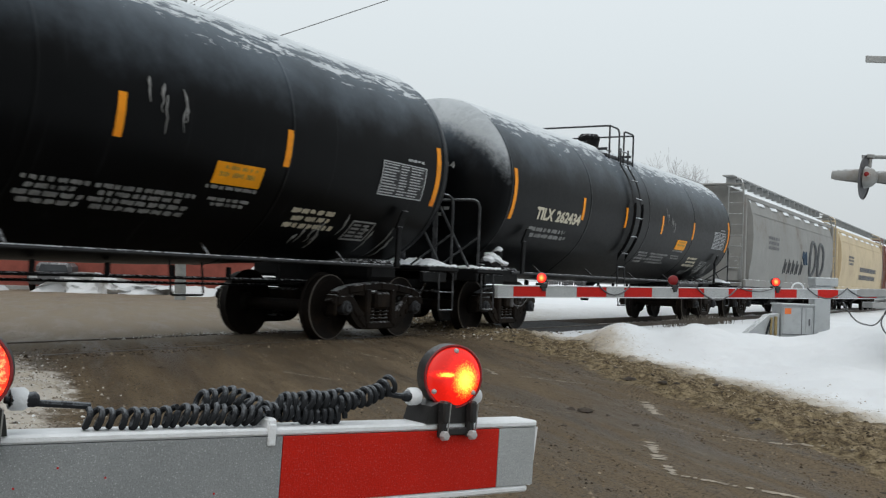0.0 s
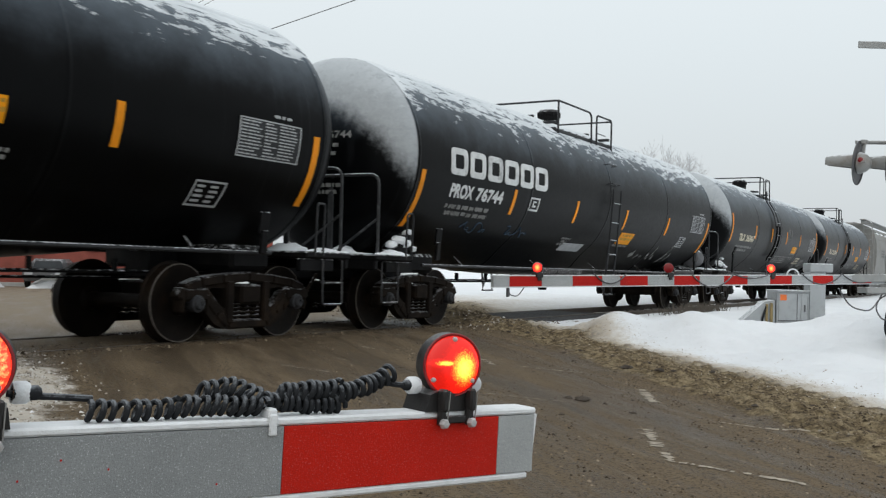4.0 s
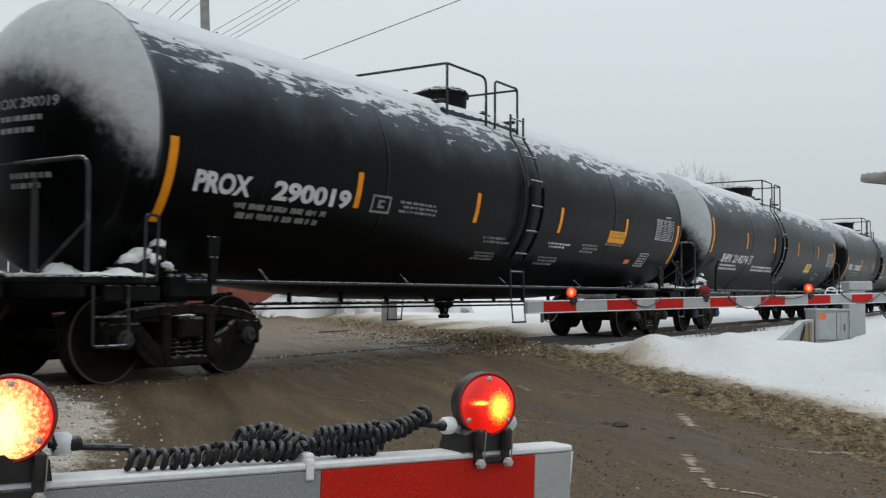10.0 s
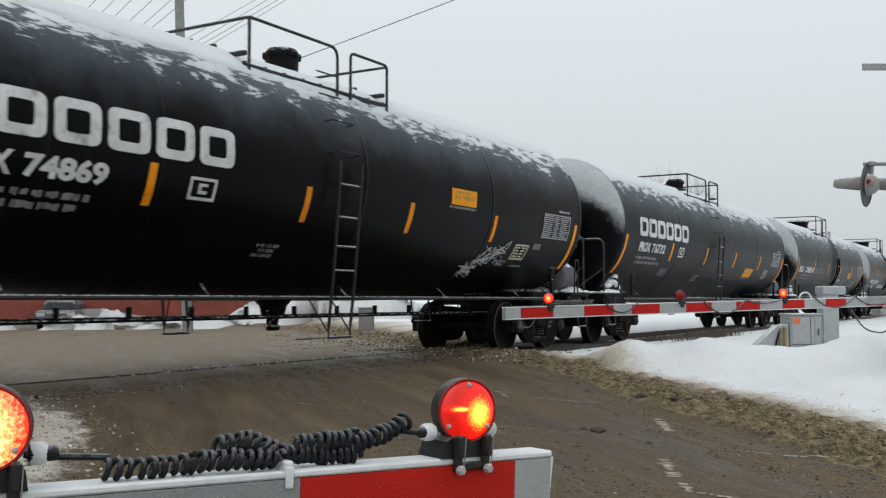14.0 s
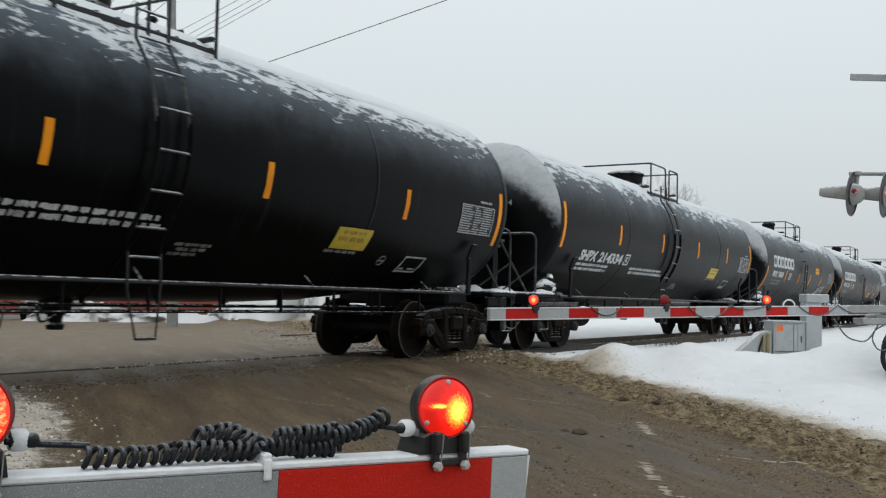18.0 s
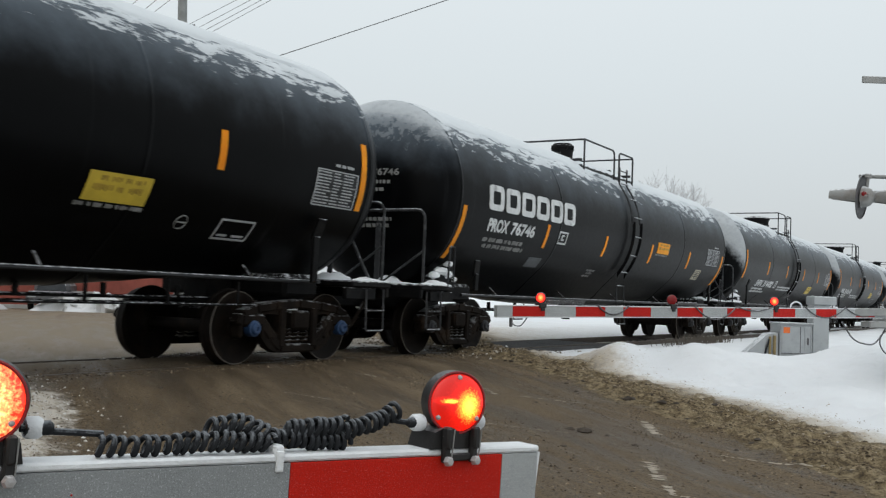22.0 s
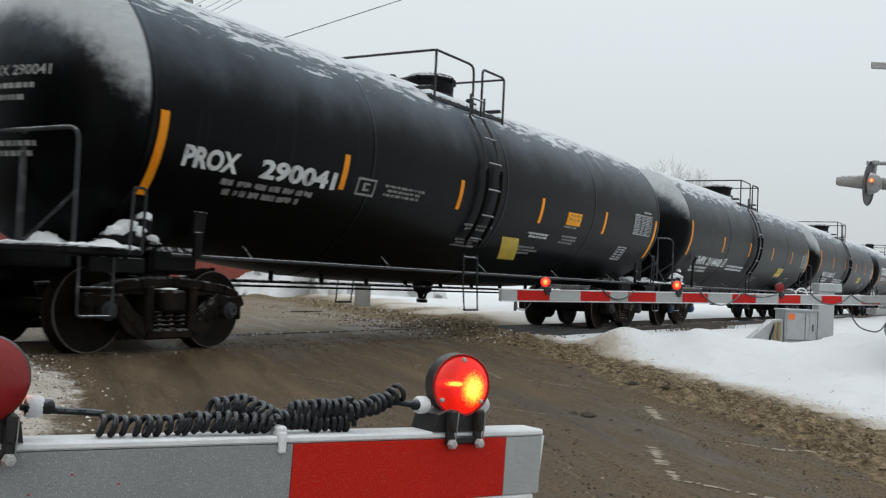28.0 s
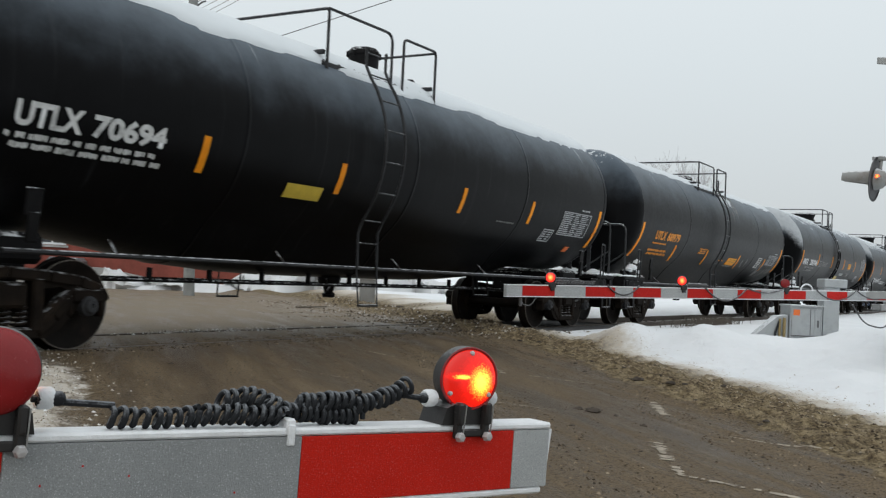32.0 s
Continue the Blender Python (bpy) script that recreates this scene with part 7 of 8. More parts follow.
def arm_lamp(name, m, lit, label, turn, phase=None):
    """A round lamp in a drum housing on a two-legged clamp, lenses on both sides."""
    lamp = thing(name, m, label, "gate lamp", "lamps on the gate arm")
    zc = 0.071
    h = Build().lathe([(0.0, -0.017), (0.044, -0.017), (0.0485, -0.0145), (0.0495, -0.011), (0.0495, 0.011), (0.0485, 0.0145), (0.044, 0.017), (0.0, 0.017)], 40,
                      pose(0, T_ARM / 2 - 0.01, zc, 0, 0, turn) @ pose(0, 0, 0, 90, 0, 0), close=False)
    body = part("housing", h, "lamp_body", lamp, "black drum housing")
    mid = pose(0, T_ARM / 2 - 0.01, zc, 0, 0, turn)
    for s in (0, 180):
        lens = Build().lathe([(0.0, 0.010), (0.019, 0.0095), (0.034, 0.0075), (0.0435, 0.0035), (0.0462, 0.0), (0.0462, -0.004)], 40, pose(0, 0, 0, 90, 0, 0), close=False)
        part("lens", lens, lit, body, "round red lens", mid @ pose(0, 0, 0, 0, 0, s) @ pose(0, -0.0165, 0))
    rg = Build().tube([(0.0474 * math.cos(a), 0, 0.0474 * math.sin(a)) for a in np.linspace(0, 2 * math.pi, 40, False)], 0.0024, 6, loop=True)
    part("bezel", rg, "dull_red", body, "", mid @ pose(0, -0.0170, 0))
    for a in (90, 215, -35):
        sc = Build().lathe([(0, 0.0045), (0.003, 0.0035), (0.0042, 0.0), (0.0042, -0.003)], 10, pose(0, 0, 0, 90, 0, 0), close=False)
        part("lens_screw", sc, "bolt", body, "", mid @ pose(0.040 * math.cos(radians(a)), -0.0215, 0.040 * math.sin(radians(a))))
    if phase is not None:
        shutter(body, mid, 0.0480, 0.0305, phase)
    base = Build().plate([(-0.054, 0.0), (-0.046, 0.026), (-0.030, 0.032), (0.030, 0.032), (0.040, 0.024), (0.044, 0.0)], T_ARM + 0.010, pose(0, T_ARM / 2, 0.0))
    part("clamp", base, "lamp_body", lamp, "black clamp block")
    for x in (-0.027, 0.027):
        part("clamp_leg", Build().box((0, -0.010, 0.001), (0.013, 0.012, 0.044), 0.003).box((0, -0.012, 0.018), (0.012, 0.018, 0.034), 0.003), "lamp_body", lamp, "", pose(x, 0, 0))
        part("leg_edge", Build().bar((0.0062, -0.0212, 0.032), (0.0062, -0.0172, -0.012), 0.0016, 0.0016), "grey_ink", lamp, "frost along the edge", pose(x, 0, 0))
        part("clamp_bolt", Build().lathe([(0, 0.010), (0.0060, 0.009), (0.0080, 0.005), (0.0080, 0.0)], 6, pose(0, 0, 0, 90, 0, 0), close=False), "bolt", lamp, "frosted hex bolt", pose(x, -0.015, -0.017))
    part("clamp_bar", Build().box((0, -0.009, -0.012), (0.05, 0.007, 0.012), 0.002), "lamp_body", lamp)
    for s in (-1, 1):
        part("cord_grip", Build().lathe([(0, 0), (0.012, 0), (0.0135, 0.004), (0.0135, 0.016), (0.011, 0.020), (0, 0.020)], 14, pose(0, 0, 0, 0, s * 90, 0), close=False), "white_edge", lamp, "frosted cord grip", pose(s * 0.050, T_ARM / 2, 0.038))
    return lamp


arm_lamp("gate_lamp", near_m @ pose(0.306, 0, 0.011) @ Matrix.Scale(1.04, 4), "lit_tip", "round red gate lamp glowing on the arm's tip", -14)
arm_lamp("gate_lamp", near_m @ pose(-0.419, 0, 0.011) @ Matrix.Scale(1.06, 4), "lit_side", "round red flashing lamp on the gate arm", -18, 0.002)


def helix(path, r, turns, phase=0.0, per=16, tilt=0.35):
    """A coiled cord along a polyline, its loops leaning forwards."""
    pts = bend(path, 0.06, 6)
    ln = [0.0]
    for a, b in zip(pts, pts[1:]):
        ln.append(ln[-1] + (b - a).length)
    out = []
    n = int(turns * per)
    for i in range(n + 1):
        d = ln[-1] * (i / n + 0.010 * math.sin(i * 0.13 + phase) * math.sin(math.pi * i / n))
        j = max(k for k in range(len(ln)) if ln[k] <= max(d, 0.0) + 1e-9)
        j = min(j, len(pts) - 2)
        t = (d - ln[j]) / max(1e-6, ln[j + 1] - ln[j])
        p, ax = pts[j].lerp(pts[j + 1], t), (pts[j + 1] - pts[j]).normalized()
        up = Vector((0, 0, 1)) - ax * ax.z
        up.normalize()
        sd = ax.cross(up)
        a = phase + 2 * math.pi * i / per
        rr = r * (1 + 0.09 * math.sin(i * 0.11 + phase) + 0.05 * math.sin(i * 0.043 * 7 + 2 * phase))
        out.append(p + (up * math.cos(a) + sd * math.sin(a)) * rr + ax * (tilt * rr * math.cos(a)))
    return out


yc = T_ARM * 0.45
cord = thing("coiled_cord", near_m, "frosted black coiled cord lying along the gate arm", "cord")


def coil(path, turns, r, phase, tilt=0.35):
    return part("coil", Build().tube(helix(path, r, turns, phase, tilt=tilt), 0.0041, 8), "rubber", cord)


coil([(-0.275, yc, 0.028), (-0.22, yc - 0.003, 0.0245), (-0.155, yc, 0.027)], 8, 0.0112, 0.0)
coil([(-0.155, yc, 0.028), (-0.12, yc - 0.004, 0.030), (-0.075, yc - 0.010, 0.029), (-0.026, yc - 0.006, 0.026)], 10, 0.0118, 1.0, 0.5)
coil([(-0.122, yc + 0.006, 0.044), (-0.090, yc + 0.004, 0.053), (-0.062, yc, 0.052), (-0.036, yc, 0.040)], 7, 0.0112, 2.0, 0.5)
coil([(-0.026, yc, 0.033), (0.004, yc, 0.031), (0.05, yc + 0.004, 0.025), (0.112, yc, 0.0245)], 12, 0.0104, 2.0, 0.1)
coil([(0.0, yc + 0.004, 0.043), (0.05, yc, 0.046), (0.10, yc, 0.048)], 8, 0.0112, 0.5, 0.45)
coil([(0.098, yc - 0.004, 0.041), (0.135, yc - 0.004, 0.047), (0.172, yc, 0.058), (0.200, yc, 0.072)], 8.5, 0.0112, 0.5, 0.3)
part("straight_end", Build().tube(bend([(-0.372, yc, 0.051), (-0.34, yc, 0.047), (-0.295, yc, 0.044), (-0.268, yc, 0.042)], 0.02), 0.0045, 8), "rubber", cord)
part("straight_end", Build().tube(bend([(0.18, yc, 0.058), (0.21, yc, 0.052), (0.245, yc, 0.051)], 0.02), 0.0045, 8), "rubber", cord)
part("plug", Build().lathe([(0, 0), (0.0095, 0), (0.0095, 0.03), (0.006, 0.034), (0, 0.034)], 12, pose(-0.366, yc, 0.051, 0, 90, 0), close=False), "rubber", cord, "black plug")
part("plug", Build().lathe([(0, 0), (0.0085, 0), (0.0085, 0.022), (0.006, 0.026), (0, 0.026)], 12, pose(0.236, yc, 0.051, 0, -90, 0) @ pose(0, 0, -0.012), close=False), "rubber", cord, "black plug")

# ---- far crossing gate: arm, lamps, mast with flashers ----
FAR_AZ, FAR_UP = 32.77, 1.06
far_m = pose(0.7747, 9.7519, 0.8715, 0, 0, FAR_AZ) @ pose(0, 0, 0, 0, -FAR_UP, 0)
far_arm = thing("crossing_gate", far_m, "lowered crossing gate arm across the road, red and white stripes", "crossing gate", "crossing gates")
part("core", Build().box((3.025, 0.03, -0.057), (6.44, 0.044, 0.108), 0.004), "galv", far_arm)
tr_ = Build().box((3.045, 0.03, 0.0), (6.47, 0.06, 0.010), 0.002).box((3.045, 0.03, -0.114), (6.47, 0.06, 0.010), 0.002)
part("edge_trim", tr_, "white_edge", far_arm, "pale edge trim")
marks = [-0.19, 0.0, 0.406, 0.812, 1.218, 1.474] + [1.474 + 0.406 * i for i in range(1, 12)]
for i, (a, b) in enumerate(zip(marks, marks[1:])):
    redp = i % 2 == 1
    for y in (0.0055, 0.0545):
        part("red_panel" if redp else "white_panel", Build().box(((a + b) / 2, y, -0.057), (b - a - 0.002, 0.004, 0.100), 0.001), "red_sheet" if redp else "white_sheet", far_arm)
part("hook", Build().tube(bend([(0.0, 0.03, -0.115), (0.02, 0.03, -0.19), (0.12, 0.03, -0.21), (0.20, 0.03, -0.12)], 0.05), 0.006, 6).box((0.0, 0.03, -0.165), (0.03, 0.03, 0.09), 0.006), "dark_grey", far_arm, "small hook under the tip")
for a, b, sag in ((1.10, 1.55, 0.10), (2.55, 3.25, 0.15), (3.25, 3.9, 0.05), (4.5, 5.3, 0.13), (5.3, 6.1, 0.11)):
    part("cable", Build().tube([(a + (b - a) * t, -0.006, 0.015 - sag * 4 * t * (1 - t)) for t in np.linspace(0, 1, 14)], 0.008, 6), "dark_grey", far_arm, "grey lamp cable slung along the arm")
for a, b in ((0.42, 0.95), (2.3, 2.6)):
    part("coiled_cable", Build().tube(helix([(a, 0.02, 0.035), (b, 0.02, 0.032)], 0.018, 16, 0, 8), 0.007, 5), "dark_grey", far_arm, "coiled lamp cable")


def far_lamp(x, lit, label, phase=None):
    lamp = thing("gate_lamp", far_m @ pose(x, 0.03, 0.005), label, "gate lamp", "lamps on the gate arm")
    body = part("housing", Build().lathe([(0.0, -0.028), (0.05, -0.028), (0.056, -0.02), (0.056, 0.02), (0.05, 0.028), (0.0, 0.028)], 24, pose(0, 0, 0.075, 0, 0, -42) @ pose(0, 0, 0, 90, 0, 0), close=False), "lamp_body", lamp)
    for s in (0, 180):
        part("lens", Build().lathe([(0, 0.014), (0.03, 0.011), (0.047, 0.0), (0.047, -0.004)], 24, pose(0, 0, 0, 90, 0, 0), close=False), lit, body, "round red lens", pose(0, 0, 0.075, 0, 0, s - 42) @ pose(0, -0.029, 0))
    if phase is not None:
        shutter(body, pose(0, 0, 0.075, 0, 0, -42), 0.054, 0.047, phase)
    part("clamp", Build().box((0, 0, 0.0), (0.09, 0.09, 0.05), 0.006).box((0, -0.036, -0.03), (0.05, 0.012, 0.05), 0.003), "lamp_body", lamp)
    return lamp


far_lamp(0.37, "lit_far", "small red lamp glowing on the arm's tip")
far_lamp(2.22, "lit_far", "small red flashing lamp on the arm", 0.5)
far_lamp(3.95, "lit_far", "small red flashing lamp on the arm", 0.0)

MX, MY = 6.42, 13.36
mg = height(MX, MY)
mast = thing("signal_mast", pose(MX, MY, 0), "grey crossing signal mast with gate mechanism in the snow", "signal mast")
part("pole", Build().lathe([(0.0, mg - 0.2), (0.075, mg - 0.2), (0.075, 5.2), (0.0, 5.2)], 24, close=False), "grey_paint", mast, "grey steel mast")
part("base", Build().lathe([(0.0, mg - 0.1), (0.22, mg - 0.1), (0.20, mg + 0.25), (0.11, mg + 0.45), (0.08, mg + 0.47)], 20, close=False), "grey_paint", mast, "cast mast base")
bl = Build().box((-0.40, 0.0, 4.10), (0.62, 0.03, 0.095), 0.008)
bl.box((0.45, 0.02, 4.18), (0.8, 0.03, 0.10), 0.008).box((0, 0, 4.12), (0.20, 0.20, 0.20), 0.03).box((-0.02, 0, 4.28), (0.12, 0.14, 0.10), 0.03)
part("crossbuck", bl, "grey_paint", mast, "crossbuck seen edge-on with its clamp")
part("cross_arm", Build().tube([(-0.70, 0.05, 2.78), (0.7, 0.05, 2.80)], 0.028, 10).box((0, 0, 2.79), (0.22, 0.2, 0.16), 0.03), "grey_paint", mast, "pipe cross-arm")


def flasher(x, y, z):
    """A hooded flasher seen from behind: backing disc, domed housing, long visor."""
    fl = part("flasher", Build().lathe([(0.30, -0.006), (0.305, 0.0), (0.30, 0.010), (0.0, 0.010)], 40, pose(0, 0, 0, 0, -90, 0), close=False), "dark_grey", mast, "round dark backing disc", pose(x, y, z, 0, 5, -37))
    part("housing", Build().lathe([(0.0, 0.16), (0.06, 0.15), (0.115, 0.10), (0.145, 0.03), (0.15, 0.0), (0.13, -0.002)], 28, pose(0.006, 0, 0, 0, 90, 0), close=False)
         .box((0.10, -0.12, 0.02), (0.04, 0.03, 0.05), 0.01).lathe([(0, 0.02), (0.022, 0.015), (0.024, 0.0)], 12, pose(0.08, -0.145, 0.0, 90, 0, 0), close=False), "grey_paint", fl, "grey domed housing")
    v = Build()
    n, m_ = 18, 6
    vs = []
    for j in range(m_ + 1):
        xx, rr = -0.42 * j / m_, 0.125 - 0.045 * j / m_
        for i in range(n + 1):
            a = radians(-40 + 260 * i / n)
            vs += [(xx, rr * math.cos(a), rr * math.sin(a))]
    k = n + 1
    v.add(vs, [(j * k + i, j * k + i + 1, (j + 1) * k + i + 1, (j + 1) * k + i) for j in range(m_) for i in range(n)])
    v.add([(p[0], p[1] * 0.97, p[2] * 0.97) for p in vs], [(j * k + i, (j + 1) * k + i, (j + 1) * k + i + 1, j * k + i + 1) for j in range(m_) for i in range(n)])
    part("visor", v, "grey_paint", fl, "long grey visor")
    part("bracket", Build().tube([(0.05, 0, 0.14), (0.05, 0, 0.30)], 0.022, 8).box((0.05, 0, 0.285), (0.09, 0.09, 0.06), 0.012), "grey_paint", fl)
    return fl


f1 = flasher(-0.66, 0.05, 2.50)
f2 = flasher(-0.21, 0.05, 2.49)
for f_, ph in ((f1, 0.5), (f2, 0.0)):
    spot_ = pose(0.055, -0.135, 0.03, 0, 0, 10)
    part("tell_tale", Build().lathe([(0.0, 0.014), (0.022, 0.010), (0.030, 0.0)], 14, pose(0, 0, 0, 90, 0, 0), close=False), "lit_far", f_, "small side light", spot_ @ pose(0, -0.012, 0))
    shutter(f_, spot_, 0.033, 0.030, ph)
gm = Build().box((0.02, -0.02, 1.02), (0.52, 0.42, 0.50), 0.05).lathe([(0, 0.06), (0.20, 0.06), (0.22, 0.03), (0.22, -0.03)], 24, pose(-0.05, -0.24, 1.10, 90, 0, 0), close=False)
gm.box((-0.20, -0.14, 1.16), (0.30, 0.16, 0.26), 0.04)
mech = part("gate_mechanism", gm, "grey_paint", mast, "grey gate mechanism case")
sup = Build()
for y in (-0.10, 0.16):
    sup.bar((-1.05, y - 0.52, 0.93), (0.25, y + 0.0, 0.97), 0.03, 0.10, 0.008)
    sup.bar((-0.75, y - 0.36, 0.78), (0.25, y + 0.0, 0.80), 0.03, 0.08, 0.008)
sup.box((-0.35, -0.12, 0.80), (0.30, 0.34, 0.14), 0.02).box((-0.30, -0.12, 0.92), (0.12, 0.30, 0.12), 0.02)
part("arm_bracket", sup, "grey_paint", mech, "bolted arm bracket")
part("lamp_stub", Build().lathe([(0, 0.20), (0.04, 0.20), (0.05, 0.14), (0.05, 0.0)], 12, pose(-0.16, -0.1, 1.28), close=False), "dark_grey", mech)
hs_ = Build().tube(bend([(-0.10, -0.10, 0.72), (-0.32, -0.16, 0.55), (-0.36, -0.18, 0.20), (-0.15, -0.16, 0.02), (0.05, -0.1, 0.10)], 0.2, 7), 0.032, 9)
part("hose", hs_, "rubber", mech, "thick black cable loop")
hs2 = Build().tube(bend([(-1.15, -0.55, 0.80), (-0.95, -0.45, 0.55), (-0.62, -0.3, 0.50), (-0.45, -0.2, 0.68), (-0.3, -0.15, 0.74)], 0.15, 6), 0.010, 7)
hs2.tube(bend([(-0.42, -0.2, 0.74), (-0.52, -0.2, 0.55), (-0.42, -0.2, 0.38), (-0.25, -0.2, 0.42), (-0.2, -0.2, 0.66)], 0.12, 6), 0.010, 7)
part("thin_cable", hs2, "dark_grey", mech)

# ---- cabinet and pedestal in the snow behind the far arm ----
cab_z = 0.0
cb = thing("equipment_cabinet", pose(0, 0, 0), "small galvanised equipment cabinet half sunk in snow", "cabinet")
part("body", Build().box((6.23, 17.30, 0.28), (0.56, 0.50, 0.82), 0.012), "galv", cb)
part("lid", Build().box((6.23, 17.29, 0.695), (0.60, 0.56, 0.03), 0.008), "galv", cb, "snow-dusted lid")
part("door", Build().box((6.23, 17.042, 0.42), (0.50, 0.014, 0.46), 0.004), "galv", cb, "steel door")
part("rib", Build().box((6.38, 17.03, 0.42), (0.03, 0.012, 0.46), 0.003), "galv", cb)
part("seam", Build().box((6.23, 17.030, 0.185), (0.52, 0.010, 0.014), 0.002), "dark_grey", cb)
part("seam", Build().box((6.30, 17.032, 0.42), (0.010, 0.008, 0.45), 0.002), "dark_grey", cb)
part("latch", Build().box((6.43, 17.026, 0.40), (0.025, 0.02, 0.12), 0.005), "dark_grey", cb, "door latch")
part("lower_panel", Build().box((6.20, 17.040, 0.05), (0.46, 0.012, 0.22), 0.004), "galv", cb, "lower steel panel")
part("hinge", Build().tube([(6.485, 17.032, 0.22), (6.485, 17.032, 0.62)], 0.012, 8), "galv", cb)
part("sticker", Build().box((6.06, 17.030, 0.58), (0.11, 0.004, 0.10)), "sticker", cb, "orange sticker")
ft = thing("cable_ramp", pose(0, 0, 0), "sloping galvanised cable ramp beside the cabinet", "cable ramp")
part("sheet", Build().plate([(5.10, -0.1), (5.93, -0.1), (5.93, 0.53), (5.75, 0.50)], 0.30, pose(0, 17.22, 0)), "galv", ft)
part("conduit", Build().tube([(5.78, 17.04, -0.1), (5.78, 17.04, 0.46)], 0.022, 8), "brass_cable", ft, "tan conduit")
part("conduit", Build().tube([(5.86, 17.04, -0.1), (5.86, 17.04, 0.48)], 0.026, 8), "brass_cable", ft, "tan conduit")
part("conduit", Build().tube(bend([(5.70, 17.04, -0.1), (5.70, 17.04, 0.2), (5.78, 17.04, 0.44)], 0.1), 0.018, 8), "rubber", ft, "black conduit")
pd = thing("pedestal", pose(6.66, 17.20, 0), "galvanised signal pedestal with a flat box on top", "pedestal")
part("post", Build().box((0, 0, 0.42), (0.28, 0.28, 1.22), 0.01), "galv", pd, "square steel post")
part("top_box", Build().box((0.05, 0, 1.105), (0.40, 0.36, 0.15), 0.015), "galv", pd, "flat steel box")
part("hoop", Build().tube([(-0.42 + 0.10 * math.cos(a), -0.1, 0.97 + 0.10 * math.sin(a)) for a in np.linspace(0, math.pi, 12)], 0.014, 8), "white_edge", pd)
part("foot_flange", Build().box((0.10, -0.1, 0.0), (0.34, 0.30, 0.5), 0.01), "galv", pd)

# dry weeds by the track
wd = Build()
rw = random.Random(8)
for i in range(420):
    u, v = rw.gauss(11.6, 1.0), rw.uniform(-2.0, -1.1)
    p = on_track(u, v)
    z0 = height(p.x, p.y)
    hgt = rw.uniform(0.08, 0.26)
    lean = (rw.uniform(-0.1, 0.1), rw.uniform(-0.1, 0.1))
    wd.tube([(p.x, p.y, z0 - 0.02), (p.x + lean[0] * 0.5, p.y + lean[1] * 0.5, z0 + hgt * 0.6), (p.x + lean[0], p.y + lean[1], z0 + hgt)], [0.006, 0.005, 0.003], 4)
solid("dry_weeds", wd, "grass", "dry brown weeds poking through snow", "weeds", kind="stuff")

# ---- beyond the tracks: signal, pole and wires, house, trees ----
sg = thing("cantilever_signal", pose(-7.66, 18.0, 0), "overhead crossing signal with a lit red lamp beyond the tracks", "signal")
zl = 5.03
part("backing", Build().lathe([(0.30, -0.006), (0.30, 0.006), (0.0, 0.006)], 32, pose(0, 0.08, zl, 90, 0, 0), close=False), "dark_grey", sg, "round dark backing disc")
part("lens", Build().lathe([(0, 0.03), (0.10, 0.025), (0.15, 0.0)], 28, pose(0, 0, 0, 90, 0, 0), close=False), glow("lit_overhead_lens", (1.0, 0.45, 0.30), (1.0, 0.02, 0.015), 3.0, (0, 0), 0.15), sg, "lit red lens", pose(0, 0.02, zl))
vz = Build()
vs = []
for j in range(5):
    for i in range(19):
        a = radians(-30 + 240 * i / 18)
        vs.append((0.19 * math.cos(a), -0.09 * j, zl + 0.19 * math.sin(a)))
vz.add(vs, [(j * 19 + i, j * 19 + i + 1, (j + 1) * 19 + i + 1, (j + 1) * 19 + i) for j in range(4) for i in range(18)])
part("visor", vz, "dark_grey", sg, "dark visor")
part("boom", Build().tube([(-6.0, 0.25, zl - 0.35), (0.35, 0.25, zl - 0.35)], 0.07, 12).box((0, 0.16, zl - 0.2), (0.14, 0.2, 0.34), 0.03), "grey_paint", sg, "grey boom")
cg = Build()
for y in (-0.15, 0.55):
    cg.tube([(-6.0, y, zl + 0.62), (0.40, y, zl + 0.62)], 0.022, 6)
    for i in range(6):
        cg.tube([(0.40 - i * 1.25, y, zl - 0.3), (0.40 - i * 1.25, y, zl + 0.62)], 0.018, 6)
cg.tube([(0.40, -0.15, zl + 0.62), (0.40, 0.55, zl + 0.62)], 0.022, 6)
part("walkway_rail", cg, "rail_black", sg, "pipe rail of the overhead walkway")
part("mast", Build().lathe([(0.0, -0.5), (0.16, -0.5), (0.14, 6.2), (0.0, 6.2)], 20, pose(-6.0, 0.25, 0), close=False), "grey_paint", sg, "grey cantilever mast")

px_, py_ = -8.56, 33.62
up = thing("utility_pole", pose(px_, py_, 0, 0, -2.2, 0), "weathered wooden utility pole with crossarms and wires", "utility pole")
part("pole", Build().lathe([(0.0, -1.0), (0.19, -1.0), (0.15, 12.5), (0.0, 12.5)], 18, close=False), "wood", up)
part("crossarm", Build().box((0, 0.16, 12.0), (2.6, 0.10, 0.12), 0.01), "wood", up)
part("bracket", Build().tube(bend([(0.12, -0.1, 9.62), (0.35, -0.2, 9.78), (0.48, -0.2, 9.80)], 0.1), 0.03, 6), "dark_grey", up, "small bracket")
part("bracket", Build().tube(bend([(-0.12, 0, 9.55), (-0.32, 0, 9.40), (-0.36, 0, 9.2)], 0.1), 0.025, 6), "dark_grey", up, "small bracket")


def wire(a, b, sag, r=0.014):
    a, b = Vector(a), Vector(b)
    pts = [a.lerp(b, t) - Vector((0, 0, sag * 4 * t * (1 - t))) for t in np.linspace(0, 1, 18)]
    return solid("overhead_wire", Build().tube(pts, r, 5), "wire", "thin grey overhead wire", "wire", "overhead wires")


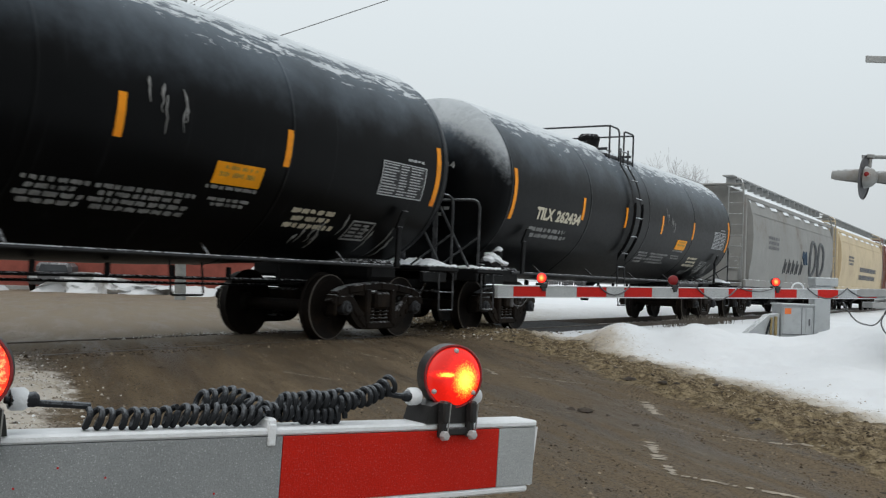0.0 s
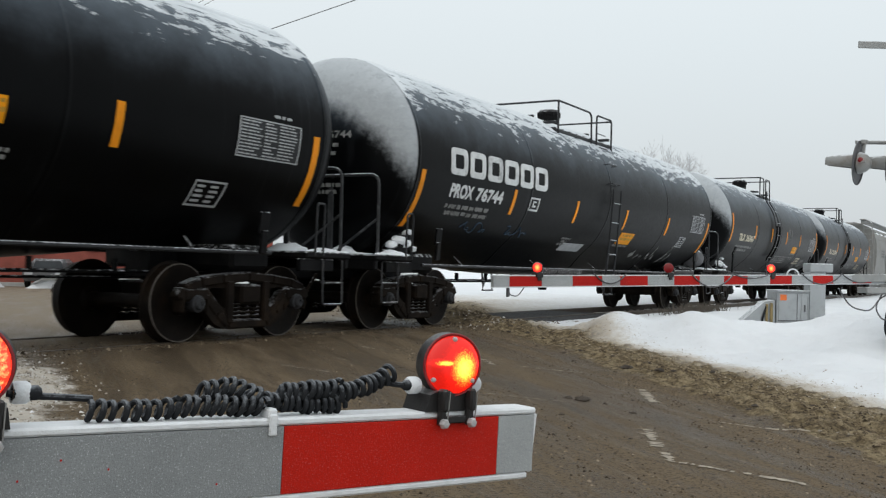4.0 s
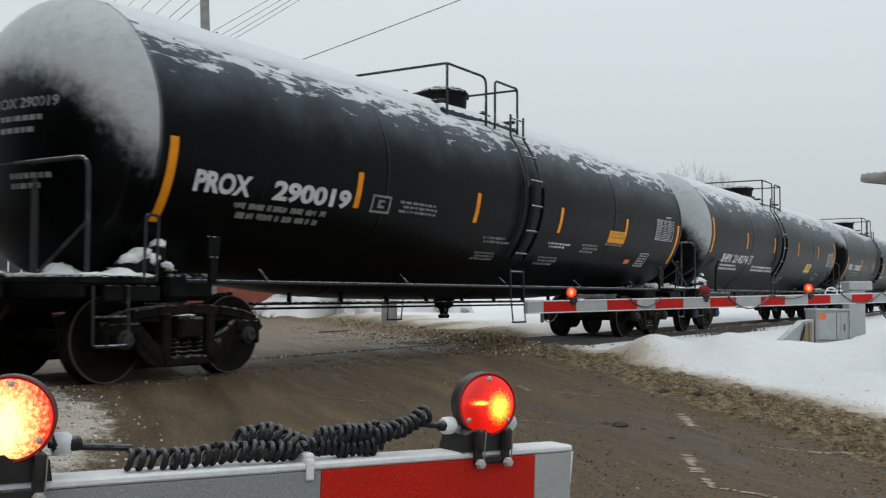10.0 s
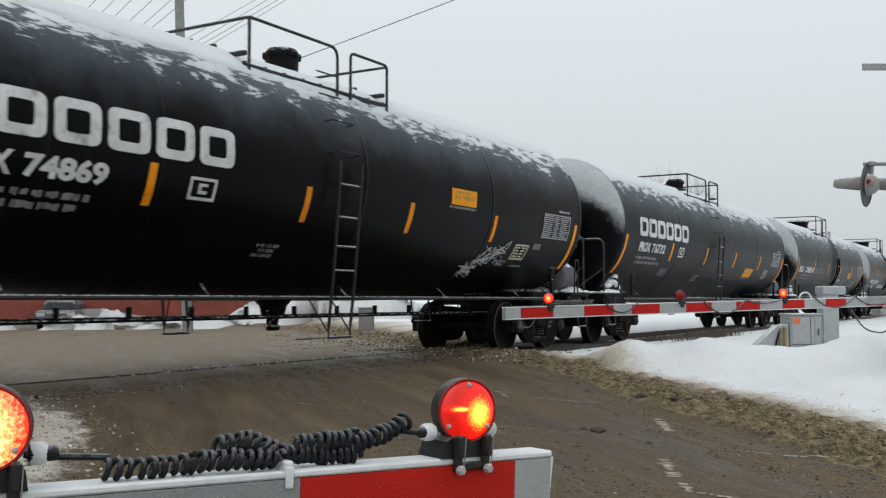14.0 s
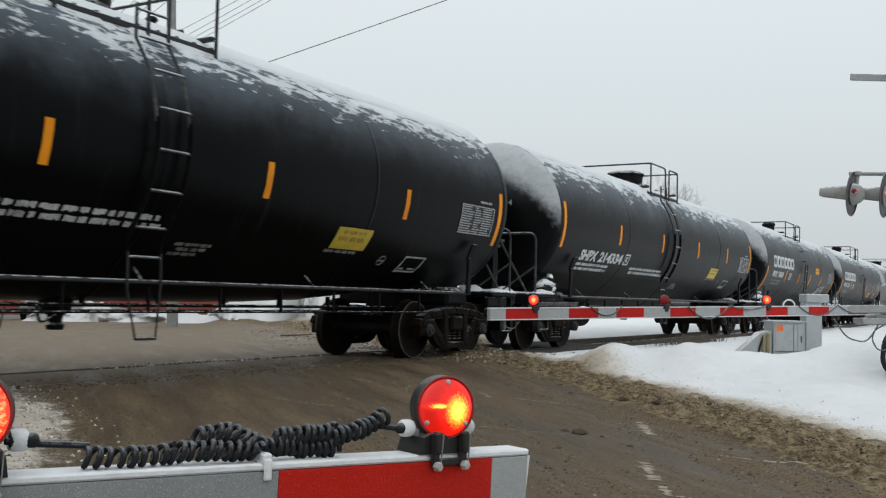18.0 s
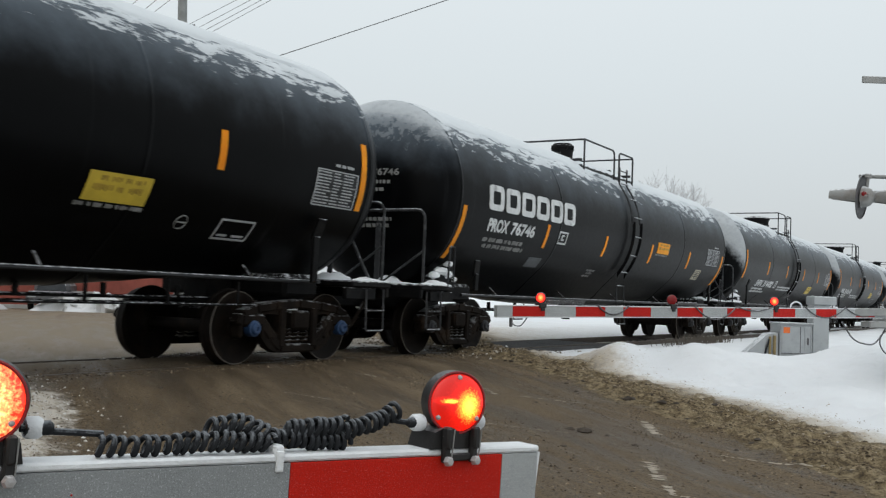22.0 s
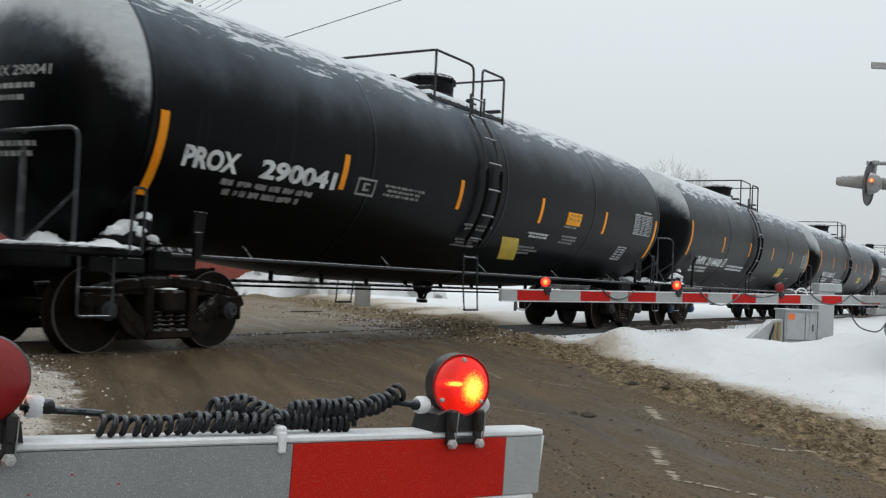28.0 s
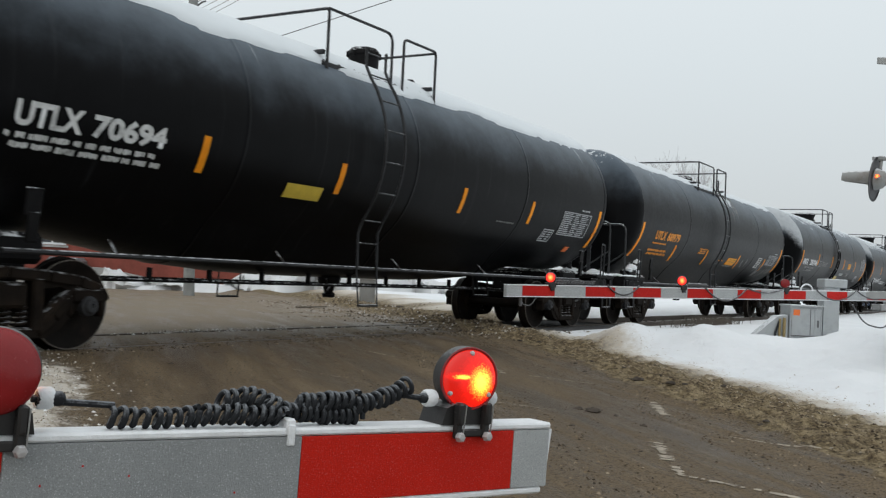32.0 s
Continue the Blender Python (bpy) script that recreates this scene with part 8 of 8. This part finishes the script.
for a_, b_, e0, e1, r_ in (((-6.54, 33.66, 8.60), (0.26, 33.53, 11.16), -0.34, 1.5, 0.016),
                           ((-13.60, 33.64, 9.39), (-11.86, 33.55, 11.2), -1.5, 2.0, 0.010), ((-13.46, 33.67, 8.96), (-11.22, 33.54, 11.2), -1.0, 2.0, 0.010),
                           ((-13.27, 33.68, 8.63), (-10.64, 33.54, 11.2), -0.8, 2.0, 0.010), ((-13.06, 33.70, 8.29), (-9.93, 33.54, 11.2), -0.6, 2.0, 0.010),
                           ((-13.04, 33.72, 7.88), (-9.29, 33.54, 11.2), -0.5, 2.0, 0.010), ((-13.02, 33.73, 7.75), (-8.79, 33.54, 11.2), -0.5, 2.0, 0.010),
                           ((-8.83, 33.61, 9.81), (-6.57, 33.54, 11.12), 0.0, 3.0, 0.009), ((-8.69, 33.62, 9.60), (-6.57, 33.55, 10.87), -0.05, 3.0, 0.009),
                           ((-8.69, 33.63, 9.39), (-6.57, 33.56, 10.66), -0.05, 3.0, 0.009), ((-8.58, 33.64, 9.27), (-6.57, 33.57, 10.48), -0.1, 3.0, 0.009),
                           ((-13.56, 33.65, 9.19), (-10.47, 33.66, 9.02), -0.6, 1.45, 0.011)):
    va_, vb_ = Vector(a_), Vector(b_)
    wire(va_.lerp(vb_, e0), va_.lerp(vb_, e1), 0.04, r_)

# brick house across the tracks
bh = thing("brick_house", pose(-20.5, 50.0, -0.45, 0, 0, 14), "two-storey red brick building beyond the crossing, snow on its roof", "house")
W_, D_, H_ = 24.0, 10.0, 7.2
part("wall", Build().box((0, 0, H_ / 2), (W_, D_, H_), 0.03), "brick", bh, "red brick wall")
part("foundation", Build().box((0, -0.02, 0.15), (W_ + 0.1, D_ + 0.1, 0.3), 0.02), "concrete", bh, "grey concrete footing")
rf = Build().plate([(-W_ / 2 - 0.4, H_ - 0.02), (W_ / 2 + 0.4, H_ - 0.02), (W_ / 2 + 0.4, H_ + 0.28), (-W_ / 2 - 0.4, H_ + 0.28)], D_ + 0.8)
part("roof", rf, "roof", bh, "flat snow-covered roof")
for st_ in range(2):
    for i in range(8):
        wx = -W_ / 2 + 1.8 + i * 2.9
        wz = 2.7 + st_ * 2.7
        wn_ = part("window", Build().box((wx, -D_ / 2 - 0.005, wz), (1.2, 0.08, 1.5), 0.01), "white_edge", bh, "pale window frame")
        part("pane", Build().box((wx - 0.28, -D_ / 2 - 0.04, wz), (0.48, 0.03, 1.3)), "glass", wn_)
        part("pane", Build().box((wx + 0.28, -D_ / 2 - 0.04, wz), (0.48, 0.03, 1.3)), "glass", wn_)
        part("sill", Build().box((wx, -D_ / 2 - 0.06, wz - 0.82), (1.4, 0.18, 0.10), 0.01), "concrete", wn_)


def snow_ridge(x0, x1, y, deep, crest, seed):
    """A ploughed ridge of lumpy snow along x; crest: height of its top over the ground, by place along it."""
    nx_, ny_ = int((x1 - x0) / 0.14), 22
    xs, vs_ = np.linspace(x0, x1, nx_), np.linspace(-1, 1, ny_)
    XX, VV = np.meshgrid(xs, vs_)
    YY = y + VV * deep + (fractal(XX * 0.9, VV, seed) - 0.5) * 2.6 * deep
    top = np.interp(XX, *zip(*crest)) * (1 - np.abs(VV) ** 1.7)
    lumps_ = (fractal(XX * 1.6, YY * 1.6, seed + 2) - 0.45) * 0.75 + (fractal(XX * 4.5, YY * 4.5, seed + 5, 3) - 0.5) * 0.5
    end_ = step(XX - x0, 0, 0.3) * step(x1 - XX, 0, 0.3) * (1 - np.abs(VV) ** 4)
    ZZ = lay(XX, YY)[0] - 0.06 + (top * (1 + lumps_) + 0.10) * end_
    P = np.stack([XX, YY, ZZ], -1).reshape(-1, 3)
    b = Build().add([tuple(p) for p in P], [(j * nx_ + i, j * nx_ + i + 1, (j + 1) * nx_ + i + 1, (j + 1) * nx_ + i) for j in range(ny_ - 1) for i in range(nx_ - 1)])
    return solid("snow_bank", b, "old_snow", "lumpy ploughed bank of snow before the brick building", "snow bank", "snow banks")


snow_ridge(-16.6, -8.7, 42.0, 1.5, ((-16.6, 0.10), (-15.6, 0.45), (-14.9, 0.50), (-14.5, 0.38), (-13.9, 0.85), (-13.5, 0.75), (-13.0, 0.34), (-11.0, 0.30), (-8.7, 0.22)), 5)
snow_ridge(-9.6, 0.5, 44.0, 2.3, ((-9.6, 0.15), (-8.6, 0.75), (-7.6, 1.15), (-6.0, 1.35), (-3.0, 1.2), (0.5, 0.3)), 8)
snow_ridge(-24.5, -18.0, 42.0, 1.4, ((-24.5, 0.1), (-21.5, 0.30), (-18.0, 0.15)), 11)
ramp_ = thing("concrete_ramp", pose(-15.4, 45.0, height(-15.4, 45.0), 0, 0, 14), "grey concrete ramp wall sloping down before the brick building", "ramp")
part("wall", Build().plate([(-1.3, -0.3), (3.0, -0.3), (3.0, 0.30), (0.0, 0.85), (-1.3, 0.85)], 0.9), "concrete", ramp_)
pc = thing("parked_car", pose(-16.9, 44.6, height(-16.9, 44.6), 0, 0, 12), "dark parked car beyond the snow banks", "car")
part("body", Build().box((0, 0, 0.55), (1.78, 4.2, 0.55), 0.14).box((0, 0.1, 0.98), (1.5, 2.2, 0.55), 0.2), "dark_grey", pc, "dark car body")
part("windscreen", Build().plate([(-0.62, 0.86), (0.62, 0.86), (0.52, 1.16), (-0.52, 1.16)], 0.02, pose(0, -1.02, 0)), "glass", pc, "dark windscreen")
for x in (-0.62, 0.62):
    part("headlight", Build().box((x, -2.09, 0.62), (0.34, 0.05, 0.14), 0.02), "panel", pc, "pale headlight")
    for y in (-1.3, 1.3):
        part("wheel", Build().lathe([(0, -0.1), (0.24, -0.1), (0.31, -0.07), (0.31, 0.07), (0.24, 0.1), (0, 0.1)], 20, pose(x * 1.25, y, 0.31, 0, 90, 0), close=False), "rubber_panel", pc)
sb = thing("relay_box", pose(-2.15, 28.4, height(-2.15, 28.4) - 0.05, 0, 0, 10), "small grey relay box standing in the snow", "relay box")
part("case", Build().box((0, 0, 0.35), (0.42, 0.36, 0.75), 0.02), "grey_paint", sb)
part("lid", Build().box((0, 0, 0.74), (0.48, 0.42, 0.05), 0.01), "roof", sb)


def bare_tree(x, y, h, seed, spread=0.55):
    """A bare winter tree: a tapered trunk, forked limbs and a haze of twigs."""
    rnd = random.Random(seed)
    t = thing("bare_tree", pose(x, y, height(x, y) - 0.1), "bare winter tree, its colour paled for haze", "tree", "bare trees")
    tb = Build()
    tw = Build()

    def limb(p, d, ln, r, depth):
        pts = [p]
        for i in range(3):
            d = (d + Vector((rnd.uniform(-0.2, 0.2), rnd.uniform(-0.2, 0.2), rnd.uniform(-0.05, 0.15)))).normalized()
            pts.append(pts[-1] + d * ln / 3)
        (tb if depth < 2 else tw).tube(pts, [r, r * 0.85, r * 0.7, max(r * 0.55, 0.02)], 6 if depth < 2 else 3, ends=False)
        if depth >= 5:
            return
        for k in range(3):
            a = rnd.uniform(0, 2 * math.pi)
            nd = (d + Vector((math.cos(a), math.sin(a), rnd.uniform(-0.1, 0.3))) * rnd.uniform(0.4, 0.75)).normalized()
            limb(pts[rnd.choice((2, 3, 3))], nd, ln * rnd.uniform(0.55, 0.8), r * 0.55, depth + 1)

    limb(Vector((0, 0, 0)), Vector((0, 0, 1)), h * 0.33, h * 0.018, 0)
    for a in range(4):
        limb(Vector((0, 0, h * rnd.uniform(0.22, 0.33))), Vector((math.cos(a * 1.6), math.sin(a * 1.6), 0.9)).normalized(), h * 0.26, h * 0.010, 1)
    part("trunk", tb, "twig", t, "tapered trunk and limbs")
    part("crown", tw, "twig", t, "thin twigs paled for haze")
    return t


bare_tree(30.6, 140.0, 22.3, 3)
bare_tree(33.6, 150.0, 22.6, 5)
bare_tree(29.0, 138.0, 20.8, 9)


# ---- movement: the train rolls by, its wheels turn ----
def motions():
    times = [float(i) for i in range(33)]
    slack = dict(zip((0, 1, 2, 3, 6, 7, 10, 11, 13, 16, 17, 18, 19, 21, 25, 28, 31, 32), (0.14, 0.01, 0.08, 0.07, -0.10, -0.02, -0.05, 0.13, -0.08, -0.03, -0.08, 0.02, -0.03, 0.04, 0.07, 0.05, -0.03, -0.12)))
    for car, start in CARS:
        walk(car, [(t, pose(*on_track(start + run(t) - slack.setdefault(int(t), 0.0), GAUGE / 2), 0, 0, TURN)) for t in times])
    base = [(k * 0.4, run(k * 0.4)) for k in range(81)]
    spins = [i / 12.5 for i in range(401)]
    angles = [math.degrees(float(np.interp(t, [b[0] for b in base], [b[1] for b in base])) / 0.457) for t in spins]
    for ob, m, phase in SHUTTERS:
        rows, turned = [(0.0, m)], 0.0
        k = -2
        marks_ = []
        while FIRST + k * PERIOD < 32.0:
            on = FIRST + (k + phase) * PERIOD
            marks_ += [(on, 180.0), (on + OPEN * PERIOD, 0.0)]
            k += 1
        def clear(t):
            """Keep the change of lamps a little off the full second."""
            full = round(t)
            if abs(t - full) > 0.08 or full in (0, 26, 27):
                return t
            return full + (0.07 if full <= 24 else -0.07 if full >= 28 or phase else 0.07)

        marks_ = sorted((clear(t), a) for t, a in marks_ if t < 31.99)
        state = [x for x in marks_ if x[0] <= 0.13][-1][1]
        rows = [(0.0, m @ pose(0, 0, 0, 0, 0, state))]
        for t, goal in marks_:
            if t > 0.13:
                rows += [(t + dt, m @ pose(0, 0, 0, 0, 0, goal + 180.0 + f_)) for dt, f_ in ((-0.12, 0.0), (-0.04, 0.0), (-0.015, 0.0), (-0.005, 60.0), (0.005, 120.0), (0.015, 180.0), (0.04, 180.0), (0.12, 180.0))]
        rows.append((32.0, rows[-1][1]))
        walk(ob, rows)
    for car, start in CARS:
        for tr in car.children:
            if tr.name.startswith("truck"):
                for w in tr.children:
                    if w.name.startswith("wheelset"):
                        x, y, z = w.location
                        walk(w, [(t, pose(x, y, z, 0, a, 0)) for t, a in zip(spins, angles)])


motions()
